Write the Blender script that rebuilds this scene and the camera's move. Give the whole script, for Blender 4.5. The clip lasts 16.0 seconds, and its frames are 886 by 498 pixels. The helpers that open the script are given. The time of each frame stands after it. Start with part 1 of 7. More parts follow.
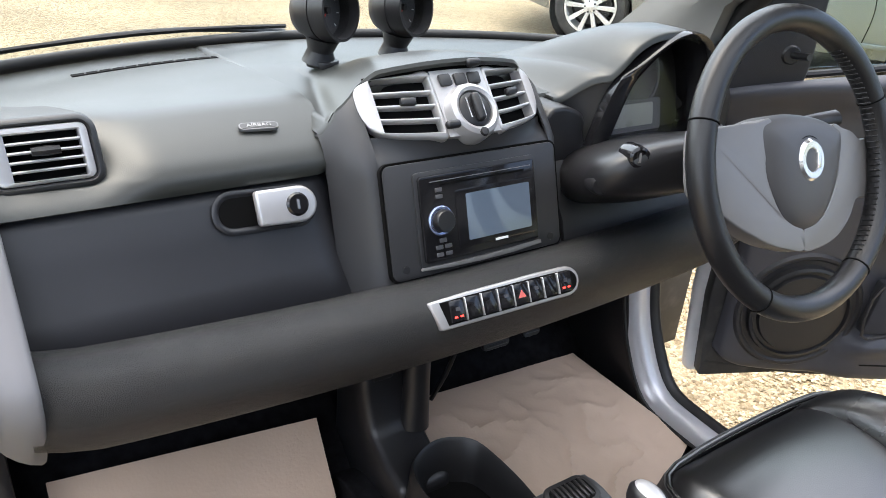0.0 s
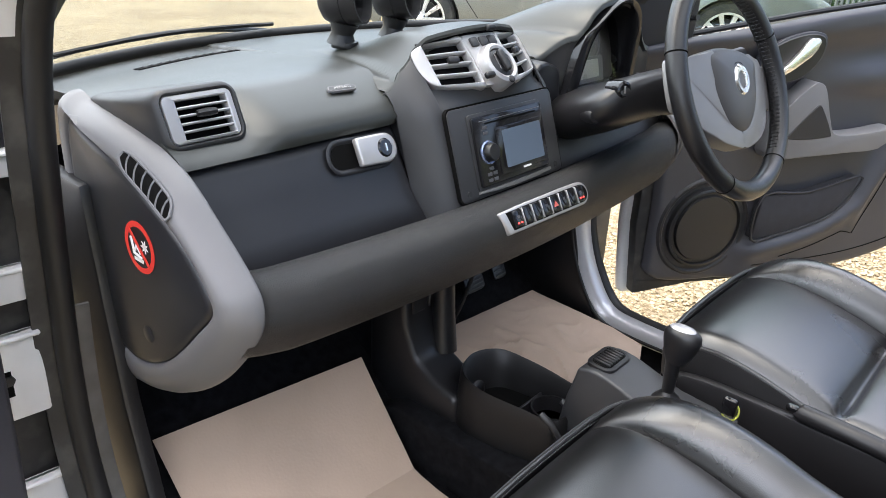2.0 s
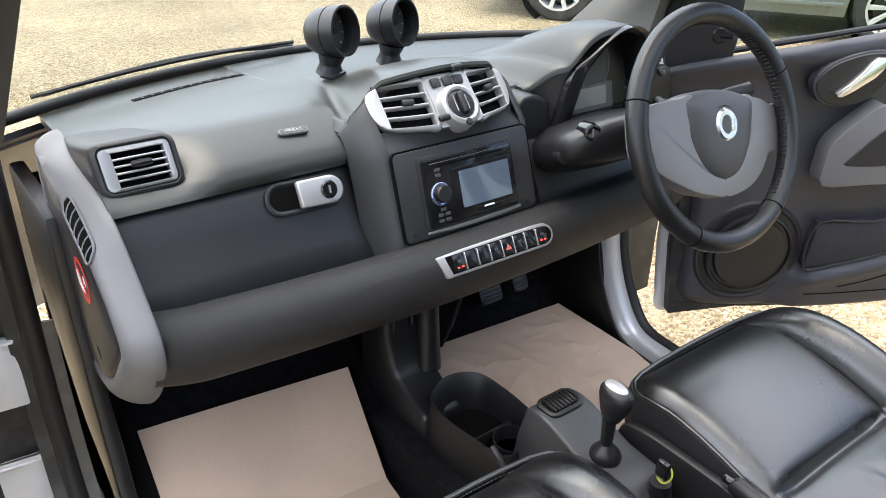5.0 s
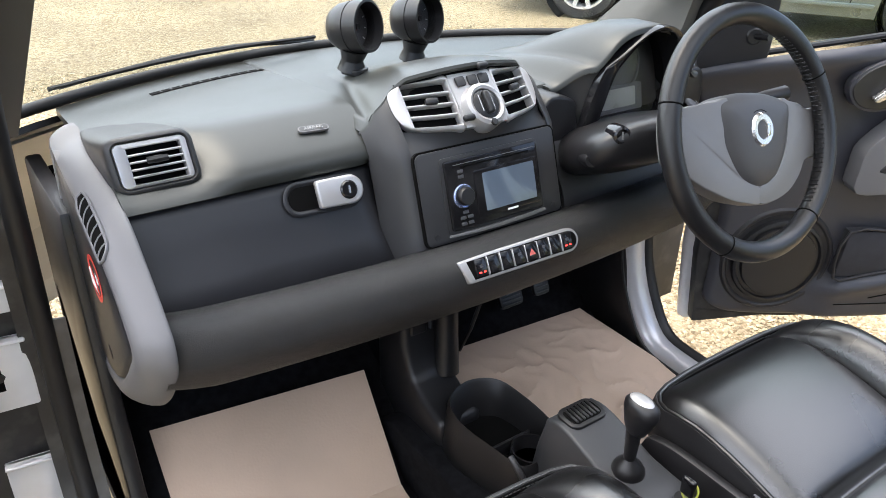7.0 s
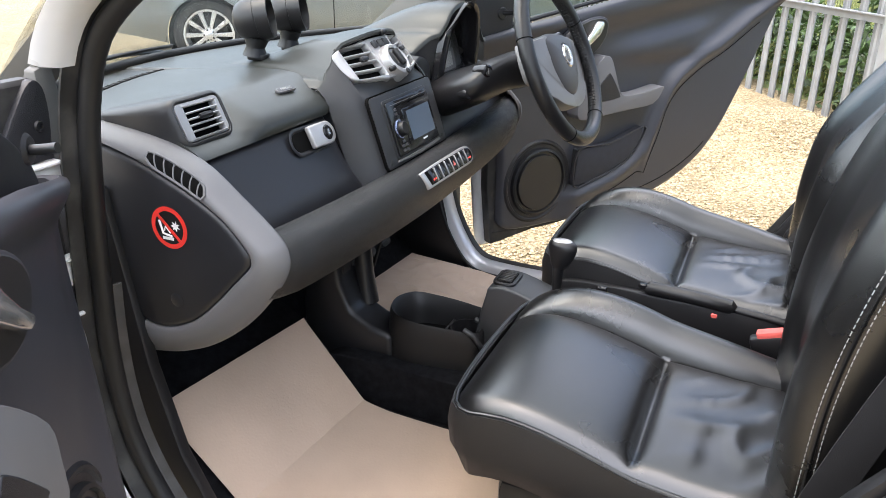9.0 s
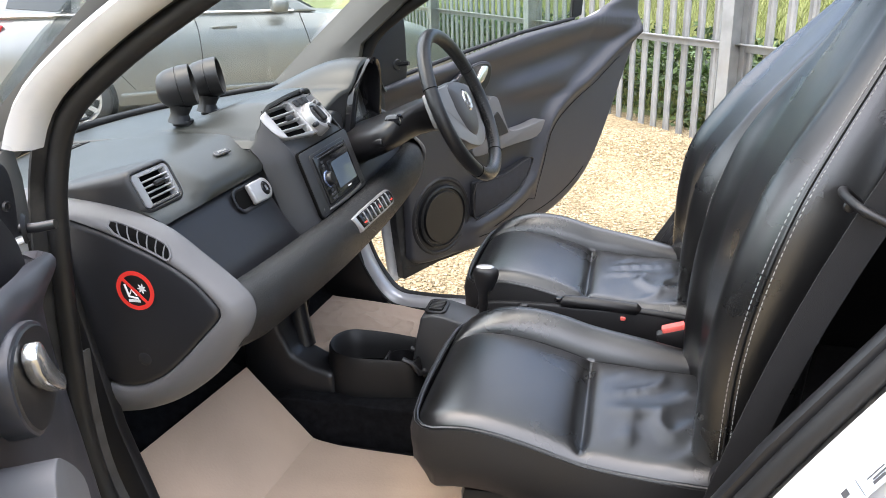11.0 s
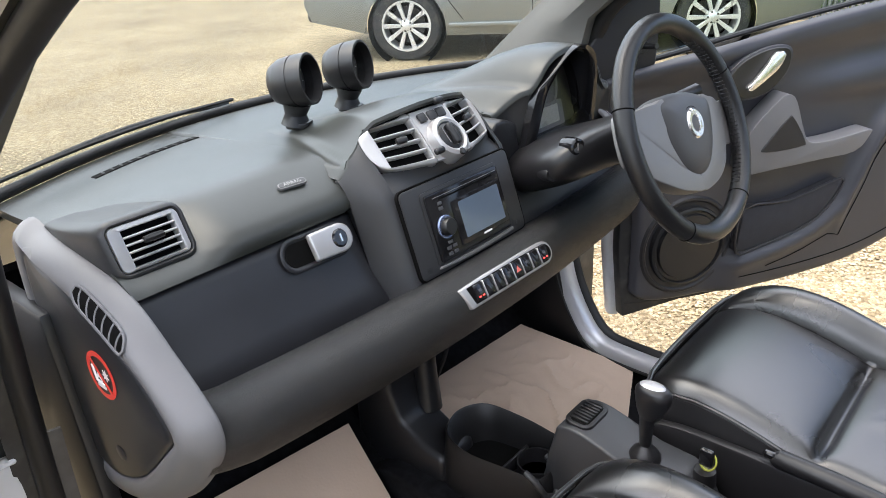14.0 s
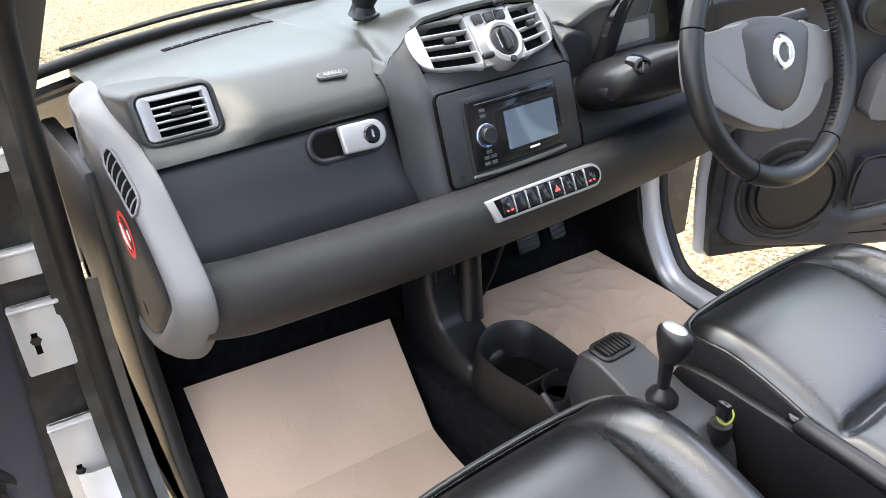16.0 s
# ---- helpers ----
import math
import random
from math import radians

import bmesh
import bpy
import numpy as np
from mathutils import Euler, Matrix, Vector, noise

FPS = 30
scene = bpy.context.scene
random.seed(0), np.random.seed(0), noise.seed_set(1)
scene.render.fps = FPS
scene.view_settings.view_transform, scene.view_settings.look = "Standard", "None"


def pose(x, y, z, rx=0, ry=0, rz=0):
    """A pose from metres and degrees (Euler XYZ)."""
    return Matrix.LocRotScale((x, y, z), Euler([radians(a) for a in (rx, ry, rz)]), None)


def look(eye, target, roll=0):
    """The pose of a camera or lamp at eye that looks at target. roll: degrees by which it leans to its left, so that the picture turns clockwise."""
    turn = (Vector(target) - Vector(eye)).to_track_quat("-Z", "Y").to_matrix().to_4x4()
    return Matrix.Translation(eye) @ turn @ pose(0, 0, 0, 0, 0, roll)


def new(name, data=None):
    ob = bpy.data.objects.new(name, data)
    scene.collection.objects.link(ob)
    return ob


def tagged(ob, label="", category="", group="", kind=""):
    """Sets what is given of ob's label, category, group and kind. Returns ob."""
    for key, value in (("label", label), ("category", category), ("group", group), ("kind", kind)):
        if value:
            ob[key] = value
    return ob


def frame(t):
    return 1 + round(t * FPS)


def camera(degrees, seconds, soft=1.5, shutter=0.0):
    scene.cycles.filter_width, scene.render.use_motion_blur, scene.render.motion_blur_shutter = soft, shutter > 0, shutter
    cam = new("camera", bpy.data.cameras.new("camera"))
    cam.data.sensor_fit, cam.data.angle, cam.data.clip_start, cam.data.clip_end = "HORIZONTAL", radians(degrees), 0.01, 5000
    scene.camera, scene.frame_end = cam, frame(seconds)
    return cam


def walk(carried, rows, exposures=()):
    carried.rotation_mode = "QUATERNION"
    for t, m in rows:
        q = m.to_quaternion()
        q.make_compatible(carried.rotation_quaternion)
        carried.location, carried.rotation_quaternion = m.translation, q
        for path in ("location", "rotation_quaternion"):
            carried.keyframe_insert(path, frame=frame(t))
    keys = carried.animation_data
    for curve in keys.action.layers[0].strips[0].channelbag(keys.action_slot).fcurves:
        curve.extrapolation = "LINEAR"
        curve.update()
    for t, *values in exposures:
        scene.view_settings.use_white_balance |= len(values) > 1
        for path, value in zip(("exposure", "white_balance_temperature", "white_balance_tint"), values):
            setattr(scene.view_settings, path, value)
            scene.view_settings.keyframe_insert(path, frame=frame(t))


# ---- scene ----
cam = camera(60.0, 16.0, soft=0.8)
PATH = [
    (0, (-0.554, -0.671, 1.297), (0.508, 0.769, 0.404), 5.2),
    (0.5, (-0.617, -0.664, 1.313), (0.42, 0.811, 0.448), 5.5),
    (1, (-0.648, -0.649, 1.314), (0.376, 0.84, 0.457), 3.6),
    (1.5, (-0.727, -0.637, 1.305), (0.386, 0.799, 0.467), 1.6),
    (2, (-0.951, -0.66, 1.249), (0.45, 0.513, 0.436), 3.0),
    (2.5, (-1.064, -0.696, 1.247), (0.346, 0.402, 0.35), 3.4),
    (3, (-0.977, -0.753, 1.373), (0.435, 0.315, 0.442), 3.9),
    (3.5, (-0.91, -0.788, 1.392), (0.502, 0.287, 0.469), 4.3),
    (4, (-0.793, -0.839, 1.392), (0.436, 0.437, 0.463), 0.9),
    (4.2, (-0.763, -0.851, 1.389), (0.374, 0.51, 0.463), -0.2),
    (6.5, (-0.686, -0.852, 1.386), (0.355, 0.576, 0.45), 1.7),
    (7, (-0.692, -0.819, 1.38), (0.342, 0.612, 0.44), 1.7),
    (7.5, (-0.839, -0.696, 1.375), (0.424, 0.549, 0.45), -0.1),
    (8, (-1.006, -0.65, 1.343), (0.484, 0.295, 0.401), 0.2),
    (8.5, (-1.188, -0.711, 1.297), (0.359, 0.163, 0.377), -0.6),
    (9, (-1.343, -0.65, 1.282), (0.341, 0.091, 0.497), 0.5),
    (9.5, (-1.486, -0.602, 1.297), (0.316, -0.107, 0.584), -1.8),
    (9.7, (-1.505, -0.594, 1.288), (0.312, -0.141, 0.585), -1.9),
    (11.8, (-1.459, -0.607, 1.34), (0.362, -0.116, 0.673), -2.2),
    (12, (-1.406, -0.654, 1.336), (0.384, -0.049, 0.679), -2.2),
    (12.5, (-1.32, -0.732, 1.343), (0.381, 0.08, 0.673), -2.4),
    (13, (-1.253, -0.732, 1.347), (0.407, 0.128, 0.636), -2.5),
    (13.5, (-1.071, -0.666, 1.357), (0.511, 0.257, 0.552), -2.3),
    (14, (-0.868, -0.693, 1.371), (0.499, 0.505, 0.535), -2.8),
    (14.5, (-0.738, -0.8, 1.377), (0.426, 0.561, 0.487), 0.5),
    (15, (-0.73, -0.849, 1.371), (0.325, 0.55, 0.406), 1.8),
    (15.5, (-0.719, -0.866, 1.356), (0.304, 0.51, 0.326), 0.2),
    (16, (-0.736, -0.806, 1.354), (0.275, 0.581, 0.328), -1.2),
]
walk(cam, [(t, look(eye, target, roll)) for t, eye, target, roll in PATH],
     [(0.0, 2.10, 6500, 11), (0.6, 1.96, 6500, 11), (2.0, 2.03, 6500, 11), (2.6, 2.12, 6500, 11), (3.2, 2.0, 6500, 11), (4.0, 1.97, 6500, 11), (6.5, 2.02, 6500, 11), (8.0, 2.0, 6500, 11), (9.5, 1.98, 6500, 11), (12.5, 1.93, 6500, 11), (14.5, 1.9, 6500, 11), (15.2, 2.05, 6500, 11), (15.6, 2.28, 6500, 11), (16.0, 2.37, 6500, 11)])

# ---- world and light ----
world = bpy.data.worlds.new("overcast_sky")
scene.world = world
world.use_nodes = True
_n = world.node_tree.nodes
_sky = _n.new("ShaderNodeTexSky")
_sky.sky_type = "NISHITA"
_sky.sun_disc = False
_sky.sun_elevation, _sky.sun_rotation = radians(72), radians(321)
_sky.air_density, _sky.dust_density, _sky.ozone_density = 1.0, 4.0, 1.0
_bg = _n["Background"]
world.node_tree.links.new(_sky.outputs[0], _bg.inputs[0])
_bg.inputs[1].default_value = 0.15

sun = new("sun", bpy.data.lights.new("sun", "SUN"))
sun.data.energy, sun.data.angle, sun.data.color = 2.2, radians(140), (1.0, 0.965, 0.925)
sun.matrix_world = look((-1.2, 1.5, 6), (0, 0, 0))


# ---- mesh helpers ----
def finish(bm, angle=38):
    bmesh.ops.recalc_face_normals(bm, faces=bm.faces)
    me = bpy.data.meshes.new("m")
    bm.to_mesh(me)
    bm.free()
    me.polygons.foreach_set("use_smooth", [True] * len(me.polygons))
    me.set_sharp_from_angle(angle=radians(angle))
    return me


def part(name, bm, material, parent=None, label="", m=None, angle=38):
    me = finish(bm, angle) if isinstance(bm, bmesh.types.BMesh) else bm
    me.name = name
    if not me.materials:
        me.materials.append(material)
    ob = new(name, me)
    if m is not None:
        ob.matrix_basis = m
    if parent is not None:
        ob.parent = parent
    if label:
        tagged(ob, label)
    return ob


def thing(name, label, category, group="", m=None, kind=""):
    ob = new(name)
    ob.empty_display_size = 0.05
    if m is not None:
        ob.matrix_basis = m
    return tagged(ob, label, category, group, kind)


def bevel(bm, width, seg=2, angle=30):
    es = [e for e in bm.edges if len(e.link_faces) == 2 and e.calc_face_angle(0) > radians(angle)]
    if width > 0 and es:
        bmesh.ops.bevel(bm, geom=es, offset=width, segments=seg, profile=0.5, affect="EDGES", clamp_overlap=True)
    return bm


def box(size, at=(0, 0, 0), width=0.0, seg=2, m=None):
    bm = bmesh.new()
    bmesh.ops.create_cube(bm, size=1, matrix=Matrix.Translation(at) @ Matrix.Diagonal((*size, 1)))
    bevel(bm, width, seg)
    if m is not None:
        bm.transform(m)
    return bm


def prism(outline, lo, hi, put=lambda u, v, w: (u, v, w), width=0.0, seg=2):
    """A polygon in u, v drawn out from w = lo to w = hi."""
    bm = bmesh.new()
    a = [bm.verts.new((u, v, lo)) for u, v in outline]
    b = [bm.verts.new((u, v, hi)) for u, v in outline]
    bm.faces.new(a[::-1])
    bm.faces.new(b)
    n = len(a)
    for i in range(n):
        bm.faces.new((a[i], a[(i + 1) % n], b[(i + 1) % n], b[i]))
    bmesh.ops.recalc_face_normals(bm, faces=bm.faces)
    bevel(bm, width, seg)
    for v in bm.verts:
        v.co = put(*v.co)
    return bm


def smooth_outline(pts, per=6, closed=True):
    """A Catmull-Rom curve through the points."""
    p = [Vector(q) for q in pts]
    n = len(p)
    out = []
    for i in range(n if closed else n - 1):
        if closed:
            a, b, c, d = p[i - 1], p[i], p[(i + 1) % n], p[(i + 2) % n]
        else:
            a, b, c, d = p[max(i - 1, 0)], p[i], p[i + 1], p[min(i + 2, n - 1)]
        for k in range(per):
            t = k / per
            out.append(0.5 * (2 * b + (c - a) * t + (2 * a - 5 * b + 4 * c - d) * t * t + (3 * b - a - 3 * c + d) * t ** 3))
    if not closed:
        out.append(p[-1])
    return [tuple(q) for q in out]


def rounded(w, h, r, n=5, at=(0, 0)):
    """A rounded rectangle, centred."""
    r = min(r, w / 2 - 1e-4, h / 2 - 1e-4)
    out = []
    for cx, cy, a0 in ((w / 2 - r, h / 2 - r, 0), (-w / 2 + r, h / 2 - r, 90), (-w / 2 + r, -h / 2 + r, 180), (w / 2 - r, -h / 2 + r, 270)):
        for k in range(n + 1):
            a = radians(a0 + 90 * k / n)
            out.append((at[0] + cx + r * math.cos(a), at[1] + cy + r * math.sin(a)))
    return out


def loft(rows, wrap=False, cap=False):
    """Quads between rows of points, one row after the other."""
    bm = bmesh.new()
    vs = [[bm.verts.new(p) for p in row] for row in rows]
    n = len(rows[0])
    for r0, r1 in zip(vs, vs[1:]):
        for i in range(n if wrap else n - 1):
            j = (i + 1) % n
            bm.faces.new((r0[i], r0[j], r1[j], r1[i]))
    if cap:
        bm.faces.new(vs[0][::-1])
        bm.faces.new(vs[-1])
    return bm


def thicken(bm, depth):
    bmesh.ops.recalc_face_normals(bm, faces=bm.faces)
    bmesh.ops.solidify(bm, geom=bm.faces[:], thickness=depth)
    return bm


def sheet(bm, depth, out):
    """Gives a surface thickness behind it; out is the side that shows."""
    bmesh.ops.recalc_face_normals(bm, faces=bm.faces)
    total = Vector((0, 0, 0))
    for f in bm.faces:
        total += f.normal * f.calc_area()
    if total.dot(Vector(out)) < 0:
        bmesh.ops.reverse_faces(bm, faces=bm.faces[:])
    bm.normal_update()
    faces, rim = bm.faces[:], [e for e in bm.edges if e.is_boundary]
    back = {v: bm.verts.new(v.co - v.normal * depth) for v in bm.verts[:]}
    for f in faces:
        bm.faces.new([back[v] for v in reversed(f.verts)])
    for e in rim:
        a, b = e.verts
        bm.faces.new((a, b, back[b], back[a]))
    return bm


def tube(path, radius, n=12, closed=False, flat=1.0):
    """A round bar along a path; radius a number or a function of the way along it."""
    p = [Vector(q) for q in path]
    rows = []
    side = None
    for i, q in enumerate(p):
        if closed:
            d = (p[(i + 1) % len(p)] - p[i - 1]).normalized()
        else:
            d = (p[min(i + 1, len(p) - 1)] - p[max(i - 1, 0)]).normalized()
        if side is None:
            side = d.orthogonal().normalized()
        side = (side - side.dot(d) * d).normalized()
        up = d.cross(side)
        r = radius(i / (len(p) - 1)) if callable(radius) else radius
        rows.append([q + r * (math.cos(a) * side + flat * math.sin(a) * up) for a in [2 * math.pi * k / n for k in range(n)]])
    if closed:
        rows.append(rows[0])
    bm = loft(rows, wrap=True, cap=not closed)
    if closed:
        bmesh.ops.remove_doubles(bm, verts=bm.verts, dist=1e-5)
    return bm


def lathe(profile, n=32, m=None):
    """Profile of (radius, height) turned about z."""
    rows = [[(r * math.cos(a), r * math.sin(a), h) for a in [2 * math.pi * k / n for k in range(n)]] for r, h in profile]
    bm = loft(rows, wrap=True)
    bmesh.ops.remove_doubles(bm, verts=bm.verts, dist=1e-5)
    for end in (0, -1):
        if profile[end][0] > 1e-4:
            ring = [e for e in bm.edges if e.is_boundary and all(abs(v.co.z - profile[end][1]) < 1e-6 for v in e.verts)]
            if ring:
                bmesh.ops.contextual_create(bm, geom=ring)
    if m is not None:
        bm.transform(m)
    return bm


def merge(*bms):
    out = bmesh.new()
    for b in bms:
        me = bpy.data.meshes.new("tmp")
        b.to_mesh(me)
        b.free()
        out.from_mesh(me)
        bpy.data.meshes.remove(me)
    return out


def frame_m(at, x, y):
    """A matrix at a place whose x and y axes lie along the two given ways."""
    x = Vector(x).normalized()
    z = x.cross(Vector(y)).normalized()
    y = z.cross(x)
    m = Matrix((x, y, z)).transposed().to_4x4()
    m.translation = at
    return m


def hermite(keys, t):
    """A smooth value between rows of (t, value...)."""
    if t <= keys[0][0]:
        return keys[0][1:]
    for a, b in zip(keys, keys[1:]):
        if t <= b[0]:
            k = (t - a[0]) / (b[0] - a[0])
            k = k * k * (3 - 2 * k)
            return tuple(u + (w - u) * k for u, w in zip(a[1:], b[1:]))
    return keys[-1][1:]


def curve(keys, t):
    """A rounder value between rows of (t, value...), without stops at the rows."""
    if t <= keys[0][0]:
        return keys[0][1:]
    n = len(keys)
    for i in range(n - 1):
        a, b = keys[i], keys[i + 1]
        if t <= b[0]:
            h = b[0] - a[0]
            k = (t - a[0]) / h
            out = []
            for c in range(1, len(a)):
                d = (b[c] - a[c]) / h
                da = (b[c] - keys[i - 1][c]) / (b[0] - keys[i - 1][0]) if i else d
                db = (keys[i + 2][c] - a[c]) / (keys[i + 2][0] - a[0]) if i + 2 < n else d
                out.append((2 * k ** 3 - 3 * k * k + 1) * a[c] + (k ** 3 - 2 * k * k + k) * h * da + (3 * k * k - 2 * k ** 3) * b[c] + (k ** 3 - k * k) * h * db)
            return tuple(out)
    return keys[-1][1:]


# ---- materials ----
def material(name, color, rough=0.5, metal=0.0, vary=0.15, scale=8.0, bump=0.0, grain=400.0, kind="noise", spec=0.5, coat=0.0, rough_vary=0.1, island=0.0, object_random=0.0, second=None, second_scale=3.0, second_amount=0.0, deep=0.4):
    mt = bpy.data.materials.new(name)
    mt.use_nodes = True
    nt = mt.node_tree
    b = nt.nodes["Principled BSDF"]
    b.inputs["Roughness"].default_value = rough
    b.inputs["Metallic"].default_value = metal
    b.inputs["Specular IOR Level"].default_value = spec
    b.inputs["Coat Weight"].default_value = coat
    co = nt.nodes.new("ShaderNodeTexCoord")
    big = nt.nodes.new("ShaderNodeTexNoise")
    big.inputs["Scale"].default_value = scale
    big.inputs["Detail"].default_value = 6
    nt.links.new(co.outputs["Object"], big.inputs["Vector"])
    ramp = nt.nodes.new("ShaderNodeMapRange")
    ramp.inputs["From Min"].default_value, ramp.inputs["From Max"].default_value = 0.3, 0.7
    ramp.inputs["To Min"].default_value, ramp.inputs["To Max"].default_value = 1 - vary, 1 + vary
    nt.links.new(big.outputs["Fac"], ramp.inputs["Value"])
    col = nt.nodes.new("ShaderNodeMix")
    col.data_type, col.blend_type = "RGBA", "MULTIPLY"
    col.inputs["Factor"].default_value = 1
    col.inputs[6].default_value = (*color, 1)
    nt.links.new(ramp.outputs[0], col.inputs[7])
    out = col.outputs[2]
    if second:
        sn = nt.nodes.new("ShaderNodeTexNoise")
        sn.inputs["Scale"].default_value, sn.inputs["Detail"].default_value = second_scale, 8
        nt.links.new(co.outputs["Object"], sn.inputs["Vector"])
        sr = nt.nodes.new("ShaderNodeMapRange")
        sr.inputs["From Min"].default_value, sr.inputs["From Max"].default_value = 0.48, 0.66
        sr.inputs["To Max"].default_value = second_amount
        nt.links.new(sn.outputs["Fac"], sr.inputs["Value"])
        mx = nt.nodes.new("ShaderNodeMix")
        mx.data_type = "RGBA"
        mx.inputs[7].default_value = (*second, 1)
        nt.links.new(sr.outputs[0], mx.inputs["Factor"])
        nt.links.new(out, mx.inputs[6])
        out = mx.outputs[2]
    rnd = None
    if island:
        rnd = nt.nodes.new("ShaderNodeNewGeometry").outputs["Random Per Island"]
    elif object_random:
        rnd = nt.nodes.new("ShaderNodeObjectInfo").outputs["Random"]
    if rnd is not None:
        amt = island or object_random
        rr = nt.nodes.new("ShaderNodeMapRange")
        rr.inputs["To Min"].default_value, rr.inputs["To Max"].default_value = 1 - amt, 1 + amt
        nt.links.new(rnd, rr.inputs["Value"])
        m2 = nt.nodes.new("ShaderNodeMix")
        m2.data_type, m2.blend_type = "RGBA", "MULTIPLY"
        m2.inputs["Factor"].default_value = 1
        nt.links.new(out, m2.inputs[6])
        nt.links.new(rr.outputs[0], m2.inputs[7])
        out = m2.outputs[2]
    nt.links.new(out, b.inputs["Base Color"])
    rv = nt.nodes.new("ShaderNodeMapRange")
    rv.inputs["To Min"].default_value, rv.inputs["To Max"].default_value = max(rough - rough_vary, 0.02), min(rough + rough_vary, 1)
    nt.links.new(big.outputs["Fac"], rv.inputs["Value"])
    nt.links.new(rv.outputs[0], b.inputs["Roughness"])
    if bump:
        if kind == "voronoi":
            g = nt.nodes.new("ShaderNodeTexVoronoi")
            g.feature = "DISTANCE_TO_EDGE"
            src = g.outputs["Distance"]
        else:
            g = nt.nodes.new("ShaderNodeTexNoise")
            g.inputs["Detail"].default_value = 3
            src = g.outputs["Fac"]
        g.inputs["Scale"].default_value = grain
        nt.links.new(co.outputs["Object"], g.inputs["Vector"])
        bp = nt.nodes.new("ShaderNodeBump")
        bp.inputs["Strength"].default_value = bump
        bp.inputs["Distance"].default_value = deep / grain
        nt.links.new(src, bp.inputs["Height"])
        nt.links.new(bp.outputs[0], b.inputs["Normal"])
    return mt


def glass(name, tint=(0.93, 0.97, 0.95), gloss=1.0):
    mt = bpy.data.materials.new(name)
    mt.use_nodes = True
    nt = mt.node_tree
    nt.nodes.remove(nt.nodes["Principled BSDF"])
    tr = nt.nodes.new("ShaderNodeBsdfTransparent")
    tr.inputs[0].default_value = (*tint, 1)
    gl = nt.nodes.new("ShaderNodeBsdfGlossy")
    gl.inputs["Roughness"].default_value = 0.02
    lw = nt.nodes.new("ShaderNodeLayerWeight")
    pw = nt.nodes.new("ShaderNodeMath")
    pw.operation = "POWER"
    pw.inputs[1].default_value = 4.0
    mu = nt.nodes.new("ShaderNodeMath")
    mu.operation = "MULTIPLY_ADD"
    mu.inputs[1].default_value = 0.9 * gloss
    mu.inputs[2].default_value = 0.02 * gloss
    nt.links.new(lw.outputs["Facing"], pw.inputs[0])
    mx = nt.nodes.new("ShaderNodeMixShader")
    nt.links.new(pw.outputs[0], mu.inputs[0])
    nt.links.new(mu.outputs[0], mx.inputs[0])
    nt.links.new(tr.outputs[0], mx.inputs[1])
    nt.links.new(gl.outputs[0], mx.inputs[2])
    nt.links.new(mx.outputs[0], nt.nodes["Material Output"].inputs[0])
    return mt


def glow(name, color, strength):
    mt = bpy.data.materials.new(name)
    mt.use_nodes = True
    b = mt.node_tree.nodes["Principled BSDF"]
    b.inputs["Base Color"].default_value = (0.02, 0.02, 0.02, 1)
    b.inputs["Emission Color"].default_value = (*color, 1)
    b.inputs["Emission Strength"].default_value = strength
    b.inputs["Roughness"].default_value = 0.12
    return mt


M_PAD = material("dash_soft_plastic", (0.0220, 0.0242, 0.0220), 0.37, vary=0.12, scale=5, bump=0.25, grain=900, spec=0.5)
M_BIN = material("dash_dark_plastic", (0.014, 0.0145, 0.017), 0.40, vary=0.12, scale=6, bump=0.2, grain=1000)
M_BAR = material("grained_vinyl", (0.0065, 0.0068, 0.0075), 0.34, vary=0.15, scale=10, bump=1.2, grain=800, deep=0.9, kind="voronoi", spec=0.6)
M_STACK = material("console_plastic", (0.021, 0.0217, 0.0235), 0.44, vary=0.1, scale=7, bump=0.15, grain=1200)
M_GREY = material("grey_trim_plastic", (0.125, 0.125, 0.130), 0.50, vary=0.06, scale=9, bump=0.12, grain=1300)
M_SPOKE = material("silver_grey_spoke", (0.17, 0.167, 0.165), 0.42, metal=0.35, vary=0.05, scale=15)
M_SILVER = material("silver_painted_plastic", (0.42, 0.42, 0.425), 0.36, metal=0.55, vary=0.05, scale=12)
M_BLACK = material("black_plastic", (0.0085, 0.0085, 0.0095), 0.40, vary=0.2, scale=9, bump=0.15, grain=900)
M_GLOSS = material("piano_black", (0.008, 0.008, 0.009), 0.12, vary=0.1, scale=9, rough_vary=0.04)
# near-black that paints the shade in gaps, slots, recesses and undersides
M_DARK = material("shade_black", (0.0025, 0.0025, 0.0025), 0.9, spec=0.1, vary=0.3, scale=20)
M_CARPET = material("black_carpet", (0.0075, 0.0075, 0.0085), 0.95, vary=0.5, scale=60, bump=0.8, grain=700, spec=0.1)
M_LEATHER = material("black_leather", (0.0055, 0.0057, 0.006), 0.29, vary=0.2, scale=7, bump=0.22, grain=520, kind="voronoi", spec=1.0, rough_vary=0.07)
M_SEATSIDE = material("grey_leatherette", (0.010, 0.010, 0.011), 0.5, vary=0.15, scale=9, bump=0.4, grain=520, kind="voronoi")
M_STITCH = material("pale_thread", (0.30, 0.30, 0.30), 0.8, vary=0.1, scale=40)
M_PAPER = material("brown_kraft_paper", (0.46, 0.350, 0.268), 0.75, vary=0.06, scale=5, bump=0.25, grain=180, spec=0.3, second=(0.40, 0.305, 0.232), second_scale=6, second_amount=0.35)
M_SEAL = material("rubber_seal", (0.005, 0.005, 0.0052), 0.55, vary=0.25, scale=15)
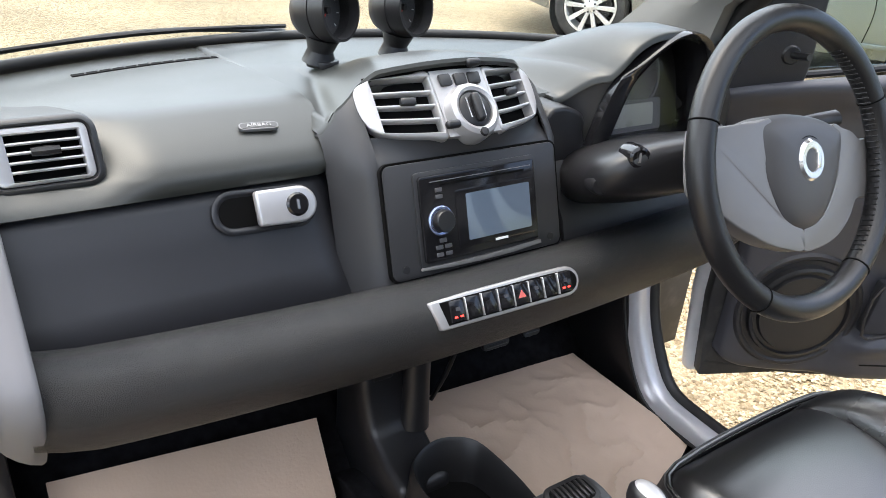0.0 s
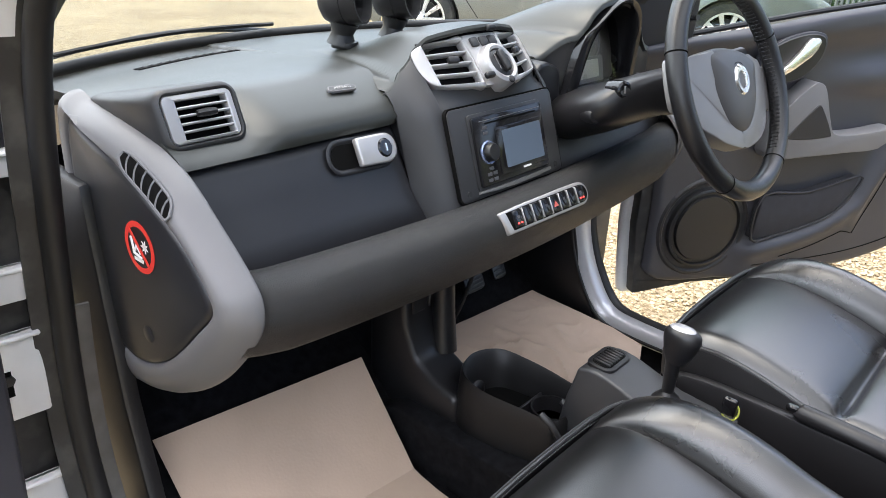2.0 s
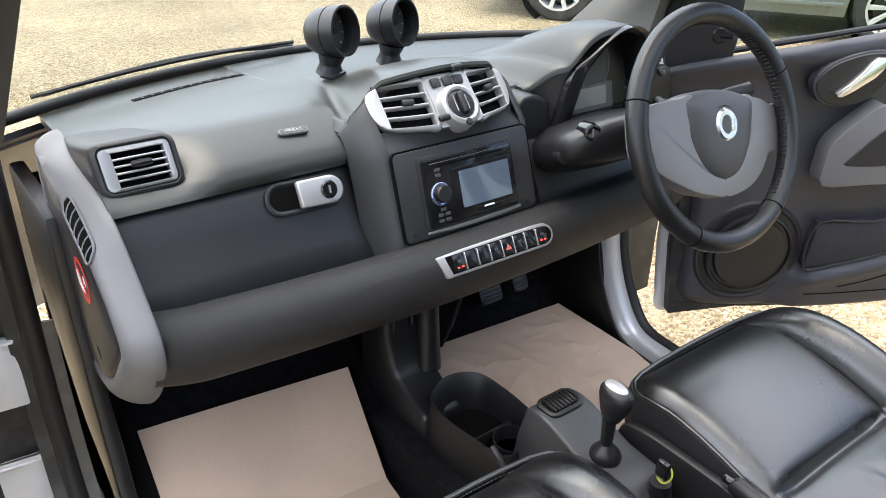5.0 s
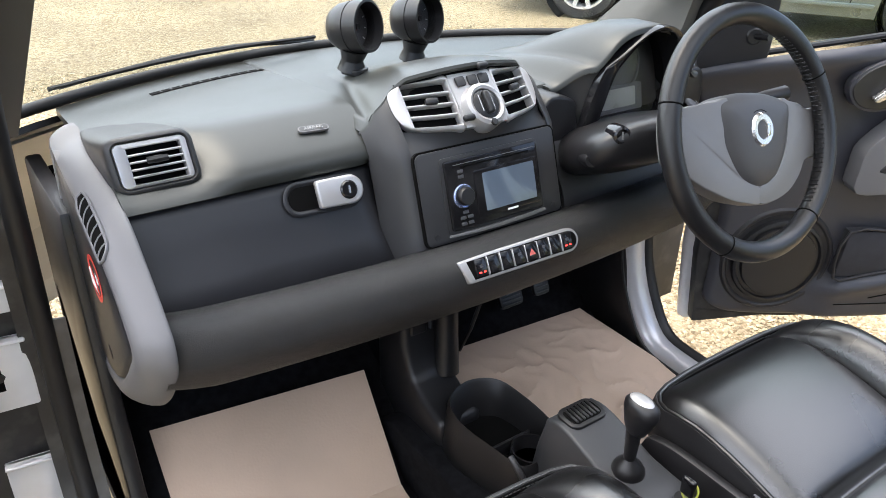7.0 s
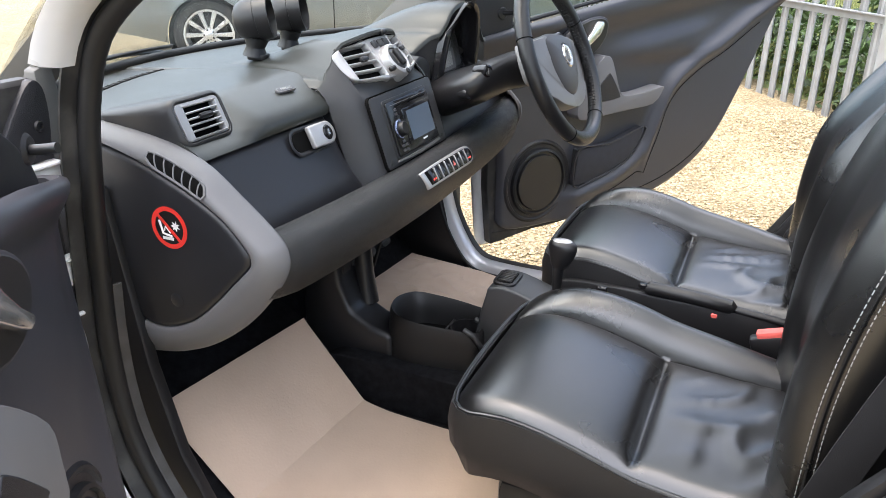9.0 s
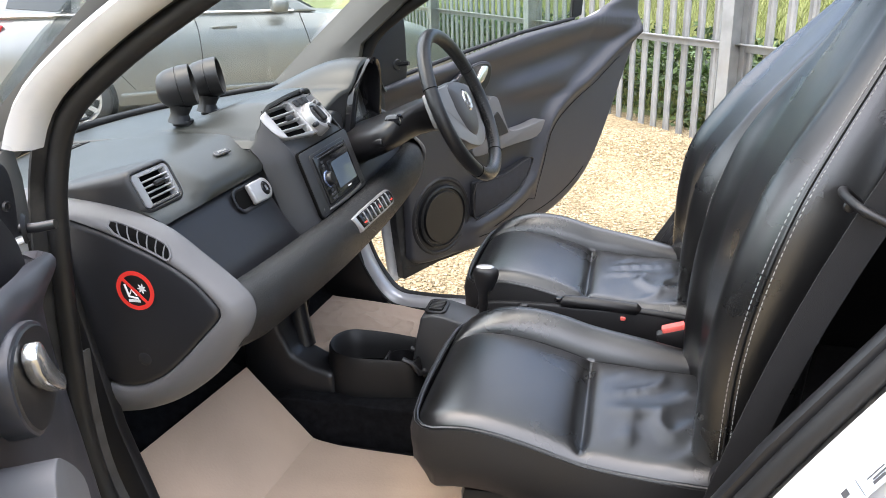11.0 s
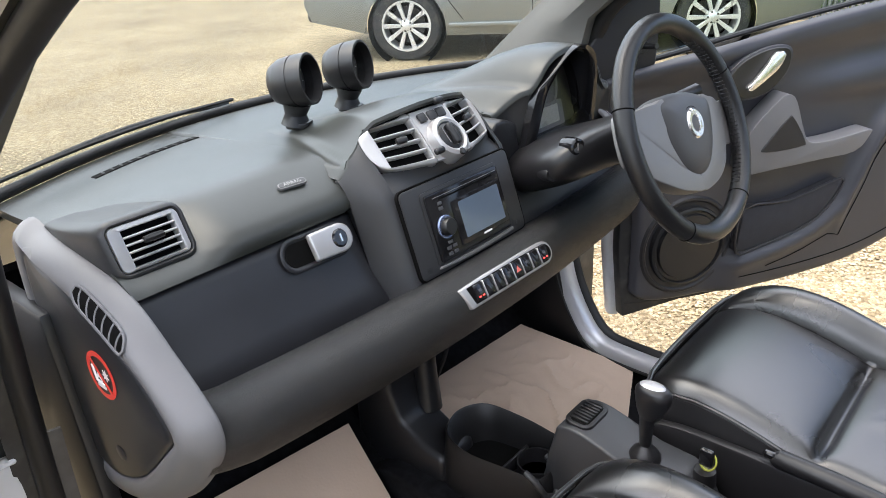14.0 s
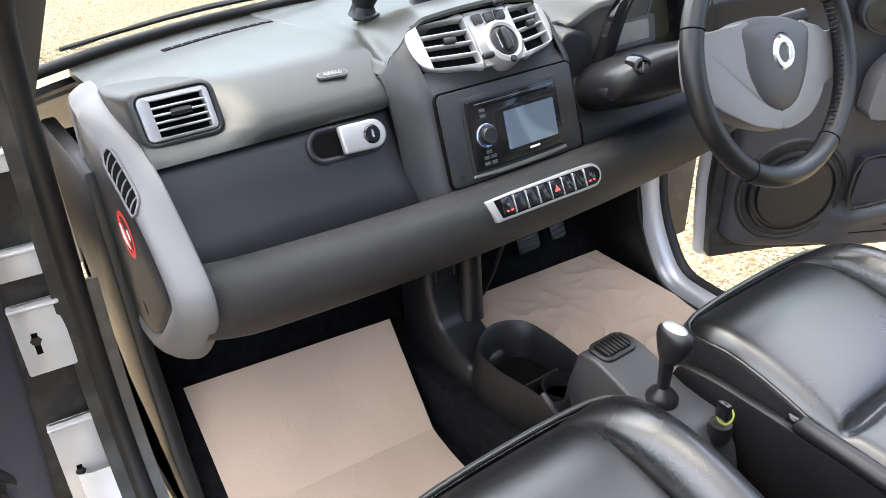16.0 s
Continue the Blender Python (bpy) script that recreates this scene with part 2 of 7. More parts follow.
M_BODY = material("pale_silver_paint", (0.70, 0.695, 0.685), 0.30, metal=0.05, vary=0.04, scale=3, coat=0.5, second=(0.44, 0.43, 0.40), second_scale=30, second_amount=0.10)
M_SAFETY = material("silver_cell_paint", (0.48, 0.48, 0.49), 0.34, metal=0.3, vary=0.05, scale=4, coat=0.6)
M_JAMB = material("grimy_black_jamb", (0.018, 0.018, 0.018), 0.5, vary=0.5, scale=14, second=(0.10, 0.095, 0.085), second_scale=22, second_amount=0.35)
M_DOORP = material("door_card_plastic", (0.009, 0.0088, 0.011), 0.5, vary=0.12, scale=8, bump=0.5, grain=450, kind="voronoi")
M_CLOTH = material("door_cloth", (0.022, 0.022, 0.026), 0.9, vary=0.25, scale=40, bump=0.6, grain=800)
M_CHROME = material("satin_chrome", (0.75, 0.75, 0.74), 0.22, metal=0.9, vary=0.05, scale=9)
M_RED = material("red_label", (0.70, 0.04, 0.03), 0.4, vary=0.05, scale=9)
M_WHITE = material("white_print", (0.75, 0.75, 0.75), 0.5, vary=0.05, scale=9)
M_PINK = material("belt_release_red", (0.75, 0.13, 0.11), 0.45, vary=0.08, scale=30)
M_GLASS = glass("windscreen_glass", (0.90, 0.93, 0.92), 1.0)
M_WINDOW = glass("door_window_glass", (0.80, 0.87, 0.84), 1.0)
# pale blue-grey base holds the reflection on the radio display
M_SCREEN = material("radio_screen", (0.10, 0.13, 0.17), 0.06, vary=0.05, scale=9, rough_vary=0.02)
M_RUBBER = material("tyre_rubber", (0.018, 0.018, 0.018), 0.75, vary=0.25, scale=25, second=(0.10, 0.09, 0.07), second_scale=12, second_amount=0.3)
M_ALLOY = material("alloy", (0.66, 0.66, 0.66), 0.3, metal=0.6, vary=0.08, scale=10)
M_GALV = material("galvanised_steel", (0.25, 0.26, 0.26), 0.55, metal=0.4, vary=0.18, scale=9, object_random=0.12, second=(0.28, 0.26, 0.23), second_scale=5, second_amount=0.4)
M_LAMP = material("red_lamp_plastic", (0.45, 0.015, 0.02), 0.12, vary=0.1, scale=20, coat=0.5)


# ---- ground ----
def gravel_material():
    mt = bpy.data.materials.new("golden_gravel")
    mt.use_nodes = True
    nt = mt.node_tree
    b = nt.nodes["Principled BSDF"]
    b.inputs["Roughness"].default_value = 0.85
    b.inputs["Specular IOR Level"].default_value = 0.25
    co = nt.nodes.new("ShaderNodeTexCoord")
    vo = nt.nodes.new("ShaderNodeTexVoronoi")
    vo.inputs["Scale"].default_value = 75
    nt.links.new(co.outputs["Object"], vo.inputs["Vector"])
    sep = nt.nodes.new("ShaderNodeSeparateColor")
    nt.links.new(vo.outputs["Color"], sep.inputs[0])
    cr = nt.nodes.new("ShaderNodeValToRGB")
    e = cr.color_ramp.elements
    e[0].position, e[0].color = 0.0, (0.140, 0.104, 0.055, 1)
    e[1].position, e[1].color = 1.0, (0.350, 0.293, 0.190, 1)
    m = e.new(0.4)
    m.color = (0.252, 0.198, 0.112, 1)
    nt.links.new(sep.outputs[0], cr.inputs[0])
    ns = nt.nodes.new("ShaderNodeTexNoise")
    ns.inputs["Scale"].default_value, ns.inputs["Detail"].default_value = 0.9, 7
    nt.links.new(co.outputs["Object"], ns.inputs["Vector"])
    mr = nt.nodes.new("ShaderNodeMapRange")
    mr.inputs["From Min"].default_value, mr.inputs["From Max"].default_value = 0.3, 0.7
    mr.inputs["To Min"].default_value, mr.inputs["To Max"].default_value = 0.72, 1.12
    nt.links.new(ns.outputs["Fac"], mr.inputs["Value"])
    mx = nt.nodes.new("ShaderNodeMix")
    mx.data_type, mx.blend_type = "RGBA", "MULTIPLY"
    mx.inputs["Factor"].default_value = 1
    nt.links.new(cr.outputs[0], mx.inputs[6])
    nt.links.new(mr.outputs[0], mx.inputs[7])
    nt.links.new(mx.outputs[2], b.inputs["Base Color"])
    bp = nt.nodes.new("ShaderNodeBump")
    bp.inputs["Strength"].default_value, bp.inputs["Distance"].default_value = 0.9, 0.008
    bp.invert = True
    nt.links.new(vo.outputs["Distance"], bp.inputs["Height"])
    nt.links.new(bp.outputs[0], b.inputs["Normal"])
    return mt


M_GRAVEL = gravel_material()
M_STONE = material("loose_gravel_stone", (0.36, 0.295, 0.185), 0.8, vary=0.1, scale=60, island=0.42, spec=0.3)
M_GRASS = material("field_grass", (0.115, 0.145, 0.040), 0.9, vary=0.3, scale=2.2, second=(0.19, 0.19, 0.06), second_scale=1.4, second_amount=0.7, bump=0.6, grain=40)
M_LEAF = material("bramble_leaf", (0.045, 0.085, 0.018), 0.5, vary=0.2, scale=3, island=0.6)
M_BLADE = material("grass_blade", (0.17, 0.19, 0.06), 0.7, vary=0.2, scale=2, island=0.45)

FENCE_O, FENCE_D = Vector((3.55, -1.217, 0)), Vector((0.8366, 0.5478, 0))
FENCE_N = Vector((0.5478, -0.8366, 0))


def ground_height(x, y):
    """Level gravel, a low heap against the fence, and the field that rises behind it."""
    d = (Vector((x, y, 0)) - FENCE_O).dot(FENCE_N)
    s = (Vector((x, y, 0)) - FENCE_O).dot(FENCE_D)
    z = 0.17 * math.exp(-((d + 0.1) / 0.75) ** 2) * (1 / (1 + math.exp(min(40.0, (s - 3.2) / 0.5))))
    if d > 0.3:
        z += 0.13 * (d - 0.3) if d < 30 else 0.13 * 29.7
    return z


def ground():
    xs = sorted({-400, -150, -60, -30, -15, -8, -5} | {round(-4 + 0.25 * i, 3) for i in range(73)} | {16, 20, 26, 40, 80, 200, 400})
    ys = sorted({-400, -150, -60, -30, -15, -8, -5} | {round(-4 + 0.25 * i, 3) for i in range(65)} | {14, 18, 26, 40, 80, 200, 400})
    rows = [[(x, y, ground_height(x, y) + (0.012 * noise.noise((x * 2, y * 2, 0)) if abs(x) < 14 and abs(y) < 14 else 0)) for x in xs] for y in ys]
    bm = loft(rows)
    for f in bm.faces:
        c = f.calc_center_median()
        f.material_index = 1 if (c - FENCE_O).dot(FENCE_N) > 0.35 else 0
    me = finish(bm, 180)
    me.materials.append(M_GRAVEL)
    me.materials.append(M_GRASS)
    ob = new("ground", me)
    return tagged(ob, "golden gravel yard rising to a grass field", "ground", kind="structure")


ground()


def scatter(name, mat, places, label, category, shape, smooth=False):
    """One mesh of many small pieces: shape(rng) gives vertices and faces of one."""
    verts, faces = [], []
    for p in places:
        v, f = shape()
        k = len(verts)
        verts += [(a + p[0], b + p[1], c + p[2]) for a, b, c in v]
        faces += [tuple(i + k for i in q) for q in f]
    me = bpy.data.meshes.new(name)
    me.from_pydata(verts, [], faces)
    me.materials.append(mat)
    return tagged(new(name, me), label, category, kind="stuff")


OCTA = [(0, 2, 4), (2, 1, 4), (1, 3, 4), (3, 0, 4), (2, 0, 5), (1, 2, 5), (3, 1, 5), (0, 3, 5)]


def pebble():
    r = random.uniform(0.004, 0.0095)
    a, b, c = r * random.uniform(0.8, 1.5), r * random.uniform(0.7, 1.2), r * random.uniform(0.4, 0.8)
    t = random.uniform(0, 6.28)
    v = [(a, 0, 0), (-a, 0, 0), (0, b, 0), (0, -b, 0), (0, 0, c), (0, 0, -c)]
    j = [tuple(q + random.uniform(-0.25, 0.25) * r for q in p) for p in v]
    return [(x * math.cos(t) - y * math.sin(t), x * math.sin(t) + y * math.cos(t), z) for x, y, z in j], OCTA


def gravel_places(n):
    out = []
    while len(out) < n:
        if random.random() < 0.6:
            x, y = random.uniform(0.75, 4.2), random.uniform(-1.9, 1.0)
        else:
            x, y = random.uniform(-1.2, 3.5), random.uniform(1.4, 4.5)
        if (Vector((x, y, 0)) - FENCE_O).dot(FENCE_N) < 0.2:
            out.append((x, y, ground_height(x, y) + 0.003))
    return out


scatter("gravel_stones", M_STONE, gravel_places(70000), "loose golden gravel stones lying on the yard", "gravel", pebble)


# ---- palisade fence ----
def fence():
    f = thing("palisade_fence", "galvanised steel palisade fence with vertical pales", "fence")
    along = lambda s, z=0.0, d=0.0: tuple(FENCE_O + FENCE_D * s + FENCE_N * d + Vector((0, 0, z)))
    w = 0.034
    sec = [(-w, 0.0), (-w * 0.62, 0.018), (-w * 0.25, 0.004), (w * 0.25, 0.004), (w * 0.62, 0.018), (w, 0.0)]
    rows = []
    for z, k in ((0.0, 1.0), (1.86, 1.0), (2.0, 0.15)):
        rows.append([(u * k, -v, z) for u, v in sec])
    bm = thicken(loft(rows), 0.003)
    pale = finish(bm, 30)
    rot = Matrix.Rotation(math.atan2(FENCE_D.y, FENCE_D.x), 4, "Z")
    for i in range(-12, 64):
        s = i * 0.155 + 0.09
        if abs((s % 2.75) - 0.0) < 0.05:
            continue
        p = along(s)
        part("pale", pale, M_GALV, f, m=Matrix.Translation((p[0], p[1], ground_height(p[0], p[1]) - 0.14)) @ rot)
    for z in (0.80, 1.62):
        bm = merge(box((11.8, 0.006, 0.05), (3.9, 0.012, z)), box((11.8, 0.045, 0.006), (3.9, 0.034, z + 0.022)))
        part("rail", bm, M_GALV, f, m=Matrix.Translation(FENCE_O) @ rot)
    post = finish(merge(box((0.10, 0.008, 2.05), (0, -0.06 + 0.075, 1.02)), box((0.10, 0.008, 2.05), (0, 0.12, 1.02)), box((0.008, 0.10, 2.05), (0, 0.068, 1.02))), 30)
    for k in range(-1, 4):
        part("post", post, M_GALV, f, m=Matrix.Translation(along(2.75 * k, 0, 0.0)) @ rot)
    return f


fence()


def leaf():
    r = random.uniform(0.018, 0.05)
    n = Vector((random.gauss(0, 1), random.gauss(0, 1), random.gauss(0.6, 1))).normalized()
    u = n.orthogonal().normalized()
    u = Matrix.Rotation(random.uniform(0, 6.28), 3, n) @ u
    v = n.cross(u)
    pts = [u * -r, v * 0.45 * r + n * 0.15 * r, u * r, v * -0.45 * r + n * 0.15 * r]
    return [tuple(p) for p in pts], [(0, 1, 2), (0, 2, 3)]


def hedge_places(n):
    out = []
    while len(out) < n:
        s, d = random.uniform(-2.2, 9.5), random.uniform(0.12, 1.3)
        top = 0.62 + 0.28 * noise.noise((s * 1.3, 3.0, 0)) + 0.12 * noise.noise((s * 4, 9, 0))
        z = random.uniform(0, 1) ** 0.8 * top * (1.15 - 0.25 * d)
        if noise.noise((s * 2.5, d * 2.5, z * 3)) < -0.12:
            continue
        p = FENCE_O + FENCE_D * s + FENCE_N * d
        out.append((p.x, p.y, ground_height(p.x, p.y) + z))
    return out


scatter("bramble_hedge", M_LEAF, hedge_places(26000), "dark green bramble and weeds growing behind the fence", "hedge", leaf)


def blade():
    h, t = random.uniform(0.10, 0.32), random.uniform(0, 6.28)
    w = random.uniform(0.004, 0.012)
    dx, dy = math.cos(t), math.sin(t)
    lx, ly = random.gauss(0, 0.3) * h, random.gauss(0, 0.3) * h
    return [(-dx * w, -dy * w, 0), (dx * w, dy * w, 0), (lx, ly, h)], [(0, 1, 2)]


def grass_places(n):
    out = []
    while len(out) < n:
        s, d = random.uniform(-5, 14), 0.5 + 11 * random.random() ** 1.6
        p = FENCE_O + FENCE_D * s + FENCE_N * d
        out.append((p.x, p.y, ground_height(p.x, p.y)))
    return out


scatter("field_grass_blades", M_BLADE, grass_places(60000), "sunlit yellow-green meadow grass behind the fence", "grass", blade)


# ---- parked cars ----
def wheel_parts(parent, at, rim_r, tyre_r, spokes, width=0.2):
    m = Matrix.Translation(at) @ Matrix.Rotation(radians(90), 4, "X")
    w = width / 2
    wh = part("wheel", lathe([(rim_r * 0.97, -w), (tyre_r - 0.02, -w), (tyre_r, -w + 0.025), (tyre_r, w - 0.025), (tyre_r - 0.02, w - 0.004), (rim_r + 0.012, w), (rim_r, w - 0.012), (rim_r * 0.97, -w)], 48), M_RUBBER, parent, "black tyre", m=m)
    part("rim", lathe([(rim_r + 0.004, w - 0.016), (rim_r + 0.004, w - 0.002), (rim_r - 0.014, w - 0.002), (rim_r - 0.02, w - 0.05), (rim_r - 0.02, -w + 0.02), (rim_r - 0.012, -w + 0.02), (rim_r + 0.004, w - 0.016)], 48), M_ALLOY, wh, "silver alloy rim")
    part("brake_disc", lathe([(0.02, w - 0.10), (rim_r * 0.72, w - 0.10), (rim_r * 0.72, w - 0.12)], 32), M_JAMB, wh)
    sp = []
    for k in range(spokes):
        a = 2 * math.pi * k / spokes
        for da in (-0.10, 0.10):
            pts = [(0.04, -0.013), (rim_r - 0.012, -0.021), (rim_r - 0.012, 0.021), (0.04, 0.013)]
            b = prism(pts, w - 0.045, w - 0.012, width=0.004, seg=1)
            b.transform(Matrix.Rotation(a + da * (1 if spokes < 8 else 0.0), 4, "Z"))
            sp.append(b)
            if spokes >= 8:
                break
    part("spokes", merge(*sp), M_ALLOY, wh)
    part("hub_cap", lathe([(0.0, w), (0.03, w - 0.002), (0.06, w - 0.02), (0.065, w - 0.045)], 24), M_ALLOY, wh)
    for k in range(5):
        a = 2 * math.pi * (k + 0.5) / 5
        part("wheel_nut", lathe([(0.0, 0.012), (0.009, 0.012), (0.01, 0)], 8, Matrix.Translation((0.045 * math.cos(a), 0.045 * math.sin(a), w - 0.018))), M_JAMB, wh)
    return wh


def parked_car(name, label, m, paint, base=2.685, rear=0.95, front=0.92, half=0.90, spokes=10, lamp=True, group="parked cars"):
    """Hatchback; x ahead with the rear hub at 0, y to its left, z up."""
    car = thing(name, label, "car", group=group, m=m)
    ra = 0.36
    low = 0.22
    roofline = [(-rear, 0.60), (-rear + 0.03, 0.80), (-rear + 0.10, 0.97), (-rear + 0.22, 1.03), (0.3, 1.0), (1.2, 0.975), (1.95, 0.955), (2.3, 0.93), (base + 0.3, 0.86), (base + 0.6, 0.76), (base + front - 0.12, 0.64), (base + front - 0.03, 0.54), (base + front, 0.46)]
    hem = [(-rear, 0.50), (-rear + 0.06, 0.36), (-ra - 0.05, 0.27), (-ra, low + 0.03), (ra, low), (base - ra, low), (base + ra, low + 0.02), (base + front - 0.10, 0.26), (base + front - 0.02, 0.33), (base + front, 0.40)]
    flat = lambda keys, x: next((a[1] + (b[1] - a[1]) * (x - a[0]) / (b[0] - a[0]) for a, b in zip(keys, keys[1:]) if x <= b[0] + 1e-9), keys[-1][1])
    stations = [(x, None) for x in [-rear, -rear + 0.015, -rear + 0.03, -rear + 0.06, -rear + 0.10, -rear + 0.16, -rear + 0.22, -rear + 0.35, ra + 0.04, 0.6, 0.8, 1.0, 1.2, 1.45, 1.7, 1.95, 2.12, base - ra - 0.04, base + ra + 0.04, base + 0.5, base + 0.6, base + 0.7, base + front - 0.12, base + front - 0.06, base + front - 0.03, base + front]]
    for cx in (0.0, base):
        stations += [(cx - ra - 0.001, None), (cx + ra + 0.001, None)]
        stations += [(cx - ra * math.cos(math.pi * k / 18), 0.30 + ra * math.sin(math.pi * k / 18)) for k in range(19)]
    def swell(x, z):
        k = 1 - 0.10 * max(0, (z - 0.62) / 0.4) ** 2 - 0.07 * max(0, (0.5 - z) / 0.3) ** 2
        k -= 0.12 * max(0, (x - base - 0.2) / 0.7) ** 2 + 0.12 * max(0, (-x - 0.35) / 0.6) ** 2
        for cx in (0.0, base):
            d = math.hypot(x - cx, z - 0.30)
            k += 0.014 * math.exp(-((d - ra) / 0.05) ** 2)
        return k
    rows = []
    for x, b in sorted(stations, key=lambda q: q[0]):
        z0 = flat(hem, x) if b is None else b
        z1 = max(flat(roofline, x), z0 + 0.05)
        side = [(z0 + (z1 - z0) * j / 14, half * swell(x, z0 + (z1 - z0) * j / 14) - 0.035 * max(0, j / 14 - 0.88) / 0.12) for j in range(15)]
        rows.append([(x, -y, z) for z, y in side] + [(x, -side[-1][1] * q, z1 + 0.02 * (1 - q * q)) for q in (0.8, 0.4, 0.0, -0.4, -0.8)] + [(x, y, z) for z, y in side[::-1]])
    bm = loft(rows, cap=True)
    bmesh.ops.recalc_face_normals(bm, faces=bm.faces)
    part("body", bm, paint, car, angle=28)
    # cabin
    top = [(-rear + 0.16, 1.02), (-rear + 0.42, 1.40), (-0.1, 1.49), (0.8, 1.51), (1.35, 1.46), (2.25, 0.95), (1.2, 0.96), (0.2, 0.98)]
    tum = lambda u, v, w: (u, w * (0.985 - 0.22 * max(0, v - 0.95) / 0.55), v)
    part("cabin", prism(top, -half + 0.075, half - 0.075, tum, 0.03, 3), paint, car)
    panes = [[(1.14, 1.00), (2.00, 0.985), (1.40, 1.38), (1.10, 1.42)], [(0.22, 1.02), (1.06, 1.00), (1.02, 1.42), (0.26, 1.43)], [(-0.40, 1.10), (0.10, 1.04), (0.16, 1.41), (-0.27, 1.38)]]
    for sgn in (-1, 1):
        for p in panes:
            wv = sgn * (half - 0.072)
            part("window", prism(p, wv - 0.006 * sgn, wv + 0.006 * sgn, tum, 0.004, 1), M_CARGLASS, car, "dark tinted side glass")
        trim = [(-0.66, 1.035), (2.02, 0.965), (2.02, 0.985), (-0.66, 1.055)]
        part("chrome_strip", prism(trim, sgn * (half - 0.078), sgn * (half - 0.05), tum, 0.004, 1), M_CHROME, car, "bright chrome strip")
        for x in (0.34, 1.36):
            hd = tube([(x - 0.11, sgn * 0.872, 0.86), (x - 0.06, sgn * 0.895, 0.868), (x + 0.06, sgn * 0.895, 0.868), (x + 0.11, sgn * 0.872, 0.86)], 0.014, 8)
            part("door_handle", hd, paint, car)
        for pts in ([(1.13, 0.33), (1.13, 0.80), (1.10, 0.97)], [(2.12, 0.33), (2.14, 0.60), (2.06, 0.95)], [(0.52, 0.36), (0.28, 0.70), (0.20, 0.98)]):
            seam = tube([(x, sgn * (half * swell(x, z) + 0.0005), z) for x, z in smooth_outline(pts, 5, False)], 0.004, 6)
            part("door_gap", seam, M_DARK, car)
        part("sill_moulding", prism([(ra + 0.03, 0.30), (base - ra - 0.03, 0.30), (base - ra - 0.03, 0.335), (ra + 0.03, 0.335)], sgn * (half - 0.03), sgn * (half + 0.004), lambda u, v, w: (u, w, v), 0.006), paint, car)
        mir = box((0.16, 0.2, 0.13), (1.86, sgn * 0.98, 1.03), 0.045, 3)
        part("door_mirror", mir, paint, car)
        if lamp:
            part("tail_lamp", prism(smooth_outline([(-rear + 0.01, 0.84), (-rear + 0.06, 0.985), (-rear + 0.46, 0.975), (-rear + 0.50, 0.94), (-rear + 0.36, 0.84)], 4), sgn * (half - 0.20), sgn * (half - 0.045), lambda u, v, w: (u, w, v), 0.012), M_LAMP, car, "red tail lamp")
        part("headlamp", prism(smooth_outline([(base + 0.45, 0.70), (base + 0.52, 0.76), (base + 0.80, 0.66), (base + 0.84, 0.58)], 4), sgn * (half - 0.26), sgn * (half - 0.065), lambda u, v, w: (u, w, v), 0.012), M_CARLAMP, car, "clear headlamp")
    part("windscreen", prism([(1.44, 1.43), (2.20, 0.975), (2.24, 0.985), (1.48, 1.455)], -0.62, 0.62, lambda u, v, w: (u, w, v), 0.004, 1), M_CARGLASS, car)
    part("rear_window", prism([(-rear + 0.13, 1.06), (-rear + 0.36, 1.38), (-rear + 0.33, 1.40), (-rear + 0.10, 1.07)], -0.58, 0.58, lambda u, v, w: (u, w, v), 0.004, 1), M_CARGLASS, car)
    part("number_plate", box((0.012, 0.50, 0.11), (-rear - 0.004, 0, 0.62), 0.004), M_PLATE, car, "yellow rear plate")
    part("underbody", box((base - 0.3, half * 1.7, 0.2), (base / 2, 0, 0.35)), M_DARK, car)
    part("bumper", box((0.10, half * 1.75, 0.10), (-rear + 0.06, 0, 0.40), 0.04, 3), M_BLACK, car)
    for x in (0, base):
        for sgn in (-1, 1):
            wheel_parts(car, (x, sgn * (half - 0.115), 0.315), 0.222, 0.315, spokes) if sgn < 0 else part("wheel", lathe([(0.0, -0.1), (0.3, -0.1), (0.315, -0.07), (0.315, 0.07), (0.3, 0.1), (0.0, 0.1)], 32), M_RUBBER, car, m=Matrix.Translation((x, half - 0.12, 0.315)) @ Matrix.Rotation(radians(90), 4, "X"))
            part("arch_liner", lathe([(0.0, -0.05), (0.356, -0.05), (0.356, 0.17), (0.350, 0.17), (0.350, -0.044), (0.0, -0.044)], 32, Matrix.Translation((x, sgn * (half - 0.19), 0.30)) @ Matrix.Rotation(radians(0 if sgn < 0 else 180), 4, "X") @ Matrix.Rotation(radians(90), 4, "X")), M_DARK, car)
    return car


M_CARGLASS = material("dark_car_glass", (0.03, 0.04, 0.04), 0.05, vary=0.1, scale=3, rough_vary=0.02, spec=0.6)
M_CARLAMP = material("clear_lamp", (0.45, 0.47, 0.48), 0.08, metal=0.4, vary=0.2, scale=30, rough_vary=0.03)
M_PLATE = material("yellow_plate", (0.70, 0.52, 0.05), 0.4, vary=0.05, scale=9)
M_PAINT_S = material("silver_green_paint", (0.215, 0.225, 0.215), 0.30, metal=0.5, vary=0.04, scale=2, coat=0.6)
M_PAINT_R = material("red_paint", (0.42, 0.025, 0.02), 0.25, vary=0.05, scale=2, coat=0.5)
M_PAINT_B = material("dark_blue_paint", (0.02, 0.022, 0.03), 0.2, vary=0.05, scale=2, coat=0.6)

CAR_DIR = Vector((0.556, -0.831, 0)).normalized()


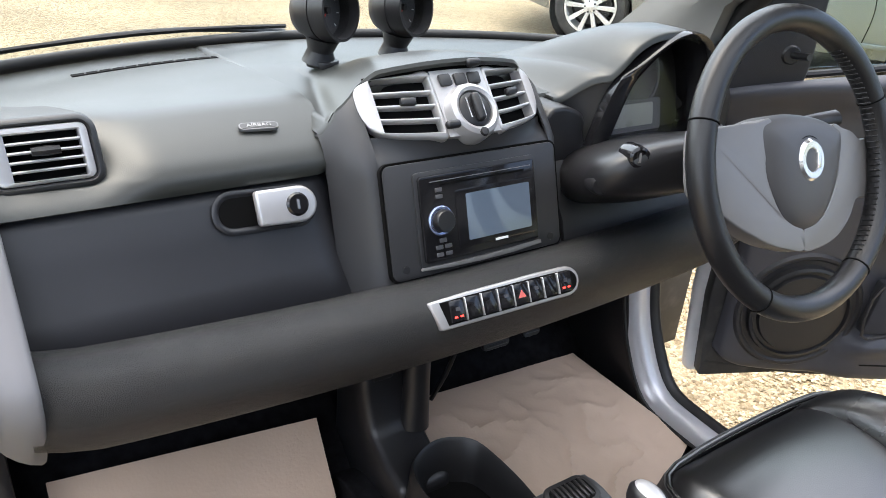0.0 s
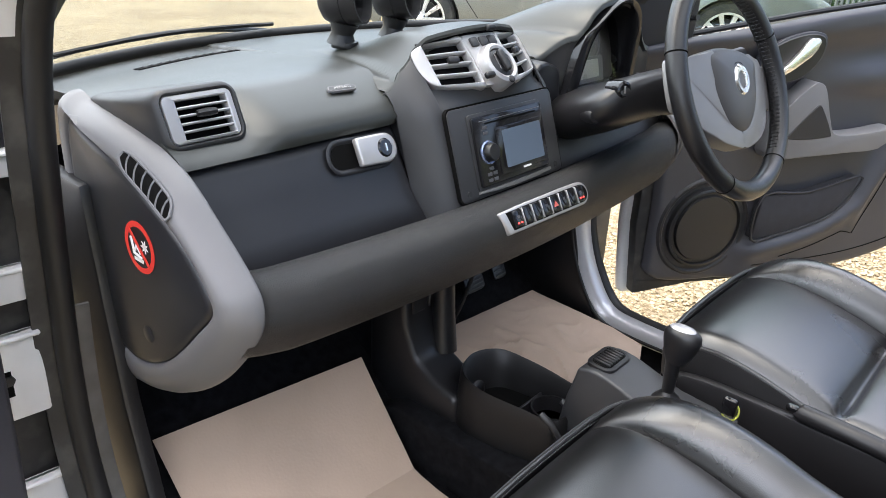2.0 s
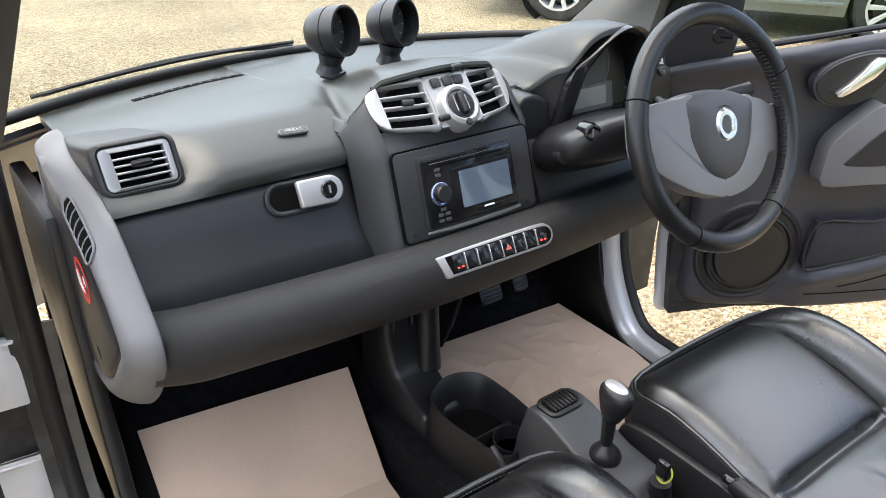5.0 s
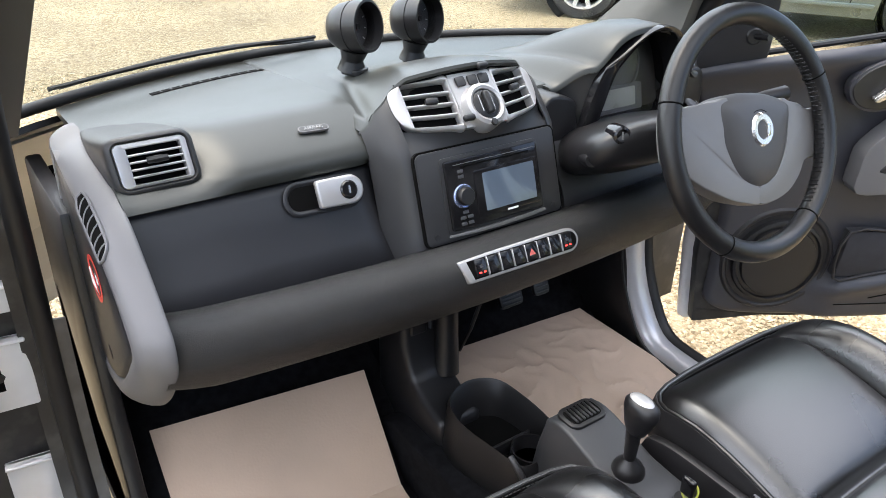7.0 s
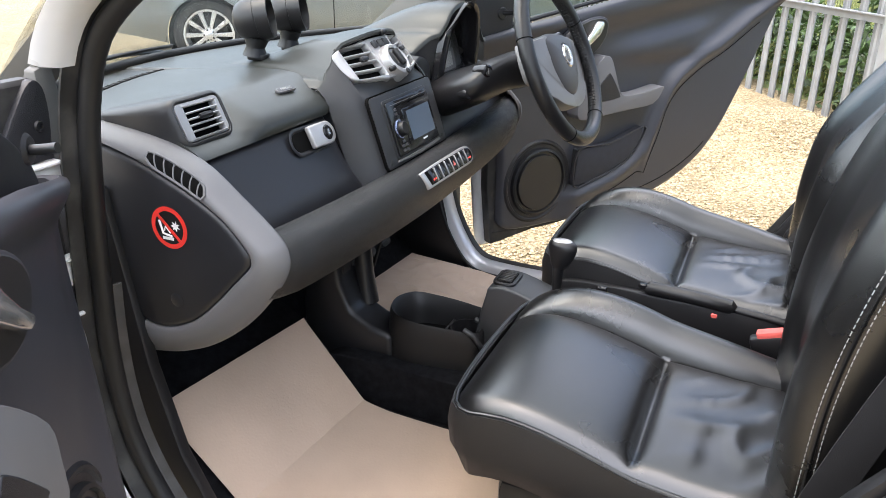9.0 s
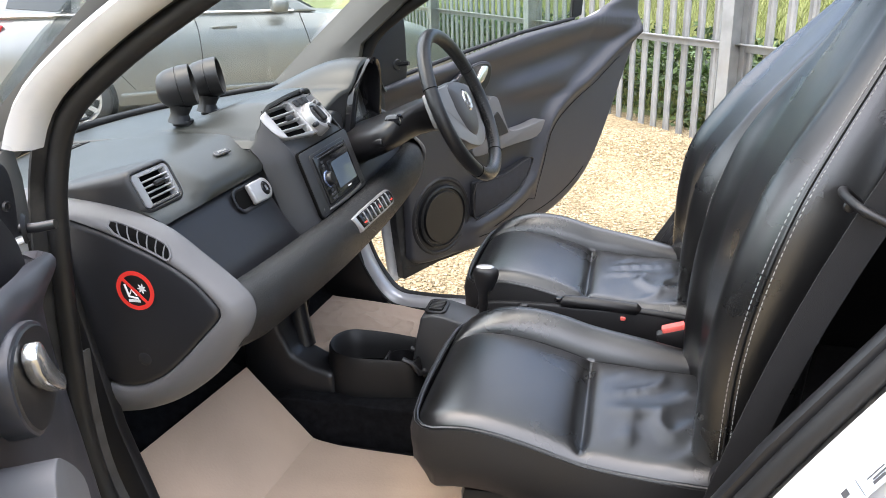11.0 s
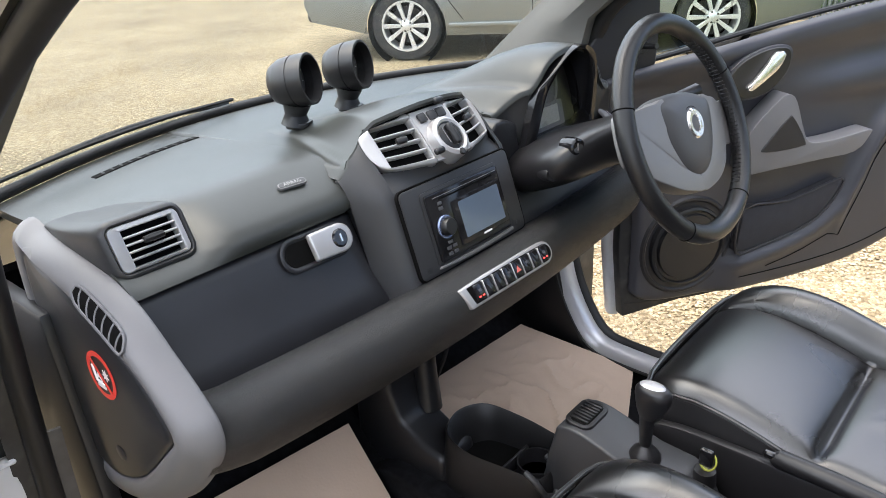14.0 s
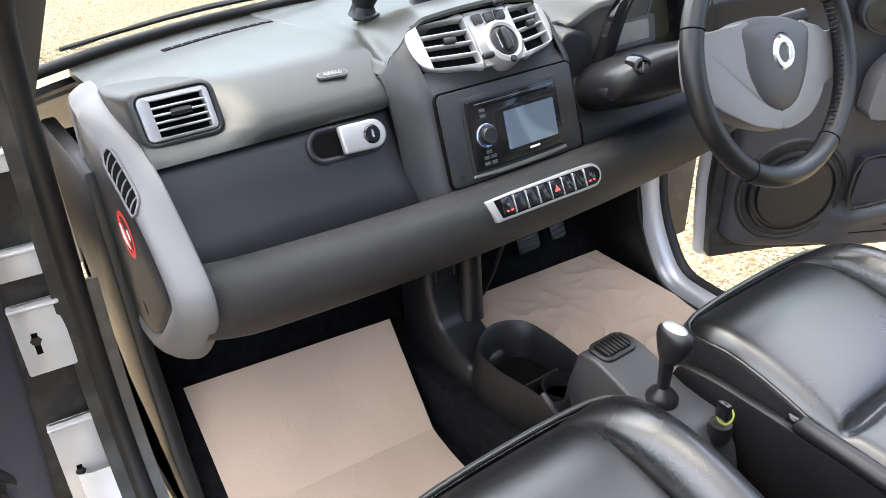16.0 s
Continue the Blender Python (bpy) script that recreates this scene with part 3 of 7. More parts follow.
def car_pose(hub, heading, half):
    """Pose of a car whose right rear wheel stands at hub."""
    d = Vector((*heading, 0)).normalized()
    left = Vector((-d.y, d.x, 0))
    m = Matrix((d, left, (0, 0, 1))).transposed().to_4x4()
    m.translation = Vector((*hub, 0)) + left * (half - 0.015)
    return m


parked_car("estate_car", "silver-green estate car parked on the gravel", car_pose((4.353, 4.193), CAR_DIR[:2], 0.90), M_PAINT_S)


def far_car(name, label, rear, heading, paint):
    d = Vector((*heading, 0)).normalized()
    left = Vector((-d.y, d.x, 0))
    m = Matrix((d, left, (0, 0, 1))).transposed().to_4x4()
    m.translation = Vector((*rear, 0)) + d * 0.95
    return parked_car(name, label, m, paint, spokes=5)


far_car("hatchback_car", "red hatchback parked at the far side of the yard", (18.0, 26.6), (0.52, 0.85), M_PAINT_R)
far_car("saloon_car", "dark blue car parked at the far side of the yard", (21.4, 25.6), (0.25, 0.97), M_PAINT_B)


# ---- the car's shell ----
LOOP = [(0.10, 0.355), (0.165, 0.44), (0.205, 0.55), (0.215, 0.68), (0.205, 0.82), (0.19, 0.95), (0.17, 1.06), (0.13, 1.15), (0.05, 1.215), (-0.06, 1.28), (-0.20, 1.35),
        (-0.38, 1.42), (-0.65, 1.465), (-0.95, 1.46), (-1.12, 1.40), (-1.13, 1.25), (-1.03, 1.08), (-0.90, 0.885), (-0.80, 0.73), (-0.68, 0.53), (-0.58, 0.40), (-0.45, 0.345), (-0.2, 0.335), (0.0, 0.335)]
LOOP = smooth_outline(LOOP, 4)


def loop_at(x, grow):
    """The door opening's outline, drawn out by grow metres, at one side of the car."""
    n = len(LOOP)
    out = []
    for i in range(n):
        a, b = Vector(LOOP[i - 1]), Vector(LOOP[(i + 1) % n])
        t = (b - a).normalized()
        nrm = Vector((t.y, -t.x))
        c = Vector(LOOP[i])
        if nrm.dot(c - Vector((-0.4, 0.85))) < 0:
            nrm = -nrm
        q = c + nrm * grow
        out.append((x, q.x, q.y))
    return out


def windscreen_base(x):
    return Vector((x, 0.60 - 0.52 * x * x, 1.005))


def windscreen_top(x):
    return Vector((x, -0.05 - 0.22 * x * x, 1.455))


def band(rows, closed=True):
    if closed:
        rows = [r + [r[0]] for r in rows]
    return thicken(loft(rows), 0.004)


def car_shell():
    car = thing("small_car_shell", "pale silver two-seat car with open doors", "car")
    for sg, word in ((-1, "passenger"), (1, "driver")):
        X = lambda v: sg * v
        part("door_seal", tube(loop_at(X(0.624), 0.000), 0.0145, 10, closed=True) if sg < 0 else tube(loop_at(0.620, -0.014), 0.019, 12, closed=True), M_SEAL, car, "black rubber door seal")
        lo = [i for i in range(len(LOOP)) if LOOP[i][1] < 0.80 and LOOP[i][0] > -0.45]
        lo = [i for i in lo if i > 60] + [i for i in lo if i <= 60]
        pick = lambda r: [r[i] for i in lo]
        if sg > 0:
            rs = [pick(loop_at(0.546, -0.014)), pick(loop_at(0.550, -0.024)), pick(loop_at(0.559, -0.032)), pick(loop_at(0.574, -0.036)), pick(loop_at(0.592, -0.035)), pick(loop_at(0.604, -0.026))]
            part("cell_strip", band(rs, False), M_SAFETY, car, "silver painted door opening edge")
            part("inner_seal", tube(pick(loop_at(0.545, -0.012)), 0.004, 8), M_SEAL, car)
        else:
            # narrow strip whose grey paints the highlight along the seal's edge
            rs = [pick(loop_at(-0.594, -0.004)), pick(loop_at(-0.602, -0.003)), pick(loop_at(-0.612, 0.0))]
            part("cell_strip", band(rs, False), M_STRIPL, car, "worn grey door opening edge with the seal's highlight painted in")
        part("jamb", band([loop_at(X(0.612), 0.006), loop_at(X(0.632), 0.016), loop_at(X(0.655), 0.02)]), M_JAMB, car, "grimy dark door jamb")
        fr = [loop_at(X(0.640), 0.012), loop_at(X(0.662), 0.013), loop_at(X(0.682), 0.022), loop_at(X(0.690), 0.034), loop_at(X(0.676), 0.044), loop_at(X(0.63), 0.052)]
        fs = [loop_at(X(0.655), 0.028), loop_at(X(0.685), 0.036), loop_at(X(0.70), 0.055), loop_at(X(0.70), 0.10), loop_at(X(0.68), 0.16)]
        n = len(LOOP)
        k0 = next(i for i in range(n) if LOOP[i][1] > (1.0 if sg > 0 else 1.085))
        k1 = next(i for i in range(n) if LOOP[i][0] < -0.62 and LOOP[i][1] < 0.50)
        part("side_frame", band([r[k0:k1] for r in fr], False), M_BODY, car, "pale silver A-pillar and roof rail")
        part("sill", band([r[k1:] + r[:6] for r in fs], False), M_BODY, car, "pale silver sill")
        # A-pillar trim between the screen's edge and the seal
        rows = []
        for k in range(13):
            t = k / 12
            a = windscreen_base(X(0.60)).lerp(windscreen_top(X(0.56)), t)
            y, z = hermite([(0, 0.19, 0.95), (0.25, 0.145, 1.13), (0.5, 0.0, 1.25), (0.75, -0.20, 1.345), (1, -0.40, 1.42)], t)
            b = Vector((X(0.575), y, z))
            if sg < 0:
                b = a + Vector((-0.012, -0.035, -0.006))
            mid = a.lerp(b, 0.5) + Vector((-X(0.02), -0.01, -0.01))
            rows.append([a + Vector((X(0.01), 0.03, 0)), a, a.lerp(mid, 0.5) + Vector((-X(0.008), 0, 0)), mid, b.lerp(mid, 0.4), b, b + Vector((X(0.03), 0.0, 0.0))])
        part("pillar_trim", thicken(loft(rows), 0.005), M_PILLAR, car, "grey A-pillar trim")
        part("kick_panel", prism([(0.5, 0.92), (0.5, 0.3), (0.08, 0.3), (0.16, 0.46), (0.20, 0.62), (0.235, 0.88), (0.24, 0.92)], X(0.545), X(0.57), lambda u, v, w: (w, u, v), 0.006), M_BLACK, car)
        part("front_wing", prism([(0.25, 0.92), (0.62, 0.88), (1.05, 0.75), (1.2, 0.4), (0.95, 0.35), (0.8, 0.62), (0.5, 0.62), (0.36, 0.4), (0.25, 0.4)], X(0.66), X(0.72), lambda u, v, w: (w, u, v), 0.02, 3), M_BODY, car)
        part("rear_side", prism([(-1.14, 1.46), (-1.6, 1.3), (-1.75, 0.9), (-1.75, 0.4), (-0.62, 0.36), (-0.80, 0.62), (-1.0, 0.93), (-1.16, 1.16)], X(0.64), X(0.72), lambda u, v, w: (w, u, v), 0.02, 3), M_BODY, car)
        part("inner_side", prism([(-1.12, 1.44), (-1.3, 1.3), (-1.3, 0.3), (-0.50, 0.33), (-0.63, 0.48), (-0.78, 0.74), (-0.98, 1.04), (-1.1, 1.22)], X(0.585), X(0.61), lambda u, v, w: (w, u, v), 0.008), M_BLACK, car, "black B-pillar trim")
        part("hinge_pillar", box((0.20, 0.03, 0.76), (X(0.735), 0.262, 0.71), 0.006, 1), M_JAMB, car, "grimy black hinge pillar")
        if sg < 0:
            qt = part("corner_trim", prism(smooth_outline([(-0.715, 0.952), (-0.640, 0.952), (-0.634, 1.000), (-0.629, 1.045), (-0.632, 1.078), (-0.646, 1.090), (-0.668, 1.072), (-0.715, 1.000)], 3), 0.238, 0.256, lambda u, v, w: (u, w, v), 0.005, 2), M_DOORP, car, "dark plastic corner trim by the hinge")
            part("trim_screw", lathe([(0.0, 0.001), (0.003, 0.001), (0.0036, 0.0035), (0.0065, 0.0035), (0.008, 0.0)], 18, frame_m((-0.650, 0.238, 1.030), (1, 0, 0), (0, 0, 1))), M_BLACK, qt)
            part("corner_filler", prism([(-0.640, 0.94), (-0.612, 0.94), (-0.606, 1.06), (-0.612, 1.11), (-0.640, 1.10)], 0.240, 0.262, lambda u, v, w: (u, w, v), 0.004, 2), M_PILLAR, car, "dusty grey body corner")
    # windscreen
    xs = [-0.61 + 1.22 * k / 20 for k in range(21)]
    rows = []
    for j in range(9):
        t = j / 8
        rows.append([windscreen_base(x).lerp(windscreen_top(x * 0.94), t) + Vector((0, 0.03, 0.02)) * math.sin(math.pi * t) + Vector((0, 0.012, 0)) for x in xs])
    g = part("windscreen", thicken(loft(rows), 0.004), M_GLASS, car, "clear windscreen")
    g.visible_shadow = False
    edge = [windscreen_base(x) + Vector((0, 0.004, 0.002)) for x in xs]
    part("screen_border", tube(edge, 0.0095, 10), M_SEAL, car, "black windscreen border")
    part("roof", thicken(loft([[windscreen_top(x) + Vector((0, 0.01 - y, 0.03 * (1 - (x / 0.6) ** 2) + (0.03 if y > 0.05 else 0))) for x in xs] for y in (0, 0.05, 0.12)]), 0.02), M_ROOF, car, "black roof header")
    # unseen see-through roof panel, added so that sky light reaches the dash
    part("added_roof_pane", thicken(loft([[windscreen_top(x) + Vector((0, 0.01 - y, 0.03 * (1 - (x / 0.6) ** 2) + 0.03)) for x in xs] for y in (0.12, 0.4, 0.8, 0.95)]), 0.004), M_ROOFGLASS, car, "unseen tinted roof panel added to let light in").visible_shadow = False
    part("roof_rear", thicken(loft([[windscreen_top(x) + Vector((0, 0.01 - y, 0.03 * (1 - (x / 0.6) ** 2) + 0.03)) for x in xs] for y in (0.95, 1.1, 1.4)]), 0.02), M_ROOF, car, "black roof lining")
    part("rear_bulkhead", box((1.24, 0.04, 1.2), (0, -1.32, 0.88), 0.01), M_BLACK, car)
    part("floor_pan", box((1.2, 1.65, 0.04), (0, -0.62, 0.285)), M_CARPET, car, "black carpeted floor")
    part("toe_board", prism([(0.05, 0.262), (0.06, 0.282), (0.26, 0.452), (0.34, 0.50), (0.46, 0.70), (0.48, 0.70), (0.5, 0.262)], -0.57, -0.06, lambda u, v, w: (w, u, v), 0.004), M_CARPET, car)
    part("toe_board", prism([(0.05, 0.262), (0.06, 0.300), (0.25, 0.355), (0.33, 0.42), (0.46, 0.62), (0.48, 0.70), (0.5, 0.262)], -0.055, 0.57, lambda u, v, w: (w, u, v), 0.004), M_CARPET, car)
    part("bulkhead", box((1.10, 0.03, 0.62), (0, 0.485, 0.585)), M_CARPET, car)
    # scuttle and bonnet
    rows = []
    for dy, z in ((0.005, 0.985), (0.05, 0.965), (0.12, 0.94), (0.17, 0.93)):
        rows.append([windscreen_base(x) + Vector((0, dy, z - 1.005)) for x in xs])
    part("scuttle", thicken(loft(rows), 0.01), M_BLACK, car, "black plastic scuttle panel")
    rows = []
    for dy, z in ((0.175, 0.925), (0.24, 0.90), (0.36, 0.82), (0.48, 0.72), (0.54, 0.60), (0.55, 0.4)):
        rows.append([windscreen_base(x * 1.1) + Vector((0, dy - 0.03, z - 1.005)) for x in xs])
    part("bonnet", thicken(loft(rows), 0.01), M_BODY, car, "pale silver bonnet")
    for x0, x1, dz in ((0.02, -0.50, 0.0),):
        a, b = windscreen_base(x0) + Vector((0, 0.05, 0.0 + dz)), windscreen_base(x1) + Vector((0, 0.012, 0.018 + dz))
        path = [a.lerp(b, k / 8) + Vector((0, 0.0, 0.018 * math.sin(math.pi * k / 8))) for k in range(9)]
        wp = part("wiper", tube(path, lambda t: 0.0052 - 0.0024 * t, 8), M_BLACK, car, "black wiper arm")
        c, d = windscreen_base(x0 - 0.02) + Vector((0, 0.0, 0.020 + dz)), windscreen_base(x1 - 0.02) + Vector((0, -0.006, 0.026 + dz))
        part("wiper_blade", tube([c.lerp(d, k / 6) + Vector((0, 0, 0.010 * math.sin(math.pi * k / 6))) for k in range(7)], 0.0035, 6, flat=1.3), M_SEAL, wp)
    return car


M_PILLAR = material("pillar_trim_grey", (0.095, 0.095, 0.088), 0.6, vary=0.08, scale=8, bump=0.2, grain=900)
# tint of the roof panel that is added to let light in
M_ROOFGLASS = glass("added_roof_tint", (0.7, 0.72, 0.72), 1.0)
# grey of the seal edge highlight, mottled with wear
M_STRIPL = material("worn_highlight_grey", (0.07, 0.068, 0.065), 0.4, metal=0.3, vary=0.3, scale=18, second=(0.05, 0.045, 0.04), second_scale=20, second_amount=0.6)
M_ROOF = material("roof_lining", (0.05, 0.05, 0.05), 0.9, vary=0.1, scale=9)
car_shell()


# ---- dashboard ----
def pad_profile(x):
    """Passenger-side section of the dash top from the screen down to the crease over the glovebox."""
    yb = windscreen_base(x).y - 0.006
    e = min(1.0, max(0.0, (-0.455 - x) / 0.06))
    lift = 0.012 * (1 - (x / 0.6) ** 2) - 0.009 * e * e * (3 - 2 * e)
    k = 0.5 + 0.5 * math.cos(math.pi * min(1.0, max(0.0, abs(abs(x) - 0.461) - 0.03) / 0.075))
    # the right end turns in before the console
    r = min(1.0, max(0.0, (x + 0.186) / 0.032))
    r = 1 - math.sqrt(max(0.0, 1 - r * r))
    prof = [(yb, 1.0), (yb - 0.06, 1.003 + 0.4 * min(0.0, lift)), (max(yb - 0.16, 0.30), 1.008 + lift * 0.6), (0.255, 1.016 + lift), (0.20, 1.018 + lift), (0.165 + 0.03 * k, 1.014 + lift), (0.135 + 0.042 * k, 1.006 + 0.6 * min(0.0, lift)), (0.112 + 0.045 * k, 0.996), (0.097 + 0.03 * k, 0.982), (0.090 + 0.012 * k, 0.972), (0.092, 0.962), (0.115, 0.955)]
    return [(y + 0.016 * r * min(1.0, max(0.0, (0.992 - z) / 0.015)), z + 0.018 * r * min(1.0, max(0.0, (0.985 - z) / 0.02))) for y, z in prof]


def stack_y(x, z):
    return -0.004 + 0.33 * (z - 0.853) + 0.9 * x * x * 0.35


def dashboard():
    d = thing("dashboard", "dark grey moulded dashboard with silver vents", "dashboard")
    xs = [-0.515 + 0.0121 * k for k in range(27)] + [-0.188 + 0.004 * k for k in range(9)]
    part("top_pad", sheet(loft([[(x, y, z) for y, z in pad_profile(x)] for x in xs]), 0.012, (0, -0.3, 1)), M_PAD, d, "soft dark grey upper pad", angle=60)
    def pad_height(x, y):
        prof = pad_profile(x)
        for (y0, z0), (y1, z1) in zip(prof, prof[1:]):
            if y1 <= y <= y0:
                return z0 + (z1 - z0) * (y0 - y) / (y0 - y1)
        return 1.0
    rows = []
    for k in range(13):
        x = -0.376 + 0.222 * k / 12
        y = 0.436 + 0.048 * math.sin(math.pi / 2 * k / 12)
        rows.append([(x, y - 0.008 + 0.008 * j, pad_height(x, y - 0.008 + 0.008 * j) + 0.0012) for j in range(3)])
    # black sheet laid on the pad, its colour the shade of an open slot
    slot = part("defrost_slot", sheet(loft(rows), 0.002, (0, 0, 1)), M_DARK, d, "dark defrost slot", angle=60)
    for k in range(1, 12):
        p, q = Vector(rows[k][0]), Vector(rows[k][2])
        part("slot_rib", tube([p, q], 0.0014, 6), M_STACK, slot)
    # middle and driver's side of the top, with the cowl over the centre vents
    rows = []
    step = lambda t: (lambda q: q * q * (3 - 2 * q))(min(1.0, max(0.0, t)))

    def hood_z(x, y):
        a, yb = abs(x), windscreen_base(x).y - 0.006
        z = 1.004 + 0.014 * min(1, (yb - y) / 0.2)
        wide = 0.172 - 0.074 * min(1.0, max(0.0, (y - 0.08) / 0.21))
        # a gentle slope out to a crease, then a short fall to the pad
        slope = min(1.0, max(0.0, (a - (wide - 0.062)) / 0.050))
        side = (1 - 0.62 * slope ** 1.4) * (1 - step((a - (wide - 0.012)) / 0.012))
        z += (1.089 - 1.15 * a * a - 1.018) * side * (1 - step((y - 0.10) / 0.30))
        if x < 0:
            z -= 0.014 * step((a - 0.160) / 0.012)
        return z

    def lean(a, z):
        return 0.041 + 0.33 * (z - 0.98) + max(0.0, z - 0.985) * 0.62 + 0.055 * ((a - 0.130) / 0.042) ** 1.8

    def cheek_top(x):
        a, top = min(0.172, max(0.130, abs(x))), 1.03
        for k in range(14):
            top = 0.5 * top + 0.5 * (hood_z(math.copysign(a, x), lean(a, top) + 0.004) - 0.003)
        return lean(a, top), top
    xs2 = [-0.172 + 0.004 * k for k in range(88)] + [0.18 + 0.035 * k for k in range(12)]
    for x in xs2:
        yb = windscreen_base(x).y - 0.006
        a = abs(x)
        yf = 0.086 + 1.55 * min(a, 0.130) ** 2
        yf += (cheek_top(x)[0] + 0.003 - yf) * step((a - 0.122) / 0.008)
        row = [(x, yb, 1.0)]
        for k2 in range(1, 61):
            y = yb + (yf - yb) * k2 / 60
            z = hood_z(x, y)
            row.append((x, y, z))
        zl = row[-1][2]
        row += [(x, yf - 0.003, zl - 0.004), (x, yf - 0.001, zl - 0.009), (x, yf + 0.010, zl - 0.012), (x, yf + 0.014, 0.99), (x, yf + 0.016, 0.93)]
        rows.append(row)
    part("top_middle", sheet(loft(rows), 0.006, (0, 0, 1)), M_PAD, d, "soft dark grey dash top and vent cowl", angle=50)
    # cheeks beside the centre vents, running down into the console
    for sg in (-1, 1):
        rows = []
        for i in range(22):
            x = 0.130 + 0.042 * i / 21
            y, top = cheek_top(sg * x)
            row = [(sg * x, lean(x, 0.828 + (top - 0.828) * k / 12), 0.828 + (top - 0.828) * k / 12) for k in range(13)]
            row += [(sg * x, y + 0.002, top + 0.0010), (sg * x, y + 0.006, top + 0.0005), (sg * x, y + 0.014, top - 0.010)]
            rows.append(row)
        part("console_cheek", sheet(loft(rows), 0.003, (0, -1, 0.3)), M_STACK, d, "dark console cheek", angle=60)
    # glovebox lid
    rows = []
    for k in range(12):
        x = -0.515 + (-0.158 + 0.515) * (1 - (1 - k / 11) ** 1.6)
        b = 0.004 * math.sin(math.pi * k / 11) - 0.022 * max(0.0, (x + 0.185) / 0.027) ** 2
        rows.append([(x, 0.125, 0.962), (x, 0.106 - b, 0.960), (x, 0.094 - b, 0.945), (x, 0.076 - b, 0.91), (x, 0.052 - b, 0.868), (x, 0.028 - b * 0.5, 0.832), (x, 0.035, 0.815)])
    gb = part("glovebox_lid", sheet(loft(rows), 0.01, (0, -1, 0.3)), M_BIN, d, "dark blue-grey glovebox lid", angle=60)
    up = Vector((0, 0.42, 0.907))
    gm = frame_m((-0.237, 0.0825, 0.936), (1, 0, -0.04), up)
    lip = [rounded(0.122 + 2 * g, 0.047 + 2 * g, 0.0225 + g, 6, (-0.014, -0.002)) for g in (0.001, -0.002, -0.004, -0.008)]
    part("handle_recess", loft([[(u, v, w) for u, v in o] for o, w in zip(lip, (0.0012, 0.0030, 0.0022, -0.0005))], wrap=True), M_BIN, gb, m=gm, angle=60)
    # recess shading painted as a near-black plate under the latch
    part("recess_floor", prism(rounded(0.108, 0.033, 0.016, 6, (-0.014, -0.002)), -0.002, 0.0012), M_DARK, gb, m=gm)
    ho = [(-0.028, -0.021), (-0.030, 0.019), (0.022, 0.020)] + [(0.022 + 0.021 * math.cos(radians(a)), -0.001 + 0.021 * math.sin(radians(a))) for a in range(75, -76, -15)] + [(0.022, -0.022)]
    hd = part("latch_handle", prism(ho, 0.004, 0.016, width=0.004, seg=3), M_SILVER, gb, "silver latch handle", m=gm)
    part("lock", lathe([(0.0, 0.0185), (0.011, 0.0185), (0.0135, 0.0165), (0.0135, 0.012)], 24), M_GLOSS, hd, "black key lock", m=Matrix.Translation((0.018, -0.001, 0)))
    part("key_slot", box((0.003, 0.011, 0.002), (0.018, -0.001, 0.0188)), M_CHROME, hd)
    # knee bar
    prof = [(0.04, 0.822), (0.022, 0.833), (-0.005, 0.850), (-0.03, 0.861), (-0.048, 0.861), (-0.064, 0.850), (-0.073, 0.830), (-0.074, 0.806), (-0.066, 0.780), (-0.052, 0.760), (-0.02, 0.748), (0.05, 0.742), (0.16, 0.745)]
    prof = smooth_outline(prof, 3, False)
    rows = []
    for k in range(40):
        x = -0.525 + 1.09 * k / 39
        dy = 0.03 * (x / 0.55) ** 2
        e = min(1.0, max(0.0, (abs(x) - 0.455) / 0.065)) ** 2
        rows.append([(x, y + dy + 0.012 * e, z + 0.006 * (x / 0.55) ** 2 + 0.004 * e * (z < 0.80)) for y, z in prof])
    part("knee_bar", sheet(loft(rows), 0.008, (0, -1, 0)), M_BAR, d, "black grained padded knee bar", angle=60)
    part("dash_underside", prism([(0.10, 0.75), (0.16, 0.72), (0.34, 0.66), (0.48, 0.66), (0.48, 0.80), (0.10, 0.80)], -0.54, 0.54, lambda u, v, w: (w, u, v), 0.01), M_BLACK, d)
    # end caps
    outer = smooth_outline([(0.335, 1.004), (0.29, 1.006), (0.19, 0.998), (0.09, 0.967), (0.024, 0.919), (-0.030, 0.873), (-0.047, 0.846), (-0.043, 0.812), (-0.012, 0.765), (0.034, 0.715), (0.09, 0.672), (0.143, 0.644), (0.20, 0.627), (0.265, 0.622), (0.315, 0.66), (0.335, 0.85)], 5)
    inner = smooth_outline([(0.285, 0.990), (0.235, 0.983), (0.155, 0.958), (0.082, 0.926), (0.030, 0.893), (-0.002, 0.858), (-0.009, 0.842), (-0.003, 0.826), (0.028, 0.794), (0.062, 0.759), (0.105, 0.722), (0.150, 0.699), (0.190, 0.693), (0.228, 0.706), (0.262, 0.74), (0.285, 0.85)], 5)
    for sg in (-1, 1):
        mixed = lambda t, x: [(sg * x, a[0] + (b[0] - a[0]) * t, a[1] + (b[1] - a[1]) * t) for a, b in zip(inner, outer)]
        cap = part("end_cap", loft([mixed(-0.08, 0.546), mixed(0.0, 0.5535), mixed(0.10, 0.556), mixed(0.30, 0.5550), mixed(0.48, 0.5515), mixed(0.62, 0.5465), mixed(0.80, 0.537), mixed(0.93, 0.527), mixed(1.0, 0.517), mixed(0.97, 0.5135), mixed(0.80, 0.512)], wrap=True), M_GREY, d, "grey plastic end cap", angle=60)
        inset = lambda g, x: [(sg * x, 0.135 + (y - 0.135) * g, 0.835 + (z - 0.835) * g) for y, z in inner]
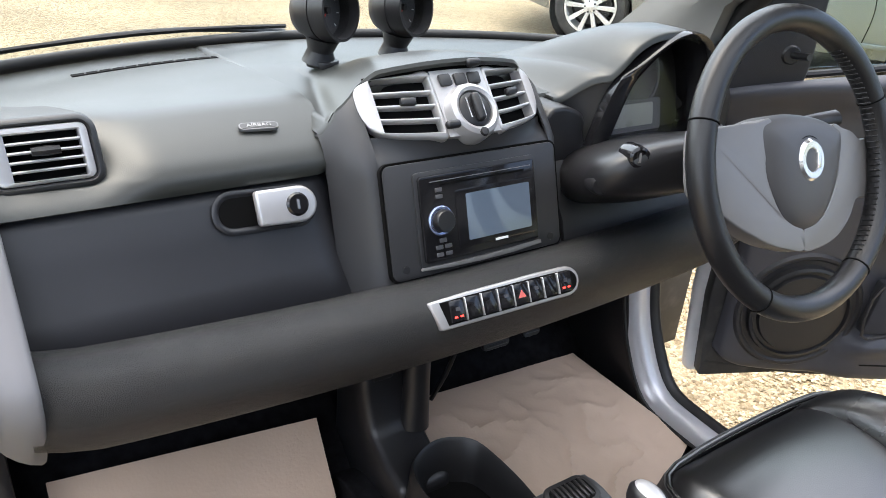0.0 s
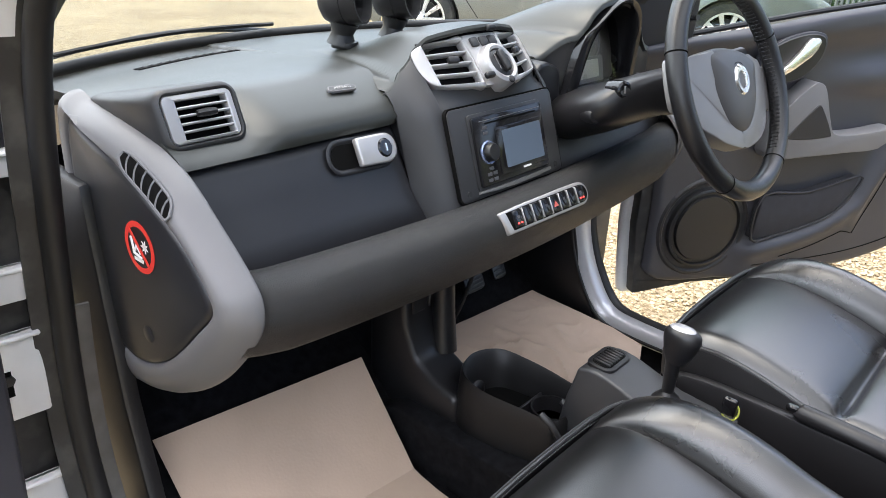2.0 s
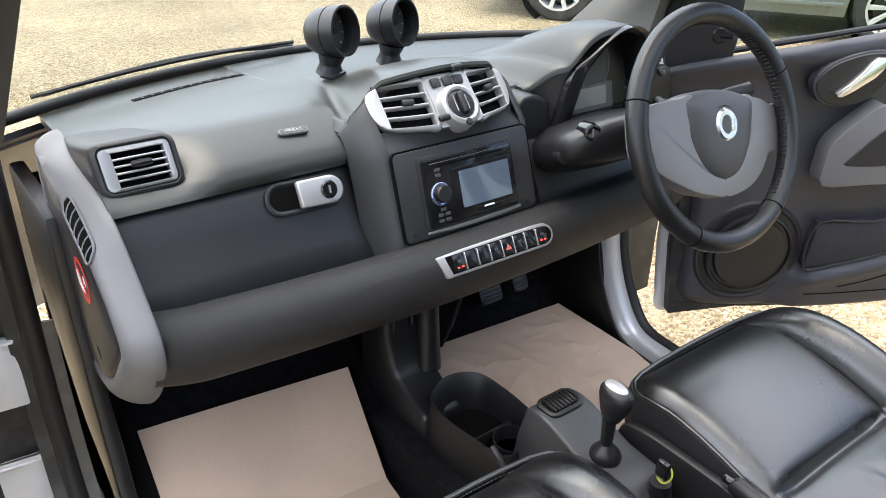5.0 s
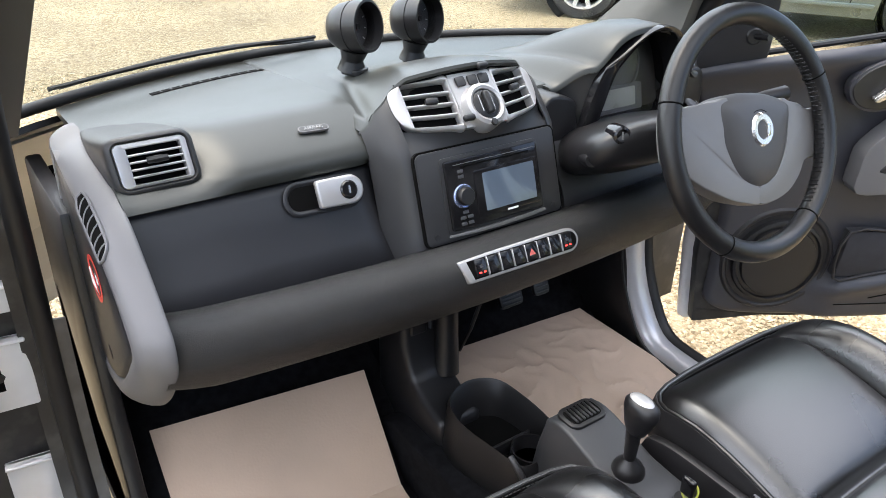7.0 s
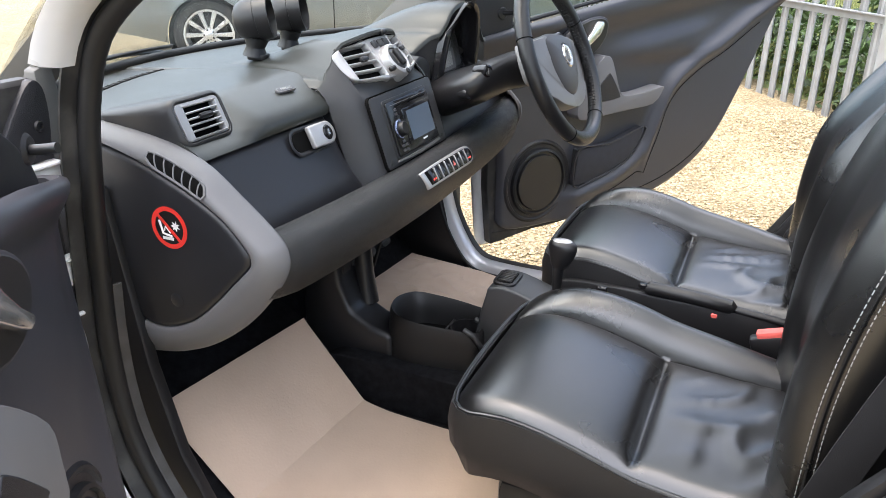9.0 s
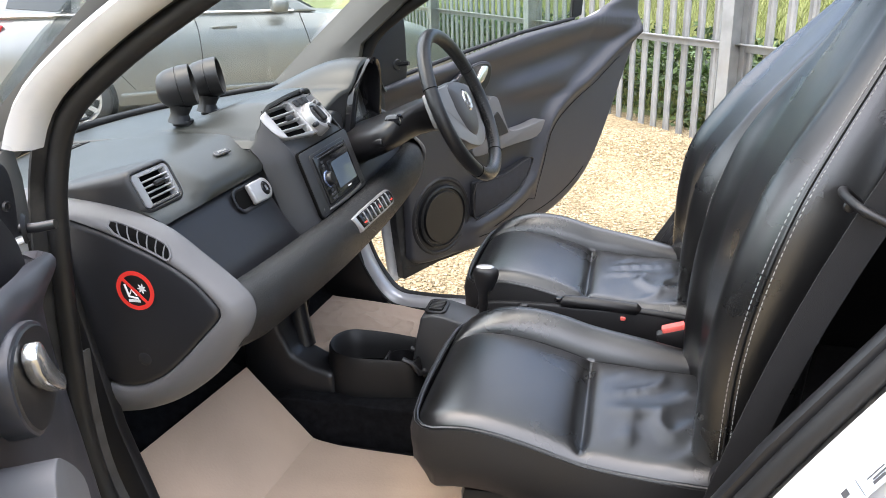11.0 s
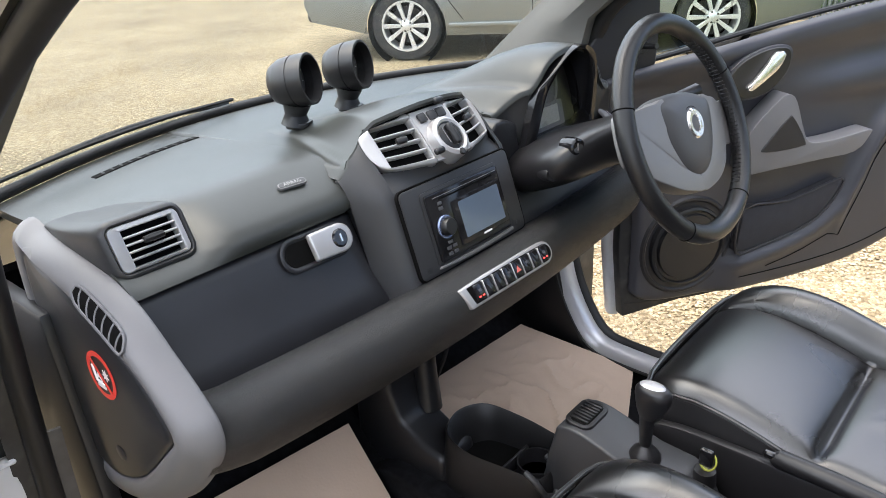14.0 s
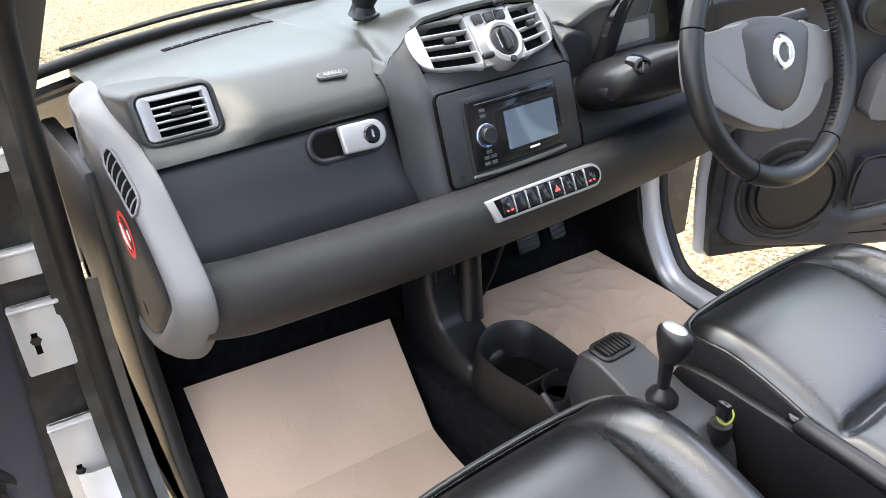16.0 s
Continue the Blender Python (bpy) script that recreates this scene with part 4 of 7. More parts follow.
        part("fuse_cover", loft([inset(0.985, 0.535), inset(0.985, 0.549), inset(0.96, 0.554), inset(0.90, 0.5562), inset(0.5, 0.5568), inset(0.02, 0.5568)], wrap=True, cap=True), M_BIN, cap, "dark side cover panel", angle=60)
        surface = lambda t: curve([(0.0, 0.5535), (0.10, 0.556), (0.30, 0.5550), (0.48, 0.5515), (0.62, 0.5465), (0.80, 0.536)], t)[0]

        def on_cap(q, t, up):
            i0, f = int(q), q - int(q)
            pick2 = lambda line: Vector(line[i0]).lerp(Vector(line[i0 + 1]), f)
            p = pick2(inner).lerp(pick2(outer), t)
            return (sg * (surface(t) + up), p.x, p.y)
        near = lambda y: min((q / 10 for q in range(40, 220)), key=lambda q: abs(on_cap(q, 0.45, 0)[1] - y))
        q0, q1 = near(0.158), near(0.060)
        rows, lip = [], []
        for k in range(21):
            q = q0 + (q1 - q0) * k / 20
            w = math.sqrt(max(0.0, 1 - abs(k / 10 - 1) ** 8))
            rows.append([on_cap(q, 0.45 + 0.25 * w * e, 0.0026) for e in (-1, -0.5, 0, 0.5, 1)])
        # no opening here: a black sheet on the cap paints the slot's shade
        part("vent_slot", sheet(loft(rows), 0.003, (sg, 0, 0)), M_DARK, cap, "dark slot with bars", angle=60)
        rim = [r[0] for r in rows] + [r[-1] for r in rows[-2:0:-1]]
        part("slot_rim", tube(rim, 0.0020, 6, closed=True), M_GREY, cap)
        for k in range(6):
            q = q0 + (q1 - q0) * (k + 1) / 7
            part("slot_bar", tube([on_cap(q, 0.20 + 0.50 * e / 4, 0.0026) for e in range(5)], 0.0012, 6), M_GREY, cap)
        part("cover_plug", lathe([(0.0, 0.001), (0.010, 0.001), (0.0115, 0.0)], 20, frame_m((sg * 0.5568, 0.135, 0.752), (0, 1, 0), (0, 0, sg))), M_BIN, cap)
    # warning sticker on the passenger end
    sm = frame_m((-0.5572, 0.129, 0.871), (0, -1, 0), (0, 0, 1))
    disc = lambda r0, r1, z: thicken(loft([[(r * math.cos(a), r * math.sin(a), z) for a in [2 * math.pi * k / 40 for k in range(41)]] for r in (r0, r1)]), 0.0004)
    part("warning_field", disc(0.0005, 0.0262, 0.0), M_BLACK, d, m=sm)
    part("warning_ring", disc(0.0255, 0.0325, 0.0006), M_RED, d, "red airbag warning label", m=sm)
    part("warning_bar", box((0.0050, 0.054, 0.0006), (0, 0, 0.0012), m=Matrix.Rotation(radians(45), 4, "Z")), M_RED, d, m=sm)
    seat_bits = [tube([(-0.017, 0.010, 0.0008), (-0.012, -0.010, 0.0008), (0.004, -0.013, 0.0008)], 0.0017, 6), tube([(-0.010, -0.006, 0.0008), (-0.006, 0.002, 0.0008), (0.002, -0.008, 0.0008)], 0.0014, 6), box((0.020, 0.0045, 0.0006), (-0.004, -0.017, 0.0006), 0.0)]
    part("warning_seat", merge(*seat_bits), M_WHITE, d, m=sm)
    burst = [(0.0085 * (1.0 if k % 2 else 0.45) * math.cos(math.pi * k / 7), 0.0085 * (1.0 if k % 2 else 0.45) * math.sin(math.pi * k / 7)) for k in range(14)]
    part("warning_burst", prism(burst, 0.0004, 0.0009), M_WHITE, d, m=sm @ Matrix.Translation((0.012, 0.004, 0)))
    # centre stack
    rows = []
    for k in range(19):
        z = 0.822 + (1.008 - 0.822) * k / 18
        w = 0.160
        t = min(1.0, max(0.0, (z - 0.982) / 0.02))
        t = t * t * (3 - 2 * t)
        row = [(-w, 0.20, z)]
        for j in range(33):
            x = -w + 2 * w * j / 32
            e = max(0, abs(x) - (w - 0.030)) / 0.030
            y = stack_y(x, z) * (1 - t) + (0.037 + 2.0 * min(abs(x), 0.136) ** 2) * t
            row.append((x, y + 0.075 * e ** 1.7, z))
        row.append((w, 0.20, z))
        rows.append(row)
    part("centre_fascia", loft(rows), M_STACK, d, "dark console fascia", angle=50)
    up = Vector((0, 0.33, 1.0)).normalized()
    pm = frame_m((0.0, stack_y(0, 0.918) - 0.001, 0.918), (1, 0, 0), up)
    part("fascia_plate", prism(rounded(0.262, 0.137, 0.010, 4), -0.004, 0.0035, width=0.002), M_STACK, d, "satin radio surround", m=pm)
    part("fascia_gap", prism(rounded(0.267, 0.142, 0.012, 4), -0.004, 0.0018), M_DARK, d, m=pm)
    for sx in (-1, 1):
        part("fascia_clip", lathe([(0.0, 0.0045), (0.0045, 0.0045), (0.005, 0.003)], 16, Matrix.Translation((sx * 0.113, -0.056, 0))), M_BLACK, d, m=pm)
    return d


dash = dashboard()


# ---- vents ----
def side_vent(sg):
    c = Vector((-0.461, 0.1265, 1.0125)) if sg < 0 else Vector((0.505, 0.090, 1.012))
    up = Vector((0, 0.36, 0.933))
    nr = Vector((0, -0.933, 0.36))
    W, Hh = 0.0455, 0.0285

    def at(u, v, dep):
        """The vent's face bulges, and its outer side falls away."""
        o = u * sg
        return c + Vector((u, 0, 0)) + up * v + nr * (dep - 1.6 * v * v - 1.3 * u * u - 0.10 * max(0.0, o - 0.015)) + Vector((sg * 0.05 * v, 0, 0))
    quad = lambda g, r: [(u, v) for u, v in rounded(2 * (W + g), 2 * (Hh + g), r, 6)]
    ring = lambda g, dep, r=0.009: [at(u, v, dep) for u, v in quad(g, max(0.003, r + g))]
    # dark hood round the outlet, running back into the pad
    rows = [ring(0.0004, -0.012), ring(0.0006, 0.0005), ring(0.0030, 0.0035), ring(0.0065, 0.0030), ring(0.0095, -0.003), ring(0.0115, -0.014)]
    last = [Vector(p) for p in rows[-1]]
    for t in (0.12, 0.3, 0.5, 0.75, 1.0):
        mid = c + Vector((sg * 0.012 * t, 0.17 * t, -0.008 * t))
        rows.append([mid + Vector(((p.x - c.x) * (1 + 0.10 * math.sin(math.pi * t) - 0.30 * t), (p.y - c.y) * (1 - t), (p.z - c.z) * (1 - 0.72 * t))) for p in last])
    part("vent_hood", loft(rows, wrap=True), M_STACK, dash, "dark hood round the outlet", angle=60)
    lo, hi = -W + (0.0155 if sg < 0 else 0.0085), W - (0.0085 if sg < 0 else 0.0155)
    v0, v1 = -Hh + 0.0042, Hh - 0.0070
    # black sheet behind the slats, coloured as the shade inside the outlet
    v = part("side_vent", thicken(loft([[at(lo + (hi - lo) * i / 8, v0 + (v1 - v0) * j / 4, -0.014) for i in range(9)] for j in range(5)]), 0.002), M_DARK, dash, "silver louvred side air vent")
    clamp = lambda q, a, b: min(b, max(a, q))
    edge = quad(0.0, 0.008)
    inside = [(clamp(x, lo, hi), clamp(z, v0, v1)) for x, z in edge]
    rows = [[at(x, z, -0.012) for x, z in edge], [at(x, z, 0.0) for x, z in edge], [at(x * 0.985, z * 0.97, 0.0022) for x, z in edge], [at(x + (a - x) * 0.8, z + (b - z) * 0.8, 0.0026) for (x, z), (a, b) in zip(edge, inside)], [at(a, b, 0.001) for a, b in inside], [at(a, b, -0.012) for a, b in inside]]
    part("vent_frame", loft(rows, wrap=True), M_SILVER, v, "silver vent frame", angle=50)
    for k in range(4):
        t = v0 + (v1 - v0) * (k + 1) / 5
        rows = []
        for i in range(11):
            u = lo + (hi - lo) * i / 10
            rows.append([at(u, t - 0.0014, -0.010), at(u, t - 0.0016, 0.0), at(u, t - 0.0006, 0.0016), at(u, t + 0.0006, 0.0016), at(u, t + 0.0016, 0.0), at(u, t + 0.0014, -0.010)])
        part("slat", loft(rows, wrap=True, cap=True), M_SILVER, v, angle=60)
    rows = []
    for i in range(7):
        u = (lo + hi) / 2 - 0.013 + 0.026 * i / 6
        rr = 0.0046 * (1 - abs(i - 3) * 0.06)
        rows.append([at(u, v0 + (v1 - v0) * 0.6 + rr * 1.1 * math.sin(a), 0.003 + rr * math.cos(a)) for a in [2 * math.pi * q / 8 for q in range(8)]])
    part("vent_tab", loft(rows, wrap=True, cap=True), M_BLACK, v, "black adjuster tab")


side_vent(-1)
side_vent(1)


def centre_cluster():
    cl = thing("centre_vents", "silver centre air vents with round heater dial", "air vent")
    tilt = Vector((0, 0.66, 0.751))

    def at(u, v, dep):
        base = Vector((u, 0.058 + 2.0 * u * u, 1.034))
        nrm = Vector((3.0 * u, -0.751, 0.66)).normalized()
        return base + tilt * v + nrm * dep
    # centre plate, and a backing painted black for the shade behind the louvres
    def strip(u0, u1, vfun, dep, n=14):
        rows = []
        for i in range(n + 1):
            u = u0 + (u1 - u0) * i / n
            lo, hi = vfun(u)
            rows.append([at(u, lo, dep - 0.012), at(u, lo, dep), at(u, lo + (hi - lo) * 0.33, dep + 0.001), at(u, lo + (hi - lo) * 0.67, dep + 0.001), at(u, hi, dep), at(u, hi, dep - 0.012)])
        return loft(rows, cap=True)
    bot = lambda u: -0.036 + 0.25 * u * u
    topv = lambda u: 0.051 - 0.95 * u * u
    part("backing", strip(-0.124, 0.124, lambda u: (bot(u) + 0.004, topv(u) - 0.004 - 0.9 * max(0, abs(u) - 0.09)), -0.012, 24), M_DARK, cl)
    part("centre_plate", strip(-0.038, 0.038, lambda u: (bot(u), topv(u)), 0.004), M_SILVER, cl, "silver centre plate", angle=60)
    for sg in (-1, 1):
        half_in, tip = 0.0385, 0.133
        edge = smooth_outline([(half_in, 0.0485), (0.065, 0.0465), (0.095, 0.0415), (0.119, 0.0340), (0.1300, 0.0245), (tip, 0.008), (0.1310, -0.012), (0.1230, -0.0270), (0.110, -0.0335), (0.088, -0.0350), (0.062, -0.0356), (half_in, -0.0358), (half_in - 0.001, 0.0)], 5)
        clamp = lambda q, a, b: min(b, max(a, q))
        u0, u1, v0 = half_in + 0.0045, 0.1115, -0.0290
        roof = lambda u: 0.0420 - 1.0 * max(0.0, u - 0.040) ** 2
        inside = [(clamp(u, u0, u1), clamp(v, v0, roof(clamp(u, u0, u1)))) for u, v in edge]
        mid = (0.080, 0.004)
        shrink = lambda k: [(mid[0] + (u - mid[0]) * k, mid[1] + (v - mid[1]) * k) for u, v in edge]
        lay = lambda pts, dep: [at(sg * u, v, dep) for u, v in pts]
        mix = lambda k: [(u + (a - u) * k, v + (b - v) * k) for (u, v), (a, b) in zip(edge, inside)]
        rows = [lay(edge, -0.012), lay(edge, 0.000), lay(shrink(0.985), 0.0035), lay(mix(0.35), 0.0052), lay(mix(0.8), 0.0060), lay(inside, 0.0045), lay(inside, -0.010)]
        part("vent_rim", loft(rows, wrap=True), M_SILVER, cl, "rounded silver vent rim", angle=50)
        for k in range(3):
            f = (k + 1) / 4
            rows = []
            for i in range(9):
                u = u0 + (u1 - u0) * i / 8
                v = v0 + (roof(u) - v0) * f
                rows.append([at(sg * u, v + dv, dep) for dv, dep in ((-0.0018, -0.008), (-0.0020, 0.0020), (-0.0008, 0.0040), (0.0008, 0.0040), (0.0020, 0.0020), (0.0018, -0.008))])
            part("louvre", loft(rows, wrap=True, cap=True), M_SILVER, cl, angle=60)
        part("louvre_tab", box((0.020, 0.0095, 0.009), (0, 0, 0.003), 0.003, 2, m=frame_m(at(sg * 0.076, 0.0095, 0.004), (1, 0.25 * sg, 0), tilt)), M_BLACK, cl, "black louvre tab")
    # dial
    dm = frame_m(at(0, -0.008, 0.008), (1, 0, 0), tilt)
    ring = part("dial_ring", lathe([(0.0235, 0.004), (0.024, 0.010), (0.028, 0.012), (0.033, 0.009), (0.036, 0.0), (0.036, -0.018)], 40), M_SILVER, cl, "silver dial ring", m=dm)
    dial = part("heater_dial", lathe([(0.0, 0.010), (0.019, 0.010), (0.0225, 0.008), (0.0235, 0.002), (0.0235, -0.004)], 40), M_BLACK, cl, "black rotary heater dial", m=dm)
    part("dial_grip", box((0.011, 0.036, 0.012), (0, 0, 0.014), 0.004, 3), M_BLACK, dial)
    for k in (-1, 1):
        part("dial_mark", box((0.0018, 0.026, 0.0008), (k * 0.0105, 0.002, 0.0107)), M_CHROME, dial)
    part("lower_tip", lathe([(0.0, 0.004), (0.005, 0.003), (0.006, 0)], 14, Matrix.Translation((0, -0.0305, 0.010))), M_BLACK, cl, m=dm)
    for k in range(3):
        part("push_button", box((0.018, 0.016, 0.006), (0, 0, 0), 0.003, 2, m=frame_m(at(-0.021 + 0.021 * k, 0.0365, 0.006), (1, 0.10 - 0.1 * k, 0), tilt)), M_STACK, cl, "grey push button")
    for u, v in ((-0.036, -0.025), (0.020, 0.052)):
        lv = part("slider", box((0.020, 0.010, 0.010), (0, 0, 0.008), 0.004, 3, m=frame_m(at(u, v, 0.008), (1, 0, 0), tilt)), M_BLACK, cl, "black slider knob")
    part("slider_slot", thicken(loft([[at(-0.118 + 0.236 * i / 24, 0.0525 - 1.15 * (-0.118 + 0.236 * i / 24) ** 2 + dv, 0.0030) for i in range(25)] for dv in (0.0, 0.0035)]), 0.001), M_DARK, cl)
    return cl


centre_cluster()


# ---- radio and switches ----
def radio():
    up = Vector((0, 0.33, 1.0)).normalized()
    m = frame_m((0.0, stack_y(0, 0.918) - 0.0045, 0.918), (1, 0, 0), up)
    r = thing("car_radio", "black double-height car radio with a screen", "radio", m=m)
    sil = [(-0.092, -0.0565), (-0.094, -0.060), (-0.05, -0.063), (0.0, -0.064), (0.05, -0.063), (0.094, -0.060), (0.092, -0.0545), (0.05, -0.0565), (0, -0.0575), (-0.05, -0.0575)]
    part("trim_bar", prism(sil, 0.0, 0.005, width=0.001), M_SPOKE, r, "satin grey lower trim")
    part("surround", prism(rounded(0.186, 0.114, 0.006, 3), -0.002, 0.003, width=0.001), M_STACK, r)
    part("face", prism(rounded(0.176, 0.104, 0.004, 3), 0.0, 0.007, width=0.0015), M_GLOSS, r, "gloss black face")
    part("disc_slot", box((0.13, 0.0025, 0.001), (0.005, 0.040, 0.0074)), M_DARK, r)
    part("slot_lip", box((0.155, 0.001, 0.001), (0.004, 0.0445, 0.0074)), M_GREY, r)
    part("screen_bezel", prism(rounded(0.122, 0.072, 0.003, 3, (0.022, -0.006)), 0.0068, 0.0082, width=0.0006), M_GLOSS, r)
    part("screen", prism(rounded(0.100, 0.058, 0.002, 2, (0.026, -0.005)), 0.0080, 0.0088), M_SCREEN, r, "display with its reflection painted pale blue-grey")
    kn = part("volume_knob", lathe([(0.0, 0.020), (0.012, 0.020), (0.0135, 0.018), (0.014, 0.010)], 28, Matrix.Translation((-0.062, -0.003, 0))), M_BLACK, r, "black volume knob")
    part("knob_ring", lathe([(0.014, 0.0088), (0.0165, 0.0095), (0.018, 0.0085), (0.018, 0.0070)], 32, Matrix.Translation((-0.062, -0.003, 0))), M_BLUE, r, "bright blue-lit ring")
    for y in (0.034, 0.026, -0.027, -0.035, -0.044):
        for x in ((-0.068, -0.055) if y < -0.03 else (-0.062,)):
            part("key", box((0.010, 0.005, 0.002), (x, y, 0.0078), 0.0006, 1), M_KEY, r)
    part("maker_badge", box((0.020, 0.003, 0.0006), (0.026, -0.0405, 0.0083)), M_WHITE, r)
    return r


M_BLUE = material("blue_chrome", (0.35, 0.42, 0.62), 0.2, metal=0.8, vary=0.1, scale=30)
M_KEY = material("grey_key", (0.05, 0.05, 0.055), 0.35, vary=0.1, scale=30)
radio()


def switch_strip():
    up = Vector((0, 0.47, 0.88)).normalized()
    m = frame_m((-0.008, -0.0705, 0.838), (1, -0.02, 0), up)
    s = thing("switch_strip", "silver-framed row of black dashboard switches", "switch panel", m=m @ Matrix.Diagonal((1, 0.86, 1, 1)))
    o = [(-0.113, 0.019), (-0.100, -0.022), (0.085, -0.022)] + [(0.090 + 0.022 * math.cos(radians(a)), 0.0 + 0.022 * math.sin(radians(a))) for a in range(-80, 91, 17)] + [(0.05, 0.0225), (-0.06, 0.0215)]
    part("frame", prism(o, -0.02, 0.005, width=0.003, seg=3), M_SILVER, s, "silver frame")
    i2 = [(-0.099, 0.0160), (-0.091, -0.0165), (0.086, -0.0165)] + [(0.090 + 0.0165 * math.cos(radians(a)), 0.0 + 0.0165 * math.sin(radians(a))) for a in range(-80, 91, 17)] + [(0.05, 0.0172), (-0.06, 0.0168)]
    part("well", prism(i2, 0.002, 0.0058), M_DARK, s)
    for k in range(8):
        wide = 0.021 if k not in (3, 4) else 0.0235
        x = -0.078 + 0.0233 * k
        b = part("switch", box((wide, 0.030, 0.006), (x, 0.0004, 0.006), 0.0022, 2), M_GLOSS, s, "black push switch")
        if k in (0, 7):
            for q in (-1, 1):
                part("telltale", box((0.004, 0.0025, 0.0006), (x + 0.004 * q, -0.0075, 0.0092)), M_REDLIT, b, "lit red marks")
        if k == 4:
            part("hazard_mark", prism([(x - 0.006, -0.005), (x + 0.006, -0.005), (x, 0.006)], 0.009, 0.0095), M_HAZ, b, "red warning triangle")
        elif k in (0, 7, 3, 5):
            part("symbol", box((0.006, 0.005, 0.0005), (x, 0.003, 0.0091), 0.0), M_KEY, b)
    for k in range(7):
        part("divider", box((0.0014, 0.031, 0.008), (-0.0663 + 0.0233 * k, 0.0004, 0.0062), 0.0006, 1), M_SILVER, s)
    return s


M_REDLIT = glow("lit_red_mark", (1.0, 0.04, 0.03), 1.2)
M_HAZ = material("hazard_red", (0.55, 0.12, 0.10), 0.4, vary=0.05, scale=20)
switch_strip()


def airbag_badge():
    m = frame_m((-0.2345, 0.1385, 1.0125), (1, -0.12, 0), (0.12, 1, 0.38))
    b = thing("airbag_badge", "small oval badge embossed AIRBAG on the dash pad", "badge", m=m)
    part("plate", prism(rounded(0.046, 0.0125, 0.006, 6), -0.003, 0.0015, width=0.0008), M_GREY, b, "grey oval plate")
    part("plate_field", prism(rounded(0.0425, 0.009, 0.0044, 6), 0.0012, 0.0019), M_STACK, b)
    cu = bpy.data.curves.new("airbag_letters", "FONT")
    cu.body, cu.size, cu.align_x, cu.align_y, cu.extrude = "AIRBAG", 0.0082, "CENTER", "CENTER", 0.0003
    cu.materials.append(M_LETTER)
    tx = new("letters", cu)
    tx.matrix_basis = Matrix.Translation((0, 0, 0.0021))
    tx.parent = b
    return b


M_LETTER = material("pale_letter", (0.28, 0.28, 0.28), 0.5, vary=0.05, scale=20)
airbag_badge()


# ---- instrument binnacle and gauge pods ----
def binnacle():
    b = thing("instrument_binnacle", "dark hooded instrument binnacle with gloss black rim", "instrument cluster")
    cx = 0.352

    step = lambda t: (lambda q: q * q * (3 - 2 * q))(min(1.0, max(0.0, t)))
    rows, lips = [], []
    for k in range(49):
        x = 0.190 + 0.315 * k / 48
        main = 0.096 * max(0.0, 1 - (abs(x - 0.358) / 0.112) ** 2.6) ** 0.5
        sh = 0.038 * step((x - 0.195) / 0.05) * (1 - step((x - 0.45) / 0.05))
        h = (main ** 4 + sh ** 4) ** 0.25
        yf = 0.056 + 0.055 * (1 - step((x - 0.195) / 0.075))
        row = []
        for t in (0, 0.12, 0.25, 0.38, 0.5, 0.62, 0.73, 0.83, 0.92, 1.0):
            y = 0.43 + (yf - 0.43) * t
            row.append((x, y, 1.008 + 0.009 * min(1, t * 3) + h * (1 - step((y - 0.10) / 0.31))))
        zl = row[-1][2]
        row += [(x, yf - 0.004, zl - 0.003), (x, yf - 0.005, zl - 0.010), (x, yf + 0.002, zl - 0.013)]
        rows.append(row)
        lips.append((x, yf, zl))
    part("hood", sheet(loft(rows), 0.004, (0, 0, 1)), M_PAD, b, "soft dark grey hood", angle=60)

    rows = [[(x, yf + 0.001, zl - 0.011), (x, yf + 0.004, (zl + 0.93) / 2), (x, yf + 0.012, 0.90)] for x, yf, zl in lips if x < 0.262]
    part("front_face", sheet(loft(rows), 0.004, (0, -1, 0)), M_STACK, b, "dark side under the hood", angle=50)
    # gloss rim round the opening, its foot leaning outwards
    rim_out = smooth_outline([(0.226, 0.935), (0.236, 0.985), (0.248, 1.030), (0.262, 1.056), (0.290, 1.074), (0.320, 1.093), (0.348, 1.107), (0.378, 1.113), (0.410, 1.108), (0.438, 1.090), (0.456, 1.055), (0.464, 1.005), (0.466, 0.935)], 4, False)
    rim_in = smooth_outline([(0.266, 0.950), (0.274, 0.985), (0.282, 1.020), (0.290, 1.044), (0.305, 1.063), (0.324, 1.082), (0.350, 1.097), (0.378, 1.103), (0.406, 1.098), (0.428, 1.081), (0.443, 1.050), (0.450, 1.005), (0.451, 0.950)], 4, False)
    lay = lambda line, y: [(x, y + 0.10 * (1.05 - z), z) for x, z in line]
    blend = lambda k: [(a[0] + (c2[0] - a[0]) * k, a[1] + (c2[1] - a[1]) * k) for a, c2 in zip(rim_out, rim_in)]
    part("hood_rim", loft([lay(rim_out, 0.066), lay(rim_out, 0.052), lay(blend(0.15), 0.048), lay(blend(0.85), 0.050), lay(rim_in, 0.054), [(0.355 + (x - 0.355) * 0.97, 0.125, z) for x, z in rim_in]]), M_GLOSS, b, "gloss black hood rim", angle=50)
    part("lower_rim", prism([(0.042, 0.935), (0.048, 0.950), (0.13, 0.962), (0.13, 0.92), (0.06, 0.915)], 0.228, 0.464, lambda u, v, w: (w, u, v), 0.004, 2), M_GLOSS, b)
    fm = frame_m((cx, 0.108, 1.026), (1, 0, 0), (0, 0.22, 1))
    face = smooth_outline([(-0.092, -0.070), (0.092, -0.070), (0.094, 0.0), (0.078, 0.050), (0.040, 0.074), (0.0, 0.078), (-0.040, 0.060), (-0.072, 0.028), (-0.088, -0.010)], 4)
